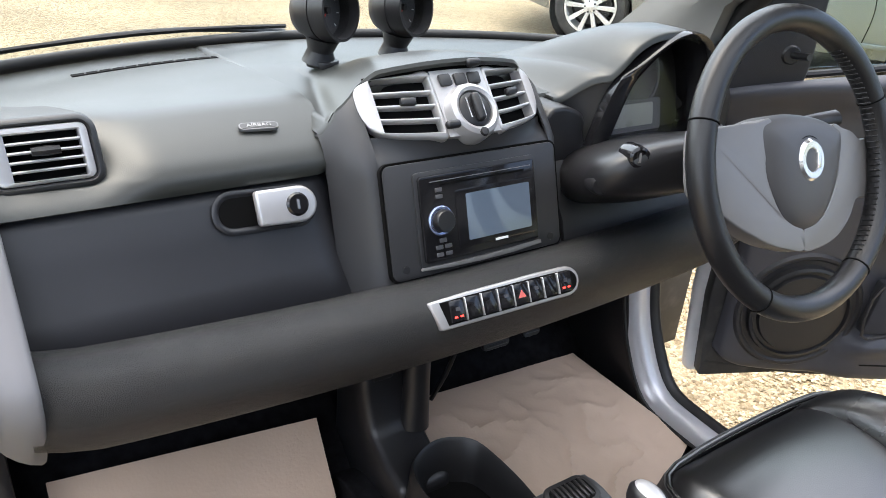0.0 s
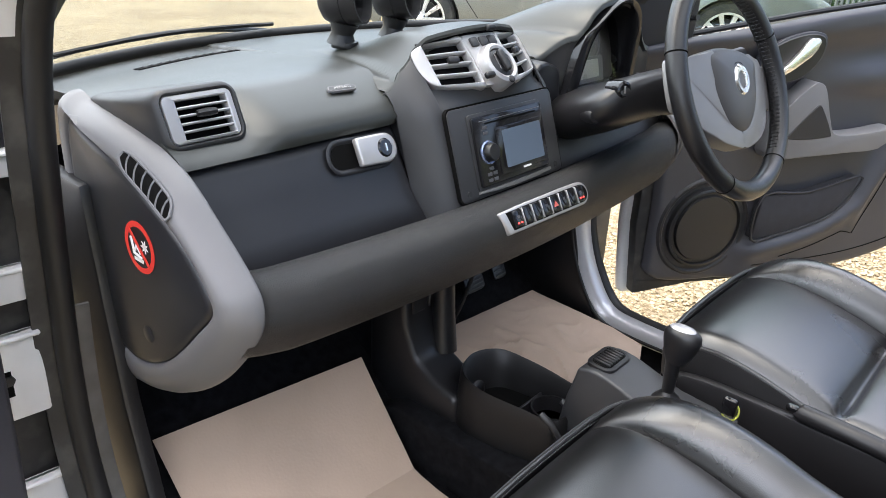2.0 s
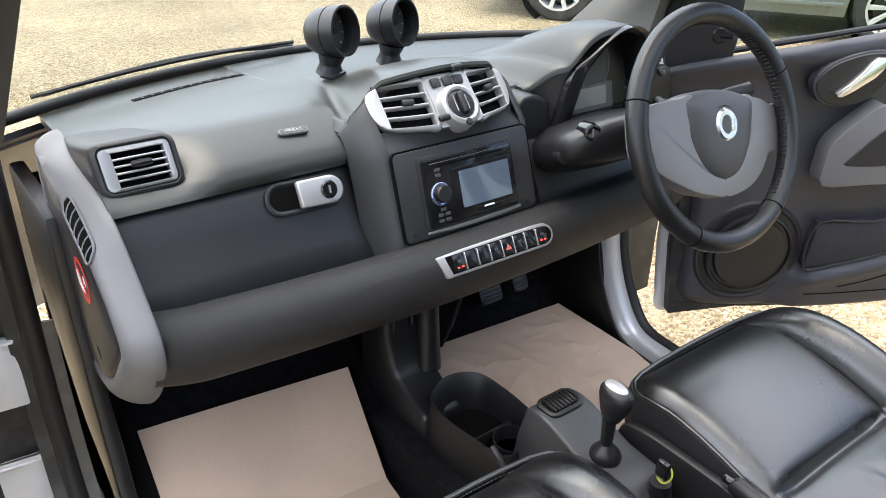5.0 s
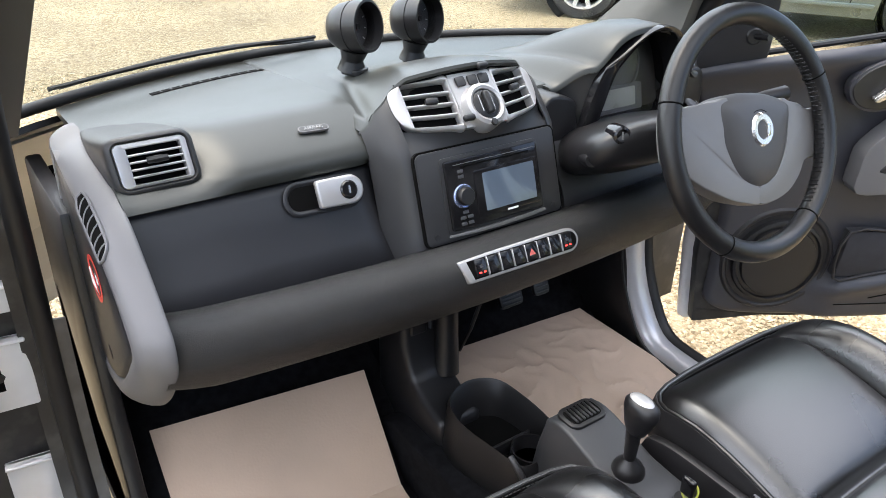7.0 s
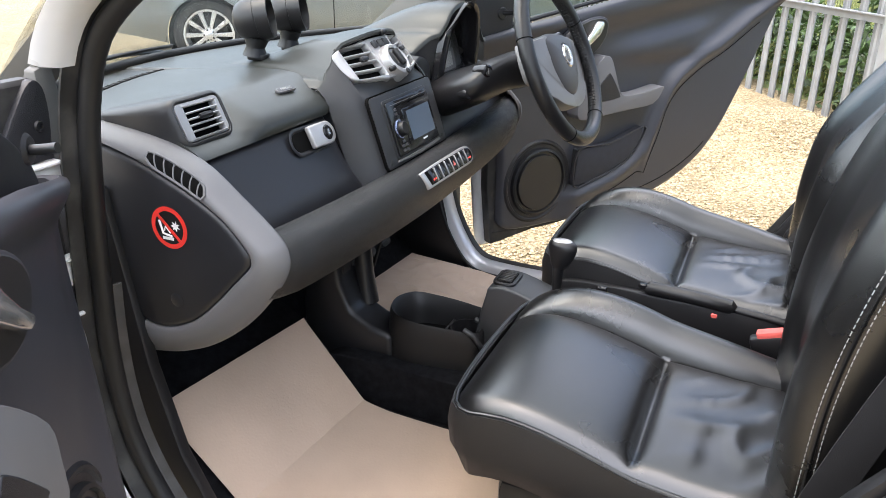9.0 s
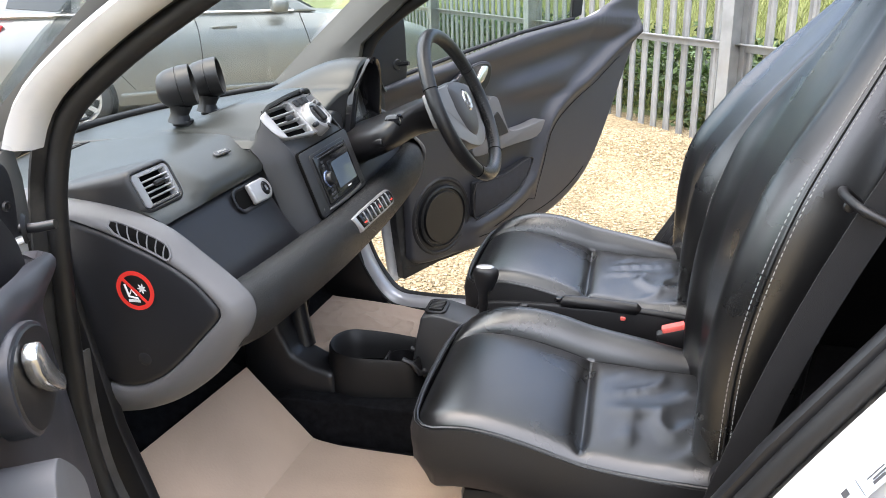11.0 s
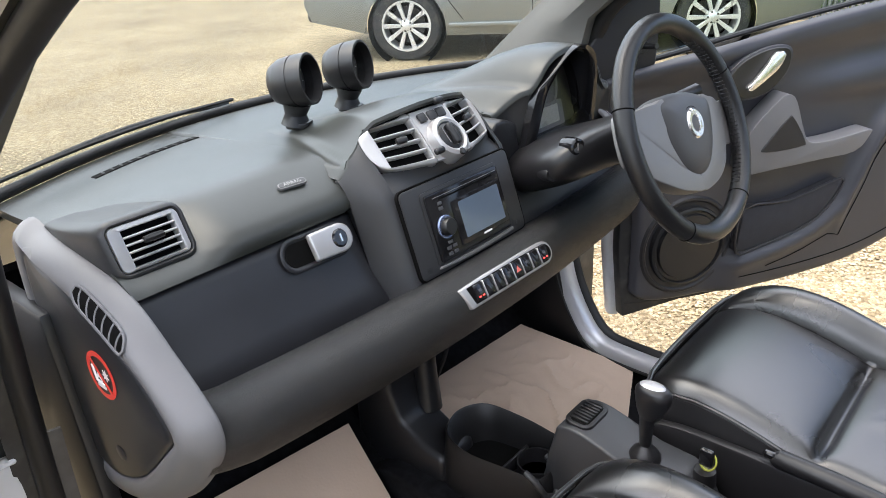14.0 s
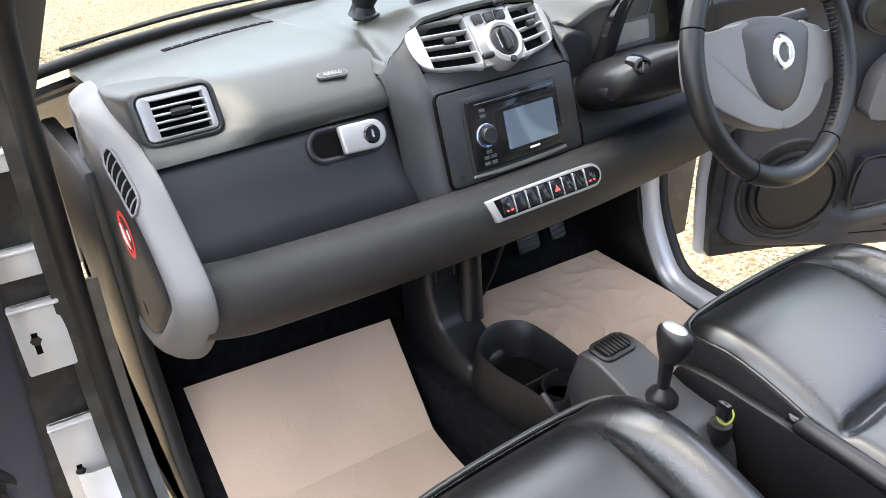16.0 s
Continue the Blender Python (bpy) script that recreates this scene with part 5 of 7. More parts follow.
    part("dial_face", prism(face, -0.004, 0.0, width=0.001), M_FACE, b, "grey speedometer face", m=fm)
    hub = Matrix.Translation((-0.004, 0.012, 0))
    part("dial_field", lathe([(0.0, 0.0025), (0.050, 0.0025), (0.052, 0.0)], 48, hub), M_FIELD, b, "pale dial field", m=fm)
    part("speed_ring", lathe([(0.050, 0.0), (0.050, 0.005), (0.053, 0.006), (0.056, 0.0)], 48, hub), M_GREY, b, m=fm)
    for k in range(25):
        a = radians(215 - 250 * k / 24)
        part("tick", box((0.009 if k % 2 == 0 else 0.005, 0.0018, 0.001), (0.044, 0, 0.003), m=hub @ Matrix.Rotation(a, 4, "Z")), M_KEY, b, m=fm)
    part("needle", box((0.042, 0.0024, 0.002), (0.02, 0, 0.005), m=hub @ Matrix.Rotation(radians(215), 4, "Z")), M_RED, b, m=fm)
    part("trip_surround", prism(rounded(0.120, 0.050, 0.006, 3, (-0.006, -0.050)), 0.0, 0.005, width=0.001), M_GREY, b, m=fm)
    part("trip_display", prism(rounded(0.092, 0.034, 0.003, 3, (-0.010, -0.048)), 0.004, 0.006, width=0.001), M_LCD, b, "pale trip computer display", m=fm)
    part("cover_glass", prism(face, 0.020, 0.021), M_COVER, b, "clear cover", m=fm).visible_shadow = False
    # lower dash behind the wheel
    part("lower_panel", sheet(loft([[(x, 0.045, 0.826), (x, 0.012, 0.842), (x, 0.020, 0.868), (x, 0.055, 0.915), (x, 0.085, 0.945)] for x in (0.158, 0.20, 0.26, 0.32, 0.38, 0.44, 0.50, 0.535)]), 0.008, (0, -1, 0.5)), M_STACK, b, "dark lower dash panel", angle=60)
    part("column_surround", prism(smooth_outline([(0.15, 1.0), (0.155, 0.83), (0.24, 0.82), (0.45, 0.82), (0.55, 0.90), (0.55, 1.01), (0.47, 1.0), (0.45, 0.945), (0.25, 0.945), (0.22, 1.0)], 4), 0.075, 0.20, lambda u, v, w: (u, w, v), 0.012, 3), M_BLACK, b, "black lower fascia")
    return b


M_FIELD = material("dial_field_silver", (0.09, 0.09, 0.09), 0.45, vary=0.06, scale=20)
M_FACE = material("dial_face_grey", (0.02, 0.02, 0.02), 0.5, vary=0.1, scale=20)
M_LCD = material("trip_lcd", (0.36, 0.36, 0.33), 0.3, vary=0.04, scale=20)
M_COVER = glass("binnacle_cover", (0.9, 0.9, 0.9), 0.35)
binnacle()


def gauge_pod(x, y, turn, label):
    m = Matrix.Translation((x, y, 1.033)) @ Matrix.Rotation(radians(turn), 4, "Z") @ Matrix.Scale(1.05, 4)
    p = thing("gauge_pod", label, "gauge", group="dashboard pod gauges", m=m)
    part("foot", prism(rounded(0.036, 0.040, 0.012, 4), -0.006, 0.004, width=0.002), M_BLACK, p)
    part("stalk", tube([(0, 0.006, 0.0), (0, 0.004, 0.016), (0, 0.0, 0.034)], lambda t: 0.0175 + 0.006 * abs(2 * t - 1) ** 2, 20), M_BLACK, p)
    dm = frame_m((0, 0, 0.068), (1, 0, 0), (0, 0.16, 1))
    part("shell", lathe([(0.0, -0.040), (0.018, -0.039), (0.030, -0.032), (0.037, -0.018), (0.0395, -0.002), (0.040, 0.004), (0.0388, 0.0045), (0.0388, 0.006), (0.040, 0.0065), (0.0405, 0.022), (0.0400, 0.030), (0.0365, 0.0305), (0.0355, 0.020), (0.0350, 0.000)], 44), M_BLACK, p, "black rounded pod shell", m=dm)
    f = part("gauge_face", lathe([(0.0, 0.001), (0.0352, 0.001), (0.0352, -0.002)], 40), M_KEY, p, "dark gauge face", m=dm)
    part("spindle", lathe([(0.0, 0.010), (0.0045, 0.010), (0.005, 0.008), (0.005, 0.001)], 16), M_BLACK, f)
    for k in range(9):
        a = radians(225 - 270 * k / 8)
        part("tick", box((0.005, 0.0012, 0.0006), (0.029, 0, 0.0014), m=Matrix.Rotation(a, 4, "Z")), M_WHITE, f)
    part("pointer", box((0.024, 0.0016, 0.001), (0.010, 0, 0.006), m=Matrix.Rotation(radians(232), 4, "Z")), M_RED, f)
    part("pod_glass", lathe([(0.0, 0.016), (0.036, 0.016)], 40), M_COVER, p, m=dm).visible_shadow = False
    return p


gauge_pod(-0.066, 0.318, 26, "black pod gauge on a stalk above the centre vents")
gauge_pod(0.062, 0.326, 22, "black pod gauge on a stalk nearer the steering wheel")


# ---- steering wheel ----
def steering_wheel():
    c = Vector((0.328, -0.194, 1.004))
    up = Vector((0.0, 0.406, 0.914))
    m = frame_m(c, (1, -0.036, 0), up)
    w = thing("steering_wheel", "black leather steering wheel with silver spokes", "steering wheel", m=m)
    R = 0.178
    rim = part("rim", tube([(R * math.cos(a), R * math.sin(a), 0.0) for a in [2 * math.pi * k / 72 for k in range(72)]], 0.0165, 16, closed=True), M_WRIM, w, "black leather rim")
    for a in (22, 158, 236, 304):
        a = radians(a)
        d = Vector((math.cos(a), math.sin(a), 0))
        t = Vector((-d.y, d.x, 0))
        part("rim_seam", tube([d * R + (d * math.cos(q) + Vector((0, 0, 1)) * math.sin(q)) * 0.0165 for q in [2 * math.pi * k / 20 for k in range(20)]], 0.0012, 6, closed=True), M_DARK, rim)
    # lacing on the inner side
    for a0, a1 in ((-50, 55), (128, 232)):
        for k in range(40):
            a = radians(a0 + (a1 - a0) * k / 39)
            d = Vector((math.cos(a), math.sin(a), 0))
            part("lacing", STITCH_MESH, M_BLACK, rim, m=frame_m(d * (R - 0.0160), (-d.y, d.x, 0), (0, 0, 1)))
    # the wheel stands turned a little, so the hub is built level and turned
    turn = Matrix.Rotation(radians(-8), 4, "Z")
    hub = smooth_outline([(-0.084, 0.040), (-0.070, 0.052), (-0.035, 0.060), (0.0, 0.062), (0.035, 0.060), (0.070, 0.052), (0.084, 0.040), (0.077, 0.0), (0.064, -0.038), (0.038, -0.072), (0.0, -0.085), (-0.038, -0.072), (-0.064, -0.038), (-0.077, 0.0)], 4)
    dome = lambda k, z: [(x * k, -0.008 + (y + 0.008) * k, z) for x, y in hub]
    h = part("hub_pad", loft([dome(1.0, -0.034), dome(1.0, -0.008), dome(0.975, -0.001), dome(0.92, 0.006), dome(0.80, 0.012), dome(0.60, 0.0165), dome(0.35, 0.0185), dome(0.03, 0.019)], wrap=True, cap=True), M_HUB, w, "dark grey airbag pad", m=turn, angle=60)
    bm_at = Matrix.Translation((-0.004, 0.004, -0.0035))
    part("badge_ring", thicken(loft([[(r * math.cos(a), r * 1.06 * math.sin(a), z) for a in [2 * math.pi * k / 36 for k in range(37)]] for r, z in ((0.0125, 0.0215), (0.014, 0.0245), (0.021, 0.0252), (0.0245, 0.0215))]), 0.001), M_CHROME, h, "round bright badge", m=bm_at)
    part("badge_well", lathe([(0.0, 0.0215), (0.0130, 0.0215), (0.0130, 0.018)], 24), M_STACK, h, m=bm_at)
    part("badge_groove", thicken(loft([[(r * math.cos(a), r * math.sin(a), 0.0205) for a in [2 * math.pi * k / 36 for k in range(37)]] for r in (0.0285, 0.0297)]), 0.001), M_DARK, h, m=bm_at)
    part("badge_cut", prism([(0.008, -0.010), (0.0145, -0.009), (0.0145, 0.009), (0.008, 0.010)], 0.0180, 0.0262, width=0.001), M_CHROME, h, m=bm_at)
    part("pad_mark", box((0.026, 0.003, 0.0005), (0.0, -0.045, 0.0150)), M_KEY, h)
    for sg in (-1, 1):
        low = 0.018 if sg < 0 else 0.0
        sp = smooth_outline([(0.060, 0.050), (0.086, 0.047), (0.115, 0.044), (0.150, 0.038), (0.174, 0.034), (0.176, -0.034), (0.150, -0.040 - low * 0.3), (0.124 + low * 0.3, -0.046 - low), (0.100 + low * 0.3, -0.066 - low * 0.8), (0.070, -0.090 - low * 0.3), (0.035, -0.103), (0.0, -0.106), (0.0, -0.080), (0.036, -0.066), (0.060, -0.036), (0.072, 0.0)], 4)

        def lay(u, v, z, sg=sg):
            k = min(1.0, max(0.0, (u - 0.085) / 0.08))
            return (sg * u, v, z - 0.020 * k * k * (3 - 2 * k) * (z > -0.01))
        part("spoke", prism(sp, -0.026, 0.006, lay, 0.012, 5), M_SPOKE, w, "silver-grey spoke trim", m=turn)
    return w


M_HUB = material("airbag_pad_grey", (0.050, 0.050, 0.052), 0.48, vary=0.06, scale=9, bump=0.15, grain=1200)
M_WRIM = material("wheel_leather", (0.009, 0.009, 0.0095), 0.33, vary=0.15, scale=20, bump=0.3, grain=600, kind="voronoi")
STITCH_MESH = finish(box((0.0022, 0.016, 0.0022), (0, 0, 0), 0.0006, 1))
steering_wheel()


def steering_column():
    col = thing("steering_column", "black steering column shroud with ignition barrel and stalks", "steering column")
    rows = []
    for y, cx, cz, hw, hh in ((0.08, 0.318, 0.905, 0.13, 0.050), (0.03, 0.305, 0.925, 0.145, 0.048), (-0.02, 0.290, 0.946, 0.152, 0.046), (-0.05, 0.282, 0.960, 0.152, 0.045), (-0.075, 0.282, 0.972, 0.144, 0.043), (-0.092, 0.290, 0.979, 0.128, 0.040), (-0.108, 0.306, 0.984, 0.096, 0.040), (-0.13, 0.322, 0.988, 0.062, 0.043), (-0.158, 0.328, 0.990, 0.050, 0.046)):
        rows.append([(cx + hw * math.copysign(abs(math.cos(q)) ** 0.7, math.cos(q)), y, cz + hh * math.copysign(abs(math.sin(q)) ** 0.75, math.sin(q))) for q in [2 * math.pi * k / 40 for k in range(40)]])
    part("shroud", loft(rows, wrap=True, cap=True), M_BLACK, col, "black plastic shroud", angle=70)
    im = frame_m((0.166, -0.076, 0.996), (0.9, -0.4, 0), (0, 0.2, 1))
    ig = part("ignition_barrel", lathe([(0.0, 0.010), (0.008, 0.010), (0.010, 0.014), (0.0135, 0.012), (0.015, 0.002), (0.015, -0.02)], 28), M_GLOSS, col, "black ignition barrel", m=im)
    part("key_slot", box((0.003, 0.012, 0.001), (0, 0, 0.0125)), M_CHROME, ig)
    part("adjust_knob", lathe([(0.0, 0.012), (0.011, 0.012), (0.013, 0.008), (0.013, -0.015)], 20, frame_m((0.142, -0.045, 0.951), (0.9, -0.4, 0), (0, 0.2, 1))), M_BLACK, col)
    st = part("stalk", tube([(0.33, -0.11, 1.02), (0.39, -0.125, 1.022), (0.43, -0.138, 1.028), (0.468, -0.147, 1.033)], lambda t: 0.009 + 0.004 * (t > 0.6), 10), M_BLACK, col, "black wiper stalk")
    return col


steering_column()


# ---- seats ----
def stitches(path, length=0.0042, gap=0.0024, r=0.0008):
    """Short threads one after the other along a path."""
    out, pts = [], [Vector(p) for p in path]
    for a, b in zip(pts, pts[1:]):
        n = max(1, int((b - a).length / (length + gap)))
        for k in range(n):
            p, q = a.lerp(b, k / n), a.lerp(b, (k + 0.62) / n)
            out.append(tube([p, q], r, 4))
    return merge(*out)


def seat(name, cx, label, shift=0.0, lift=0.0, lean=0.0):
    """A leather bucket seat; cx its middle, shift its place along the car."""
    s = thing(name, label, "car seat", group="leather seats", m=Matrix.Translation((cx, shift, lift)))
    side_in = 1 if cx < 0 else -1

    ys = sorted({round(-0.57 - 0.008 * k, 3) for k in range(31)} | {-0.256, -0.258, -0.263, -0.270, -0.280, -0.295, -0.312, -0.33, -0.35, -0.37, -0.39, -0.41, -0.43, -0.45, -0.47, -0.49, -0.508, -0.520, -0.528, -0.534, -0.538, -0.541, -0.5435, -0.546, -0.5485, -0.551, -0.555, -0.561})[::-1]

    def top(y):
        return curve([(0.256, 0.566), (0.262, 0.592), (0.280, 0.617), (0.31, 0.632), (0.36, 0.638), (0.42, 0.630), (0.48, 0.614), (0.545, 0.594), (0.62, 0.584), (0.74, 0.576), (0.82, 0.576)], -y)[0]

    left = [0.0, 0.0, 0.003, 0.01, 0.022, 0.04, 0.06, 0.09] + [0.12 + 0.04 * k for k in range(20)] + [0.92, 0.94, 0.955, 0.967, 0.977, 0.985, 0.992, 1.0]
    right = [0.014, 0.03, 0.05, 0.075, 0.10, 0.14, 0.18, 0.23, 0.28, 0.34, 0.40, 0.46, 0.52, 0.58, 0.64, 0.70, 0.76, 0.82, 0.87, 0.91, 0.945, 0.97, 0.988, 1.0, 1.0]
    rows = []
    for y in ys:
        zt = top(y)
        fr = min(1.0, max(0.0, (-y - 0.256) / 0.07))
        half = 0.207 - 0.045 * (1 - fr) ** 2.2
        t = min(1.0, max(0.0, (-y - 0.262) / 0.60))
        crest = 0.050 * (t / 0.40) ** 0.95 * ((1 - t) / 0.60) ** 1.42 + 0.006 * t
        seam = curve([(0.256, 0.50), (0.36, 0.50), (0.55, 0.525), (0.82, 0.58)], -y)[0]
        us = [-1 + (seam + 1) * k for k in left] + [seam + (1 - seam) * k for k in right]
        row = []
        for i, u in enumerate(us):
            z = zt
            if u > seam:
                q = (u - seam) / (1 - seam)
                z += crest * math.sin(math.pi * min(1, q ** 0.9)) ** 0.75 - 0.012 * q * q * fr
            z -= 0.0045 * fr * math.exp(-((u - seam) / 0.018) ** 2)
            if u < seam:
                span = min(1, max(0, (u + 0.96) / (seam + 0.96)))
                pillow = max(0.0, 4 * span * (1 - span)) ** 0.6
                if u > -0.96:
                    dy = y + 0.5435
                    z -= (0.017 * math.exp(-(dy / 0.0085) ** 2) + 0.006 * math.exp(-(dy / 0.026) ** 2)) * min(1, pillow * 1.4)
                    z += 0.009 * pillow * fr
                    if y < -0.57:
                        w = min(1, (-y - 0.57) / 0.05) * pillow
                        q = noise.noise((u * 1.5 + 3.0 + cx, y * 15 + u * 3.0 + 0.5 * math.sin(u * 6), 2.0 + cx))
                        z += w * (0.0075 * (1 - min(1, abs(q) * 3.2)) ** 2 - 0.002)
            e = max(0, abs(u) - 0.88) / 0.12
            z -= (0.016 if u < 0 else 0.022) * e ** 2.4
            if i in (0, len(us) - 1):
                z = min(zt - 0.06, 0.53)
            row.append((half * u * (1.0 if 0 < i < len(us) - 1 else 0.985), y, z))
        rows.append(row)
    part("cushion", loft(rows), M_LEATHER, s, "black leather cushion", angle=70)
    # skirt under the cushion's edge
    ring0, ring1, ring2, ring3, ring4 = [], [], [], [], []
    path = [(-1, y) for y in (-0.82, -0.76, -0.7, -0.65, -0.6, -0.55, -0.5, -0.46, -0.42, -0.39, -0.36, -0.33)]
    path += [(-0.985, -0.305), (-0.95, -0.286), (-0.88, -0.272), (-0.75, -0.264), (-0.5, -0.259), (-0.25, -0.257), (0.0, -0.2565), (0.25, -0.257), (0.5, -0.259), (0.75, -0.264), (0.88, -0.272), (0.95, -0.286), (0.985, -0.305)]
    path += [(1, y) for y in (-0.33, -0.36, -0.39, -0.42, -0.46, -0.5, -0.55, -0.6, -0.65, -0.7, -0.76, -0.82)]
    for u, y in path:
        zt = top(min(y, -0.300)) - 0.020
        x = 0.2075 * u
        f = max(0.0, 1 - (-y - 0.256) / 0.05) ** 0.7 if y > -0.306 else 0.0
        ring0.append((x, y - 0.002 * f, zt))
        ring1.append((x * 1.012, y + 0.006 * f, zt - 0.030))
        ring2.append((x * 1.0, y + 0.002 * f, zt - 0.070))
        ring3.append((x * 0.95, y - 0.022 * f, zt - 0.112))
        ring4.append((x * 0.86, y - 0.065 * f, zt - 0.128))
    part("skirt", thicken(loft([ring0, ring1, ring2, ring3, ring4]), -0.006), M_SEATSIDE, s, "grey leatherette side", angle=70)
    part("piping", tube([Vector(p) + Vector((0.001 * (1 if p[0] > 0 else -1), 0, 0.001)) for p in ring0], 0.0034, 8), M_LEATHER, s)
    part("stitching", stitches([Vector(p) + Vector((0.0045 * (1 if p[0] > 0 else -1), 0.0015, -0.010)) for p in ring0]), M_STITCH, s, "pale stitching")
    part("seat_frame", box((0.36, 0.46, 0.10), (0, -0.57, 0.43), 0.02, 2), M_BLACK, s)
    for x in (-0.15, 0.15):
        part("seat_rail", box((0.03, 0.56, 0.06), (x, -0.55, 0.335), 0.004, 1), M_JAMB, s)
    # backrest
    keys = [(z, y - lean * max(0.0, z - 0.86), w) for z, y, w in [(0.54, -0.742, 0.185), (0.62, -0.740, 0.198), (0.76, -0.744, 0.207), (0.88, -0.762, 0.208), (1.0, -0.796, 0.200), (1.10, -0.838, 0.180), (1.18, -0.878, 0.152), (1.25, -0.914, 0.130), (1.33, -0.950, 0.118), (1.38, -0.974, 0.100), (1.41, -0.99, 0.06)]]
    keys = [(z, y - 0.09 * lean, w) for z, y, w in keys]
    N = 56

    def back_at(z, a, out=0.0):
        """A point of the backrest's skin at the height z and the angle a round it."""
        yf, hw = curve(keys, z)
        th = 0.125 if z < 1.2 else 0.125 - 0.06 * ((z - 1.2) / 0.21) ** 2
        x = math.copysign(abs(math.cos(a)) ** 0.36, math.cos(a)) * hw
        v = math.copysign(abs(math.sin(a)) ** 0.42, math.sin(a))
        y = yf - th / 2 - v * th / 2
        if v < 0:
            bol = math.exp(-((abs(x) / hw - 0.80) / 0.20) ** 2)
            fade = 1 if z < 1.0 else max(0, 1 - (z - 1.0) / 0.22)
            y += -v * 0.030 * bol * fade * fade * (3 - 2 * fade)
            y -= -v * 0.004 * math.exp(-((abs(x) / hw - 0.52) / 0.02) ** 2)
        return Vector((x + out * math.cos(a), y - out * math.sin(a), z))
    rows = [[back_at(0.54 + 0.87 * k / 44, 2 * math.pi * (q + 0.5) / N) for q in range(N)] for k in range(45)]
    part("backrest", loft(rows, wrap=True, cap=True), M_LEATHER, s, "black leather one-piece backrest", angle=70)
    heights = [0.60 + 0.70 * k / 39 for k in range(40)]
    for sg in (-1, 1):
        turn = lambda deg: radians(-deg if sg > 0 else 180 + deg)
        part("back_piping", tube([back_at(z, turn(17), 0.0006) for z in heights], 0.0030, 6), M_LEATHER, s)
        for deg in (23, 12):
            part("back_stitching", stitches([back_at(z, turn(deg), 0.0010) for z in heights]), M_STITCH, s, "pale stitching")
    part("recliner", lathe([(0.0, 0.012), (0.03, 0.012), (0.036, 0.006), (0.036, -0.01)], 24, frame_m((-side_in * 0.208, -0.775, 0.58), (0, 1, 0), (0, 0, -side_in * -1))), M_BLACK, s)
    return s


seat("passenger_seat", -0.250, "black leather passenger seat with grey sides")
seat("driver_seat", 0.335, "black leather driver seat beside the open door", 0.03, 0.012, 0.35)


def seat_belt():
    b = thing("seat_belt", "black webbing seat belt over the passenger backrest", "seat belt")
    rows = []
    for k in range(14):
        t = k / 13
        c = Vector((-0.60, -1.02, 1.36)).lerp(Vector((-0.515, -0.72, 0.46)), t) + Vector((0.05 * math.sin(math.pi * t), 0.02 * math.sin(math.pi * t), 0))
        rows.append([c + Vector((-0.006, 0.024, 0.004)), c + Vector((0.006, -0.024, -0.004))])
    part("webbing", thicken(loft(rows), 0.0014), M_WEB, b, "black webbing")
    part("guide", tube(smooth_outline([(-0.452, -0.885, 1.02), (-0.470, -0.862, 1.04), (-0.50, -0.856, 1.042), (-0.535, -0.868, 1.035), (-0.545, -0.900, 1.02)], 4, False), 0.006, 10), M_BLACK, b, "black plastic belt guide")
    part("stud", lathe([(0.0, 0.004), (0.007, 0.003), (0.0085, 0.0)], 16, frame_m((-0.507, -0.862, 1.03), (0, 1, 0), (0, 0.3, -1))), M_BLACK, b)
    return b


M_WEB = material("belt_webbing", (0.014, 0.014, 0.015), 0.8, vary=0.2, scale=90, bump=0.6, grain=900)
seat_belt()


def buckle(x, y, z, label):
    b = thing("belt_buckle", label, "belt buckle", group="belt buckles", m=Matrix.Translation((x, y, z)) @ Matrix.Rotation(radians(-18), 4, "X"))
    part("casing", box((0.026, 0.10, 0.045), (0, 0.0, -0.024), 0.006, 2), M_BLACK, b)
    part("release_button", box((0.022, 0.048, 0.016), (0, 0.012, 0.0), 0.004, 2), M_PINK, b, "red release button")
    part("stem", box((0.020, 0.08, 0.014), (0, -0.08, -0.035), 0.004, 1), M_BLACK, b)
    return b


buckle(0.012, -0.715, 0.604, "red-buttoned belt buckle between the seats")


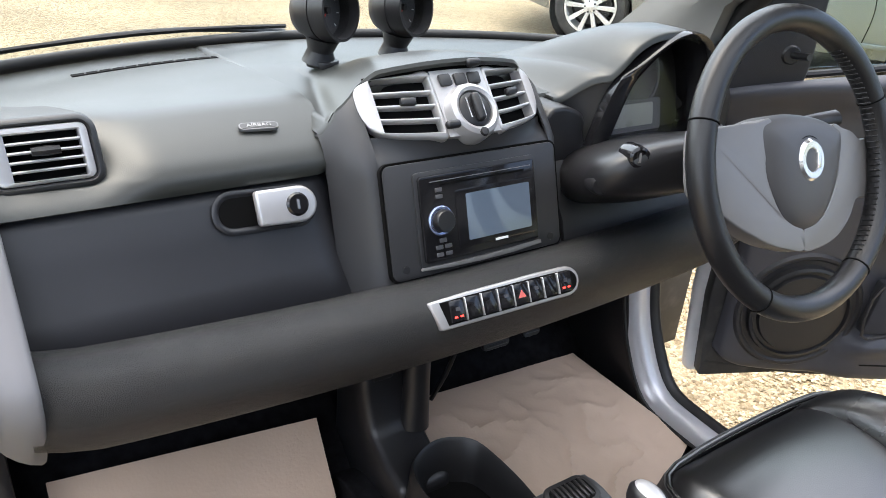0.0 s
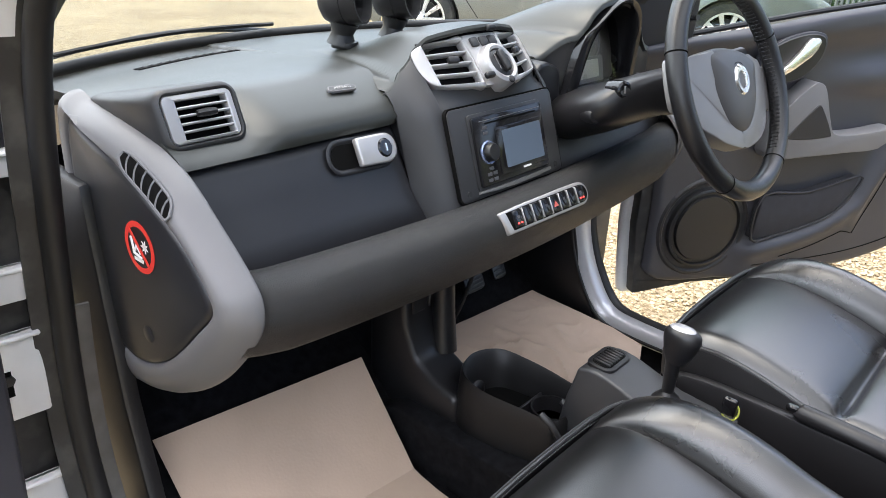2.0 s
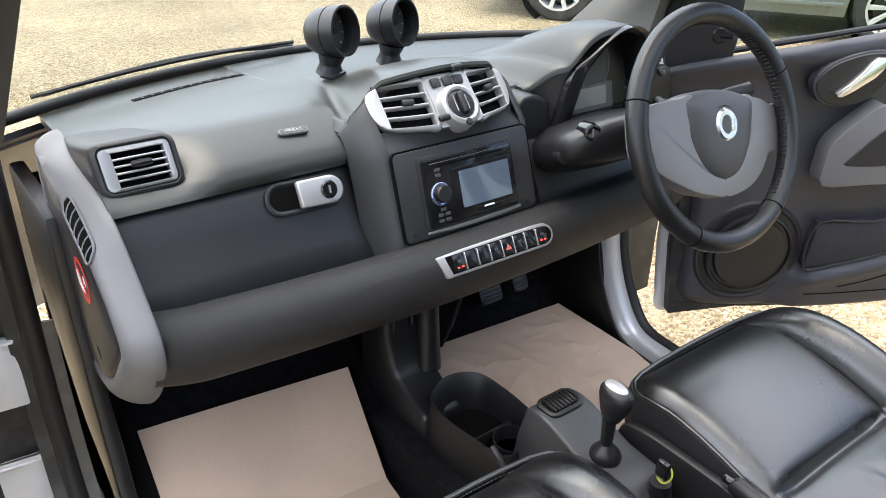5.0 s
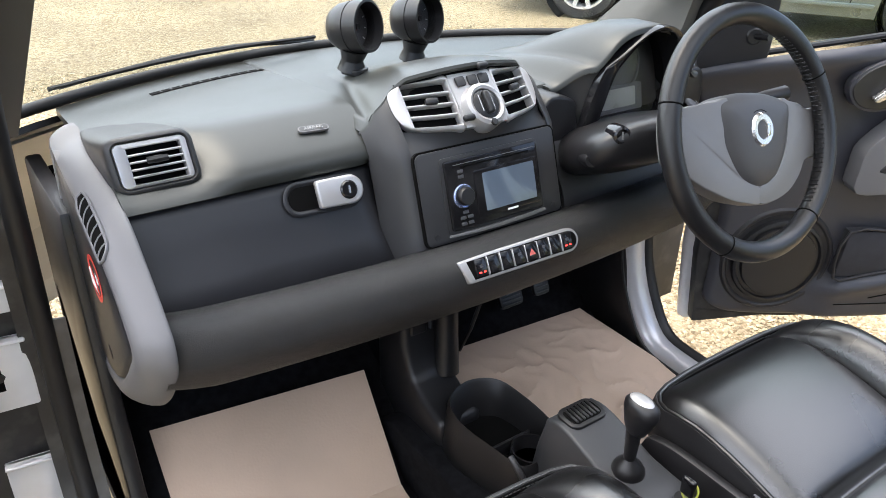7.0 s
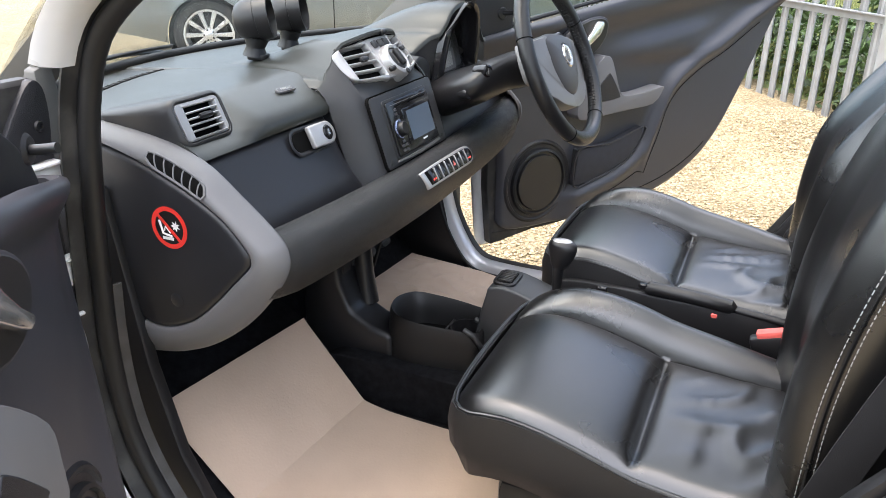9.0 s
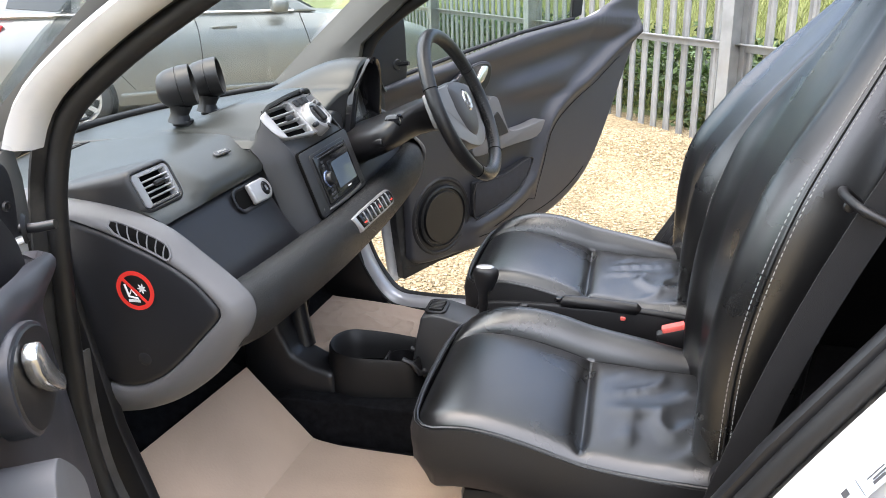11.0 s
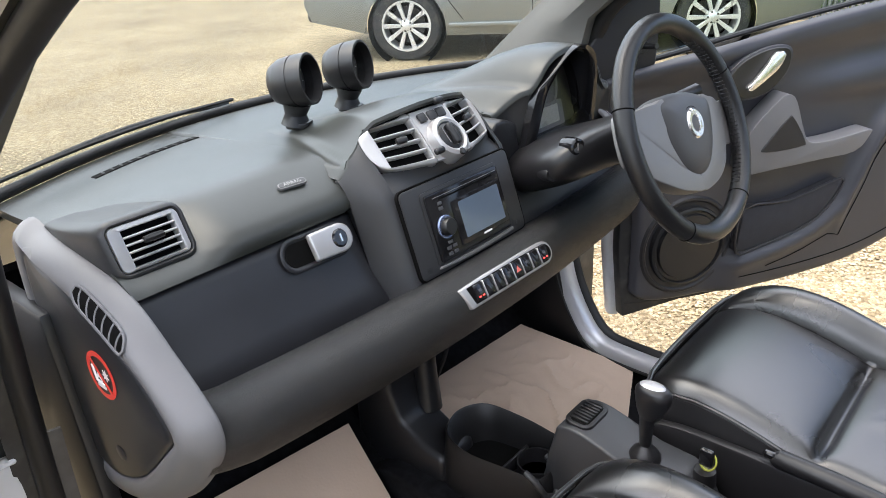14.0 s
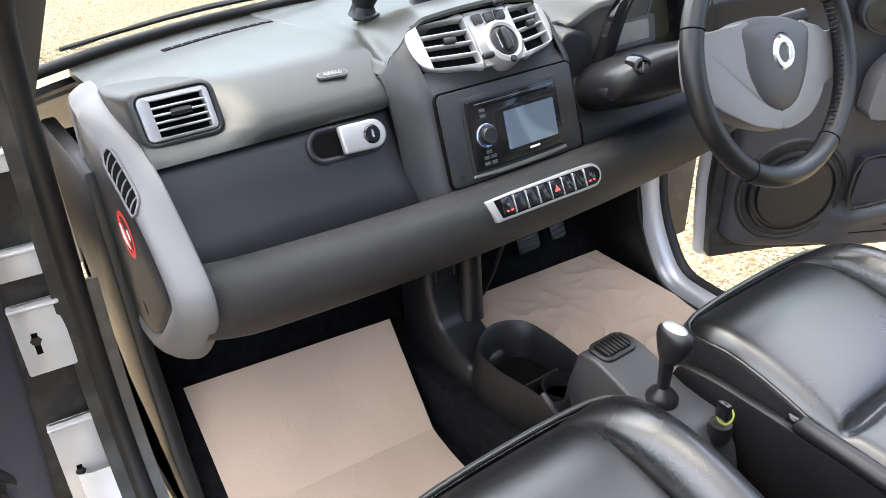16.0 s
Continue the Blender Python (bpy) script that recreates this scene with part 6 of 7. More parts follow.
# ---- doors ----
def door(sg):
    """An open door; u runs from the hinge to the rear edge, v up, w towards the cabin."""
    if sg > 0:
        p0, d = Vector((0.763, 0.06, 0)), Vector((0.848, -0.53, 0)).normalized()
    else:
        p0, d = Vector((-0.7895, 0.1024, 0)), Vector((-0.848, -0.53, 0)).normalized()
    nin = Vector((-sg * 0.53, -0.848, 0))
    put = lambda u, v, w: tuple(p0 + d * u + nin * w + Vector((0, 0, v)))
    th = thing("driver_door" if sg > 0 else "passenger_door", "open car door with dark grey panel and grey pull handle", "car door", group="open doors")
    outer = [(-0.055, 0.362), (-0.075, 0.55), (-0.075, 0.80), (-0.05, 1.0), (0.10, 1.035), (0.30, 1.07), (0.55, 1.105), (0.83, 1.131), (0.94, 1.148), (1.03, 1.180), (1.13, 1.205), (1.225, 1.208), (1.225, 1.12), (1.19, 1.0), (1.132, 0.89), (1.055, 0.757), (0.965, 0.612), (0.885, 0.522), (0.78, 0.458), (0.64, 0.410), (0.45, 0.385), (0.17, 0.374)]
    small = [(0.55 + (u - 0.55) * 0.985 - (0.02 if v > 1.1 and u > 0.9 else 0), 0.76 + (v - 0.76) * 0.98 - 0.05 * (v > 0.99)) if u > 0.1 else (u, v - 0.05 * (v > 0.99)) for u, v in outer]
    if sg > 0:
        small = [(u - 0.016 if u < 0 else u, v - 0.018 if v < 0.42 and u < 0.3 else v) for u, v in small]
    part("skin", prism(small, -0.085, -0.045, put, 0.018, 3), M_BODY, th, "pale silver outer skin")
    part("edge_shell", prism([(0.55 + (u - 0.55) * 0.975 - (0.02 if v > 1.1 and u > 0.9 else 0), 0.76 + (v - 0.76) * 0.97 - 0.04 * (v > 0.99)) if u > 0.1 else (u, v - 0.04 * (v > 0.99)) for u, v in outer], -0.046, -0.012, put, 0.006, 2), M_JAMB, th, "dark door edge")
    # sculpted panel: a raised border below and behind, a hollow with the armrest, a bulge under the window
    floor_at = lambda u: curve([(-0.045, 0.44), (-0.02, 0.415), (0.03, 0.398), (0.17, 0.392), (0.45, 0.400), (0.63, 0.424), (0.77, 0.472), (0.872, 0.536), (0.952, 0.624), (1.042, 0.768), (1.118, 0.90), (1.176, 1.01), (1.212, 1.12)], u)[0]
    roof_at = lambda u: curve([(-0.045, 0.985), (0.12, 1.03), (0.30, 1.064), (0.55, 1.098), (0.83, 1.124), (0.94, 1.141), (1.03, 1.172), (1.13, 1.196), (1.212, 1.198)], u)[0]
    step = lambda t: (lambda q: q * q * (3 - 2 * q))(min(1.0, max(0.0, t)))
    u_lo = -0.045
    # the card's hinge edge leans forward; the passenger one's also curls back
    edge_at = lambda v: curve([(0.38, -0.045), (0.70, -0.050), (0.84, -0.09), (0.95, -0.17), (1.1, -0.19)] if sg > 0 else [(0.38, -0.030), (0.5, -0.047), (0.7, -0.078), (0.9, -0.108), (1.1, -0.125)], v)[0]
    curl = lambda u, v: 0.0 if sg > 0 else curve([(0.38, -0.042), (0.5, -0.028), (0.7, -0.007), (0.9, 0.016), (1.1, 0.020)], v)[0] * step((0.03 - u) / 0.075)

    ridge = lambda u: curve([(-0.05, 0.50), (0.20, 0.505), (0.34, 0.525), (0.46, 0.565), (0.54, 0.63), (0.585, 0.72), (0.64, 0.815), (0.74, 0.885), (0.90, 0.955), (1.05, 1.03), (1.22, 1.10)], u)[0]

    def relief(u, v):
        lo, hi = floor_at(u), roof_at(u)
        slope = (ridge(u + 0.01) - ridge(u - 0.01)) / 0.02
        out = (ridge(u) - v) / math.sqrt(1 + slope * slope)
        w = 0.008 + 0.020 * step(out / 0.04) * step((u - 0.16) / 0.10)
        w += 0.017 * math.exp(-((out - 0.026) / 0.024) ** 2) * step((u - 0.18) / 0.10)
        belt = 1.012 + 0.118 * min(u, 0.9) + (0.0 if u < 0.9 else -0.10 * (u - 0.9))
        w += 0.030 * step((v - belt + 0.085) / 0.075) - 0.004 * math.exp(-((v - belt) / 0.004) ** 2) - 0.014 * step((v - belt) / 0.05)
        w += 0.018 * step((v - 0.86 + 0.0) / 0.05) * step((0.30 - abs(u - 0.62)) / 0.2) * step((belt - 0.10 - v) / 0.05)
        for near in (v - lo, hi - v, 1.212 - u, u - u_lo):
            k = 1 - min(1.0, max(0.0, near / 0.018))
            w -= 0.016 * (1 - math.sqrt(max(0.0, 1 - k * k)))
        return w - curl(u, v)
    us = [u_lo + (1.212 - u_lo) * (k / 150) for k in range(151)]
    lean = lambda u, v: u + (edge_at(v) - u_lo) * (1 - step((u - u_lo) / 0.25))
    ts = [0, 0.006, 0.015, 0.03] + [0.05 + 0.9 * k / 40 for k in range(41)] + [0.97, 0.985, 0.994, 1]
    high = lambda u, t: floor_at(u) + (roof_at(u) - floor_at(u)) * t
    rows = [[put(lean(u, high(u, t)), high(u, t), relief(u, high(u, t))) for t in ts] for u in us]
    if sg < 0:
        rows = [[put(lean(u_lo, high(u_lo, t)) + 0.004, high(u_lo, t), -0.085) for t in ts]] + rows
    part("door_card", sheet(loft(rows), 0.012, nin), M_DOORU, th, "dark sculpted door panel", angle=60)
    line = [(u, ridge(u) - 0.070 * math.sqrt(1 + ((ridge(u + 0.01) - ridge(u - 0.01)) / 0.02) ** 2)) for u in [0.34 + 0.74 * k / 40 for k in range(41)]]
    line = [(u, v) for u, v in line if v > floor_at(u) + 0.012]
    part("panel_seam", tube([put(u, v, relief(u, v) + 0.0004) for u, v in line], 0.0014, 6), M_DARK, th)
    hem = [(u, floor_at(u) + 0.042) for u in [0.26 + 0.60 * k / 30 for k in range(31)]]
    part("hem_seam", tube([put(u, v, relief(u, v) + 0.0004) for u, v in hem], 0.0014, 6), M_DARK, th)
    # pull handle frame with its triangular opening
    tri = smooth_outline([(0.212, 0.735), (0.205, 0.790), (0.215, 0.840), (0.285, 0.908), (0.312, 0.916), (0.335, 0.895), (0.372, 0.812), (0.400, 0.788), (0.480, 0.789), (0.566, 0.800), (0.574, 0.788), (0.535, 0.748), (0.430, 0.741), (0.300, 0.735)], 3)
    hole = smooth_outline([(0.252, 0.784), (0.258, 0.800), (0.312, 0.858), (0.332, 0.858), (0.376, 0.794), (0.368, 0.784), (0.310, 0.780)], 3)
    part("pull_frame", prism(tri, 0.012, 0.062, put, 0.006, 3), M_GREY, th, "light grey pull handle frame")
    part("frame_opening", prism(hole, 0.050, 0.0640, put, 0.002, 1), M_DOORP, th, "dark cloth in the handle opening")
    cup = smooth_outline([(0.150, 0.965), (0.180, 1.000), (0.24, 1.022), (0.29, 1.024), (0.312, 1.008), (0.305, 0.965), (0.262, 0.925), (0.205, 0.915), (0.165, 0.930)], 4)
    part("handle_cup_edge", prism([(0.24 + (u - 0.24) * 1.07, 0.965 + (v - 0.965) * 1.08) for u, v in cup], 0.02, 0.0450, put, 0.003, 2), M_DOORU, th)
    part("handle_cup", prism(cup, 0.034, 0.0470, put, 0.002, 1), M_BLACK, th, "black handle recess")
    hl = [(0.190, 0.944), (0.194, 0.936), (0.204, 0.935), (0.225, 0.947), (0.266, 0.976), (0.279, 0.992), (0.286, 1.010), (0.279, 1.018), (0.262, 1.018), (0.250, 1.008), (0.240, 0.992), (0.215, 0.964)]
    part("release_handle", prism(hl, 0.048, 0.062, put, 0.003, 2), M_CHROME, th, "bright metal release handle")
    sm = frame_m(put(0.104, 0.546, 0.008), d if sg > 0 else -d, (0, 0, 1))
    spk = part("speaker_grille", lathe([(0.0, 0.016), (0.06, 0.017), (0.085, 0.016), (0.088, 0.008), (0.095, 0.008), (0.098, 0.014), (0.104, 0.012), (0.107, 0.0)], 48), M_BLACK, th, "round black speaker grille", m=sm)
    part("speaker_bezel", lathe([(0.117, 0.002), (0.121, 0.0055), (0.127, 0.0055), (0.132, 0.0)], 48), M_DOORP, th, m=sm)
    pocket = [(0.236, 0.512), (0.246, 0.630), (0.38, 0.632), (0.532, 0.668), (0.530, 0.628), (0.478, 0.568), (0.40, 0.538), (0.30, 0.516)]
    part("door_pocket", prism(pocket, 0.004, 0.034, put, 0.006, 2), M_CLOTH, th, "dark cloth door pocket")
    part("pocket_rim", tube([put(u, v, 0.034) for u, v in smooth_outline(pocket, 3)], 0.0035, 8, closed=True), M_DOORP, th)
    part("door_seal", tube([put(u, v, -0.02) for u, v in smooth_outline([(-0.05, 0.40), (0.17, 0.385), (0.45, 0.398), (0.62, 0.413), (0.75, 0.45), (0.83, 0.52), (0.91, 0.635), (1.01, 0.775), (1.09, 0.895), (1.165, 1.0)], 4, False)], 0.009, 8), M_SEAL, th)
    part("latch", box((0.03, 0.02, 0.04), (0, 0, 0), 0.004, 1, m=frame_m(put(1.088, 0.893, -0.02), d, (0, 0, 1))), M_CHROME, th, "metal latch")
    # window pane, mirror sail and mirror
    pane = [(-0.04 if sg > 0 else 0.02, 1.02), (0.30, 1.06), (0.55, 1.095), (0.86, 1.125), (0.90, 1.22), (0.88, 1.42), (0.70, 1.44), (0.45, 1.42), (0.25, 1.33), (0.10 - 0.10 * (sg > 0), 1.18)]
    part("window", prism(pane, -0.040, -0.036, put), M_WINDOW, th, "clear door window").visible_shadow = False
    part("window_strip", tube([put(u, v - 0.004, -0.034) for u, v in ((-0.03 if sg > 0 else 0.10, 1.012 if sg > 0 else 1.032), (0.30, 1.064), (0.55, 1.098), (0.86, 1.126))], 0.007, 8), M_SEAL, th, "black window weatherstrip")
    part("window_guide", prism([(0.845, 1.12), (0.905, 1.13), (0.93, 1.30), (0.895, 1.42), (0.865, 1.42)], -0.045, -0.030, put, 0.003, 1), M_SEAL, th, "black rear window edge")
    sail = smooth_outline([(-0.215, 0.960), (-0.12, 0.972), (-0.045, 0.985), (-0.028, 1.010), (-0.024, 1.08), (-0.026, 1.165), (-0.036, 1.190), (-0.070, 1.185), (-0.120, 1.150), (-0.18, 1.08), (-0.215, 1.02)], 4)
    if sg < 0:
        sail = smooth_outline([(-0.06, 0.93), (0.06, 0.955), (0.105, 0.98), (0.10, 1.03), (0.08, 1.07), (0.045, 1.09), (-0.02, 1.05), (-0.06, 1.0)], 4)
    ku = -0.085 if sg > 0 else 0.0
    part("mirror_sail", prism(sail, -0.03 if sg > 0 else -0.05, 0.020 if sg > 0 else -0.005, put, 0.010, 3), M_DOORP, th, "dark mirror mounting cover")
    lv = part("mirror_lever", tube([put(ku + 0.02, 1.055, 0.016), put(ku + 0.03, 1.057, 0.035), put(ku + 0.035, 1.060, 0.055)], 0.006, 10), M_BLACK, th, "black mirror adjuster")
    part("lever_ring", lathe([(0.008, 0.004), (0.014, 0.004), (0.018, 0.0)], 20, frame_m(put(ku + 0.02, 1.055, 0.019), d if sg > 0 else -d, (0, 0, 1))), M_BLACK, th)
    return th


M_DOORU = material("door_upper_plastic", (0.033, 0.034, 0.041), 0.42, vary=0.1, scale=5, bump=0.2, grain=900)
door(1)
door(-1)


def hinge_plate(u, v, w, h, label):
    d = Vector((-1.0, 0.10, 0)).normalized()
    at = Vector((-0.647, 0.234, 0)) + d * (u + w / 2) + Vector((0, 0, v))
    t = thing("hinge_bracket", label, "bracket", group="door hinge brackets", m=frame_m(at, -d, (0, 0, 1)))
    part("plate", box((w, h, 0.012), (0, 0, 0), 0.004, 2), M_BODY, t, "pale silver plate")
    part("lip", box((w, 0.006, 0.02), (0, h / 2 - 0.003, 0.004), 0.002, 1), M_BODY, t)
    if h > 0.1:
        part("bolt", lathe([(0.0, 0.010), (0.007, 0.010), (0.008, 0.006)], 6, Matrix.Translation((-0.01, 0.0, 0))), M_JAMB, t)
        part("slot", box((0.008, 0.035, 0.002), (-0.01, -0.005, 0.0065)), M_DARK, t)
    return t


hinge_plate(-0.010, 0.967, 0.075, 0.032, "small pale silver hinge bracket on the door jamb")
hinge_plate(-0.008, 0.822, 0.080, 0.046, "pale silver hinge bracket on the dark jamb")
hinge_plate(0.0, 0.700, 0.066, 0.118, "large pale silver hinge bracket with a slotted bolt hole")
hinge_plate(0.002, 0.445, 0.068, 0.20, "tall pale silver bracket low on the jamb")


def body_label(at, size, paper, ink, bars, label):
    """A printed sticker on the slanting body panel behind the passenger door."""
    n = Vector((-0.29, 0.81, 0.51)).normalized()
    along = Vector((0.0, -0.53, 0.85))
    m = frame_m(Vector(at) + n * 0.0015, along.cross(n), along)
    t = thing("body_sticker", label, "sticker", group="door jamb stickers", m=m)
    part("sheet", box((size[0], size[1], 0.0008)), paper, t)
    for x, y, w, h in bars:
        part("print_bar", box((w * size[0], h * size[1], 0.0004), (x * size[0], y * size[1], 0.0006)), ink, t)
    return t


M_LABEL = material("pale_blue_label", (0.50, 0.57, 0.66), 0.35, vary=0.05, scale=20)
body_label((-0.694, -0.862, 0.757), (0.040, 0.105), M_LABEL, M_KEY, [(0.32, 0.30, 0.10, 0.18), (0.22, 0.34, 0.06, 0.22), (0.10, 0.30, 0.04, 0.26), (0.34, -0.25, 0.05, 0.24), (0.22, -0.22, 0.05, 0.10), (0.22, -0.36, 0.05, 0.08), (0.05, -0.36, 0.06, 0.06), (-0.08, -0.34, 0.06, 0.10), (-0.02, -0.12, 0.22, 0.09), (-0.36, -0.1, 0.10, 0.58), (0.0, 0.06, 0.9, 0.008)], "pale blue printed label on the body panel")
body_label((-0.690, -0.818, 0.690), (0.036, 0.052), M_GLOSS, M_WHITE, [(0.25, 0.0, 0.16, 0.80), (-0.08, -0.05, 0.20, 0.60), (-0.36, -0.1, 0.08, 0.5)], "small black printed label on the body panel")


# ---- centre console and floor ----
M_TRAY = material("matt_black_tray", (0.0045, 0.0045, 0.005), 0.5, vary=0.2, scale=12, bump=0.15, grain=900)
M_HOUSING = material("grey_console_plastic", (0.030, 0.032, 0.035), 0.44, vary=0.1, scale=9, bump=0.15, grain=1200)


def console():
    c = thing("centre_console", "black plastic centre console with cup holders", "console")
    part("tunnel", prism(smooth_outline([(0.20, 0.28), (0.17, 0.40), (0.06, 0.415), (-0.14, 0.41), (-0.20, 0.41), (-0.62, 0.40), (-0.62, 0.28)], 3), -0.110, 0.105, lambda u, v, w: (w, u, v), 0.02, 3), M_CARPET, c)
    part("support_post", prism([(0.25, 0.30), (0.25, 0.80), (0.165, 0.80), (0.160, 0.66), (0.152, 0.56), (0.128, 0.500), (0.08, 0.475), (0.03, 0.462), (0.02, 0.30)], -0.072, 0.022, lambda u, v, w: (w, u, v), 0.014, 3), M_BLACK, c, "black support post under the radio")
    for z in (0.60, 0.655, 0.71):
        part("post_rib", box((0.036, 0.006, 0.040), (-0.040, 0.155 + 0.06 * (z - 0.655), z), 0.003, 1, m=None), M_BLACK, c)
        part("post_clip", box((0.006, 0.010, 0.030), (-0.016, 0.153 + 0.06 * (z - 0.655), z), 0.002, 1), M_STACK, c)
    part("post_tube", tube([(0.016, 0.152, 0.80), (0.018, 0.148, 0.66), (0.016, 0.140, 0.56), (0.008, 0.128, 0.49)], lambda t: 0.021 + 0.010 * max(0, t - 0.6), 16), M_BLACK, c)
    sm = frame_m((0.004, 0.118, 0.495), (1, -0.3, 0), (0, 0.5, 1))
    part("screw_cap", lathe([(0.0, 0.003), (0.005, 0.003), (0.0055, 0.001), (0.009, 0.002), (0.011, -0.004)], 20), M_CHROME, c, "dark metal screw", m=sm)
    # cup holder tray
    egg = smooth_outline([(-0.070, -0.020), (-0.054, 0.032), (0.0, 0.056), (0.052, 0.034), (0.068, -0.02), (0.072, -0.09), (0.062, -0.150), (0.0, -0.156), (-0.040, -0.150), (-0.056, -0.095)], 5)
    ring = lambda k, z, dz=0.0: [(x * k, -0.05 + (y + 0.05) * k, z + dz * (y + 0.05)) for x, y in egg]
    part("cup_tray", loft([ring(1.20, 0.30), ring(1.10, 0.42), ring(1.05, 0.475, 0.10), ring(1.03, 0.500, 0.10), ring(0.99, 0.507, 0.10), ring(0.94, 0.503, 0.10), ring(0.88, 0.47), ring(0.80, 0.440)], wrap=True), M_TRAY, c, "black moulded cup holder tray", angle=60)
    # floor in near-black, which puts the shade of the cup wells into its colour
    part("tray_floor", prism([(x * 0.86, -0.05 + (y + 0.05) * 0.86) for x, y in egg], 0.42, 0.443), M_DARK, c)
    part("cup_ring", lathe([(0.030, 0.446), (0.033, 0.474), (0.036, 0.474), (0.036, 0.446)], 28, Matrix.Translation((0.020, -0.108, 0))), M_BLACK, c, "inner cup ring")
    part("divider", box((0.10, 0.006, 0.030), (0.0, -0.068, 0.456), 0.003, 2), M_BLACK, c)
    notch = [(-0.046, -0.128, 0.503), (-0.047, -0.150, 0.494), (-0.040, -0.164, 0.468), (-0.018, -0.170, 0.458), (0.004, -0.165, 0.468), (0.012, -0.152, 0.492), (0.014, -0.130, 0.500)]
    part("notch_lip", tube(notch, 0.006, 10), M_STACK, c, "rounded lip of the tray notch")
    # raised tray with the ash vent and the lever
    bl = smooth_outline([(-0.158, 0.44), (-0.160, 0.575), (-0.175, 0.596), (-0.215, 0.597), (-0.30, 0.572), (-0.38, 0.555), (-0.40, 0.44)], 3)
    part("lever_housing", prism(bl, -0.012, 0.085, lambda u, v, w: (w, u, v), 0.012, 3), M_HOUSING, c, "dark grey gear lever housing")
    vm = frame_m((0.036, -0.192, 0.599), (1, 0, 0), (0, 1, 0.04))
    vt = part("vent_bezel", prism(rounded(0.074, 0.048, 0.016, 5), -0.004, 0.004, width=0.002), M_BLACK, c, "black ribbed insert", m=vm)
    for k in range(7):
        part("rib", box((0.0040, 0.030, 0.004), (-0.0225 + 0.0075 * k, 0, 0.006), 0.001, 1), M_BLACK, vt)
    part("bezel_well", prism(rounded(0.060, 0.034, 0.010, 5), 0.003, 0.0046), M_DARK, vt)
    return c


console()


def gear_lever():
    g = thing("gear_lever", "black gear lever with a pale topped knob", "gear lever")
    part("boot", lathe([(0.026, 0.566), (0.025, 0.576), (0.020, 0.584), (0.014, 0.590), (0.0095, 0.596)], 28, Matrix.Translation((0.030, -0.298, 0))), M_BLACK, g)
    part("shaft", tube([(0.030, -0.298, 0.585), (0.029, -0.298, 0.625), (0.027, -0.299, 0.665)], lambda t: 0.0085 + 0.004 * t, 16), M_BLACK, g)
    knob = loft([[(0.026 + r * math.cos(a), -0.302 + dy + 1.55 * r * math.sin(a), z) for a in [2 * math.pi * q / 28 for q in range(28)]] for r, dy, z in ((0.010, 0.0, 0.650), (0.0135, -0.001, 0.662), (0.0165, -0.003, 0.676), (0.0185, -0.004, 0.690), (0.0180, -0.004, 0.700), (0.0140, -0.003, 0.7065), (0.006, -0.002, 0.709))], wrap=True, cap=True)
    part("knob", knob, M_BLACK, g, "black egg-shaped knob", angle=70)
    cap = loft([[(0.026 + r * math.cos(a), -0.304 + 1.7 * r * math.sin(a), z) for a in [2 * math.pi * q / 24 for q in range(24)]] for r, z in ((0.0120, 0.7065), (0.0105, 0.7090), (0.006, 0.7105), (0.001, 0.711))], wrap=True, cap=True)
    part("knob_cap", cap, M_SILVER, g, "satin silver knob cap", angle=70)
    return g


gear_lever()


def keys():
    k = thing("car_key", "small black car key with a yellow-green ring in the console lock", "key")
    part("key_head", box((0.010, 0.022, 0.030), (0.055, -0.384, 0.597), 0.004, 3), M_GLOSS, k)
    part("key_blade", box((0.003, 0.008, 0.06), (0.055, -0.384, 0.565)), M_CHROME, k)
    ring = [(0.058 + 0.006 * math.sin(a), -0.386 + 0.012 * math.cos(a), 0.588 + 0.012 * math.sin(a)) for a in [2 * math.pi * q / 20 for q in range(20)]]
    part("key_ring", tube(ring, 0.0016, 8, closed=True), M_TAG, k, "yellow-green ring")
    part("lock_plate", lathe([(0.0, 0.575), (0.016, 0.574), (0.018, 0.55)], 20, Matrix.Translation((0.055, -0.384, 0))), M_BLACK, k)
    return k


M_TAG = material("yellow_green_tag", (0.36, 0.38, 0.06), 0.4, vary=0.05, scale=20)
keys()


def handbrake():
    h = thing("seat_side_tray", "black side trim and handbrake beside the driver seat", "console")
    part("side_panel", prism(smooth_outline([(-0.255, 0.42), (-0.262, 0.560), (-0.30, 0.590), (-0.40, 0.594), (-0.50, 0.590), (-0.78, 0.572), (-0.78, 0.42)], 4), 0.098, 0.116, lambda u, v, w: (w, u, v), 0.006, 2), M_BLACK, h, "black plastic side panel")
    part("grip", tube([(0.108, -0.462, 0.598), (0.108, -0.470, 0.602), (0.107, -0.55, 0.600), (0.106, -0.628, 0.594), (0.106, -0.634, 0.590)], lambda t: 0.0145 - (0.005 if t < 0.01 or t > 0.99 else 0), 14), M_BLACK, h, "black handbrake grip")
    part("lever", tube([(0.106, -0.63, 0.590), (0.105, -0.70, 0.584), (0.104, -0.78, 0.574)], 0.0085, 10), M_BLACK, h)
    part("clip", box((0.010, 0.020, 0.012), (0.104, -0.458, 0.606), 0.003, 1), M_GLOSS, h)
    part("brake_button", box((0.004, 0.012, 0.010), (0.0925, -0.60, 0.575), 0.002, 1), M_PINK, h, "small red release mark")
    return h


handbrake()


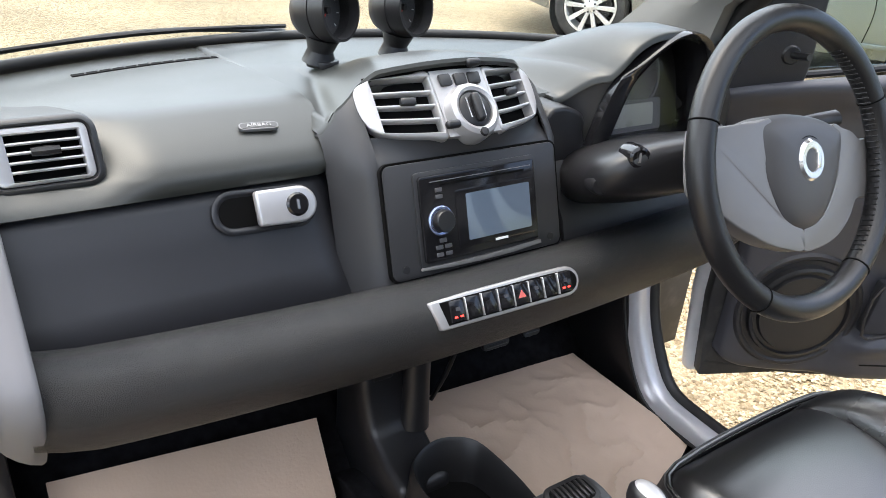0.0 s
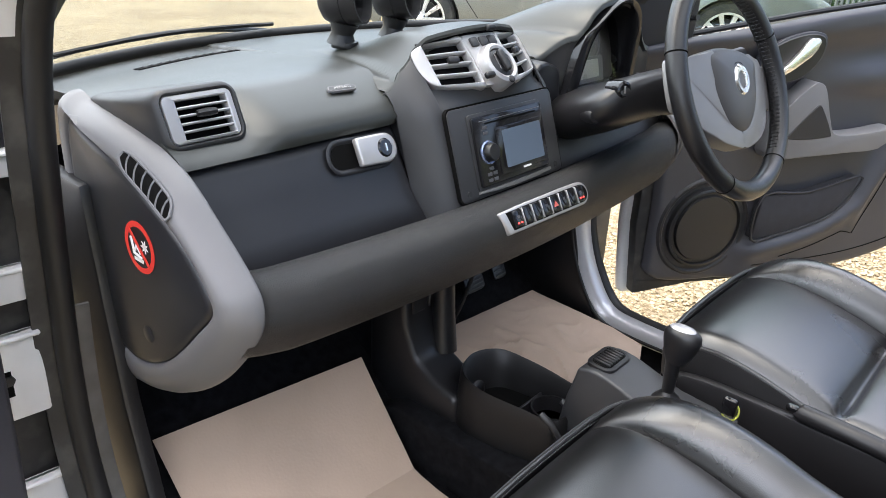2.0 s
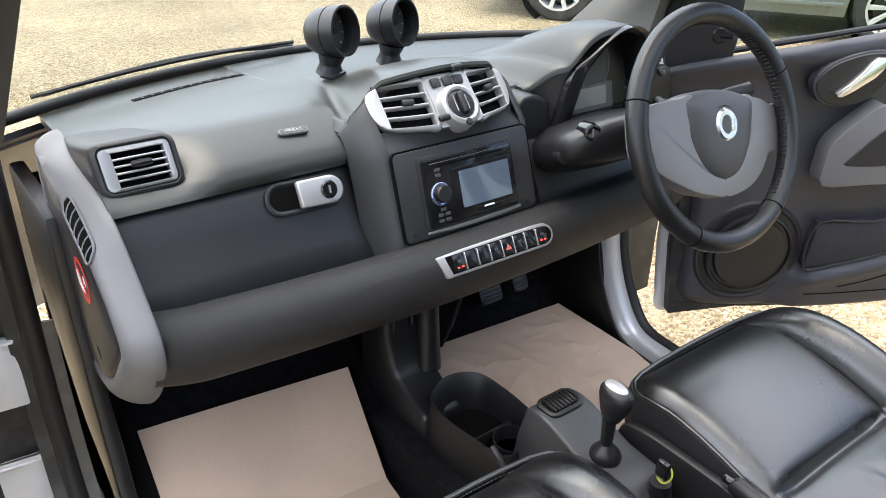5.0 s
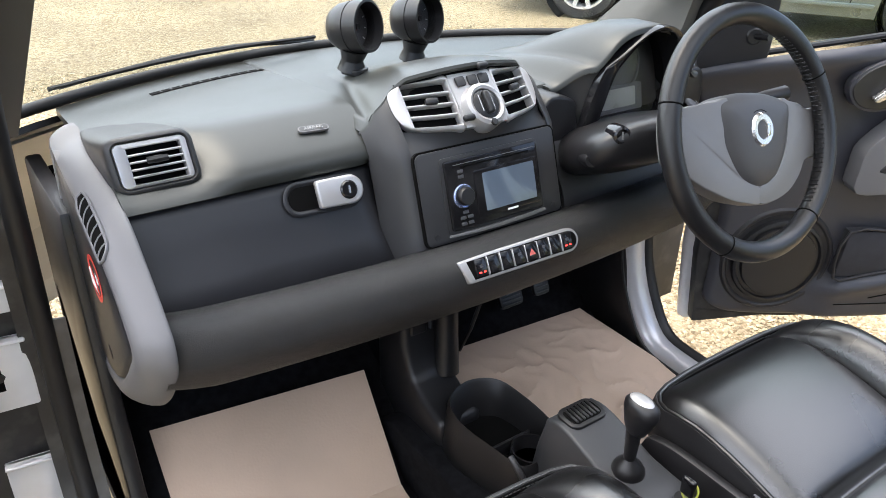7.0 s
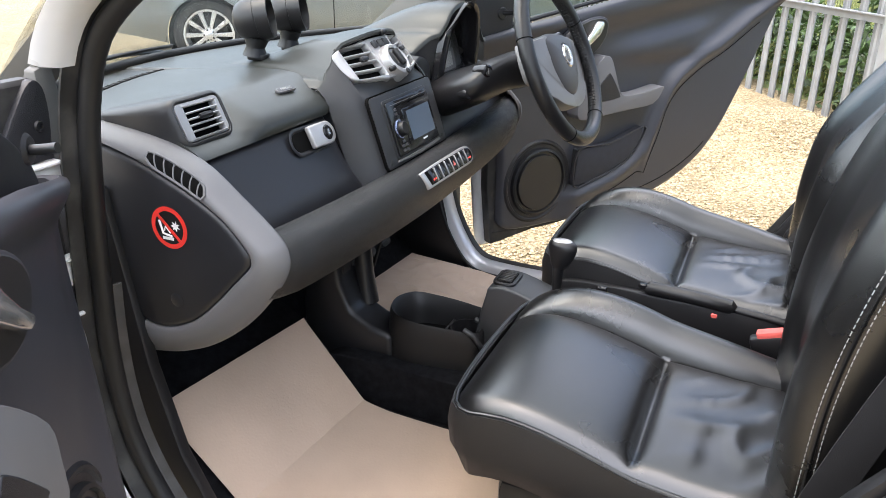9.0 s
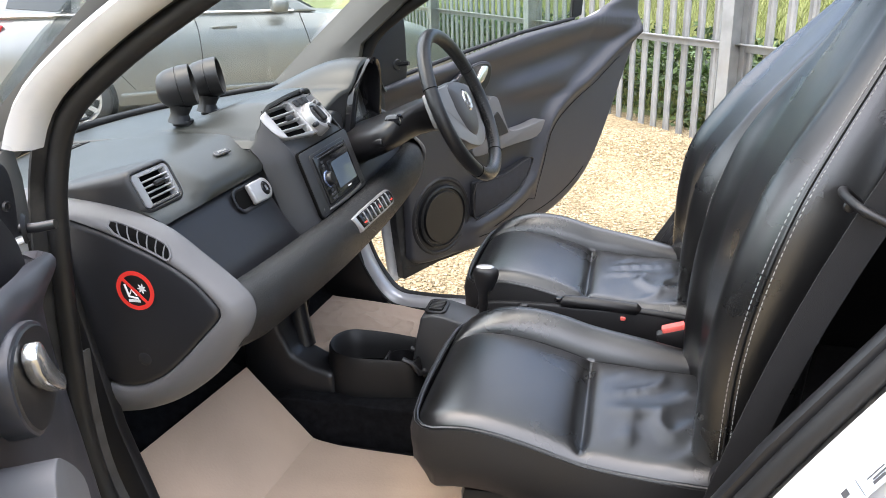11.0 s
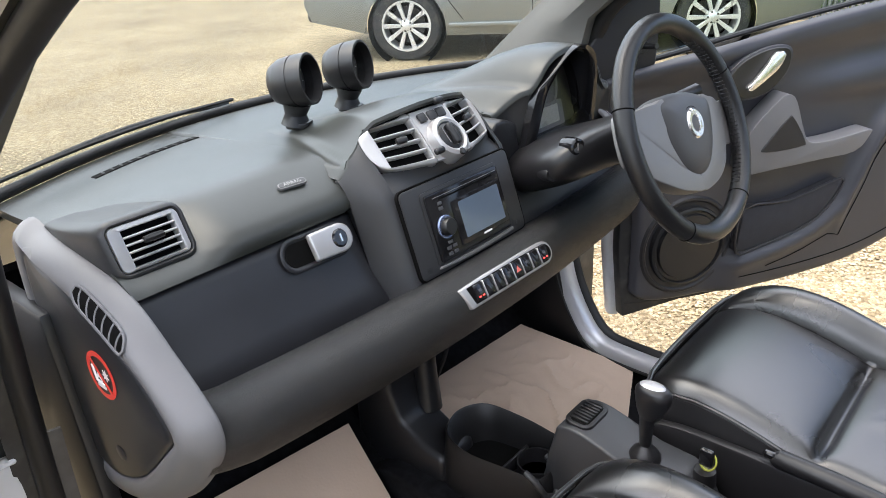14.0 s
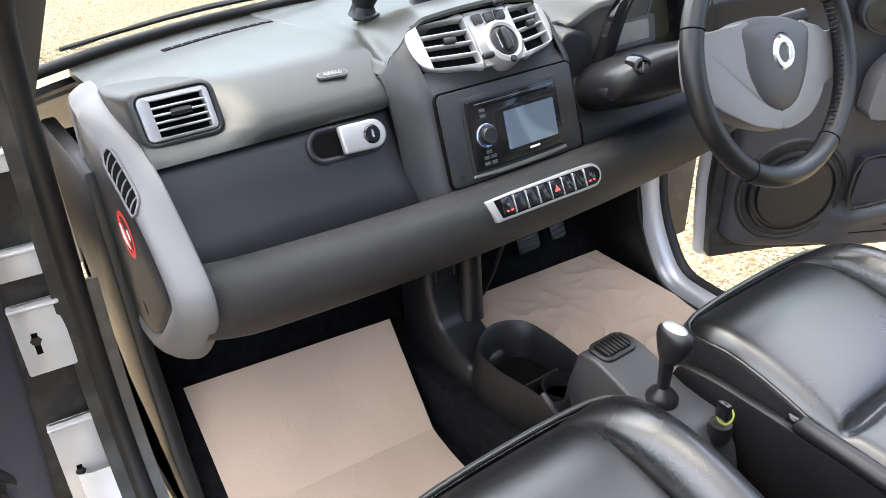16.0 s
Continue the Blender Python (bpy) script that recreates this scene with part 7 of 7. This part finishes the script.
def paper_sheet(name, label, corner_fn, nu, nv, crumple):
    rows = []
    for j in range(nv + 1):
        row = []
        for i in range(nu + 1):
            u, v = i / nu, j / nv
            p = Vector(corner_fn(u, v))
            k = crumple * (0.5 * noise.noise((u * 4, v * 4, 1.3)) + 1.2 * (1 - min(1, 2.2 * abs(noise.noise((u * 5 + 5, v * 5, 4.7))))) ** 3 + 0.5 * (1 - min(1, 2.5 * abs(noise.noise((u * 9, v * 10, 8.1))))) ** 2 - 0.3)
            k *= 0.12 + 0.88 * min(1.0, 4.5 * min(u, 1 - u, v, 1 - v))
            row.append(p + Vector((0, -0.35 * k, k)))
        rows.append(row)
    me = finish(thicken(loft(rows), 0.0006), 25)
    me.materials.append(M_PAPER)
    return tagged(new(name, me), label, "paper mat")


def paper_left(u, v):
    y, z = hermite([(0.0, 0.217, 0.484), (0.42, 0.065, 0.325), (0.47, 0.045, 0.322), (0.52, 0.01, 0.318), (1.0, -0.40, 0.314)], v) if v > 0.42 else (0.217 - 0.152 * v / 0.42, 0.486 - 0.161 * v / 0.42)
    y += 0.050 * (1 - u) * (1 - v)
    x0, x1 = -0.506 - 0.01 * v, -0.120 - 0.03 * v
    return (x0 + (x1 - x0) * u, y, z + 0.004)


def paper_right(u, v):
    a, b, c, d = Vector((0.02, 0.215, 0.455)), Vector((0.497, 0.258, 0.388)), Vector((0.56, -0.02, 0.335)), Vector((0.11, -0.22, 0.325))
    p = a.lerp(b, u).lerp(d.lerp(c, u), v)
    return (p.x, p.y, p.z + 0.006)


paper_sheet("paper_floor_mat", "clean brown kraft paper mat in the passenger footwell", paper_left, 16, 24, 0.003)
paper_sheet("paper_floor_mat", "crumpled brown kraft paper mat in the driver footwell", paper_right, 64, 64, 0.0058)


def pedal(x, z, w, h, label):
    m = frame_m((x, 0.30, z), (1, 0, 0), (0, 0.45, 0.9))
    p = thing("pedal", label, "pedal", group="foot pedals", m=m)
    pad = part("pad", prism(rounded(w, h, 0.010, 4), -0.008, 0.004, width=0.002), M_BLACK, p, "black rubber pad")
    for k in range(5):
        part("tread", box((w * 0.8, 0.004, 0.003), (0, -h * 0.36 + h * 0.72 * k / 4, 0.005), 0.001, 1), M_STACK, pad)
    part("arm", tube([(0, 0.01, -0.008), (0.0, 0.08, -0.05), (0.0, 0.2, -0.08)], 0.009, 8), M_JAMB, p)
    return p


pedal(0.308, 0.470, 0.065, 0.050, "black rubber brake pedal under the dash")
pedal(0.395, 0.482, 0.045, 0.065, "black rubber accelerator pedal under the dash")


def under_dash_wiring():
    w = thing("under_dash_bracket", "dark bracket and cable hanging under the dash", "bracket")
    part("bracket", box((0.09, 0.05, 0.05), (0.10, 0.10, 0.70), 0.008, 2), M_BLACK, w)
    part("cable", tube([(0.075, 0.12, 0.70), (0.085, 0.13, 0.62), (0.080, 0.15, 0.55), (0.07, 0.17, 0.49)], 0.004, 8), M_SEAL, w)
    part("clip", lathe([(0, 0.01), (0.010, 0.010), (0.012, 0)], 14, frame_m((0.07, 0.075, 0.705), (1, 0, 0), (0, 0, 1))), M_GREY, w)
    return w


under_dash_wiring()
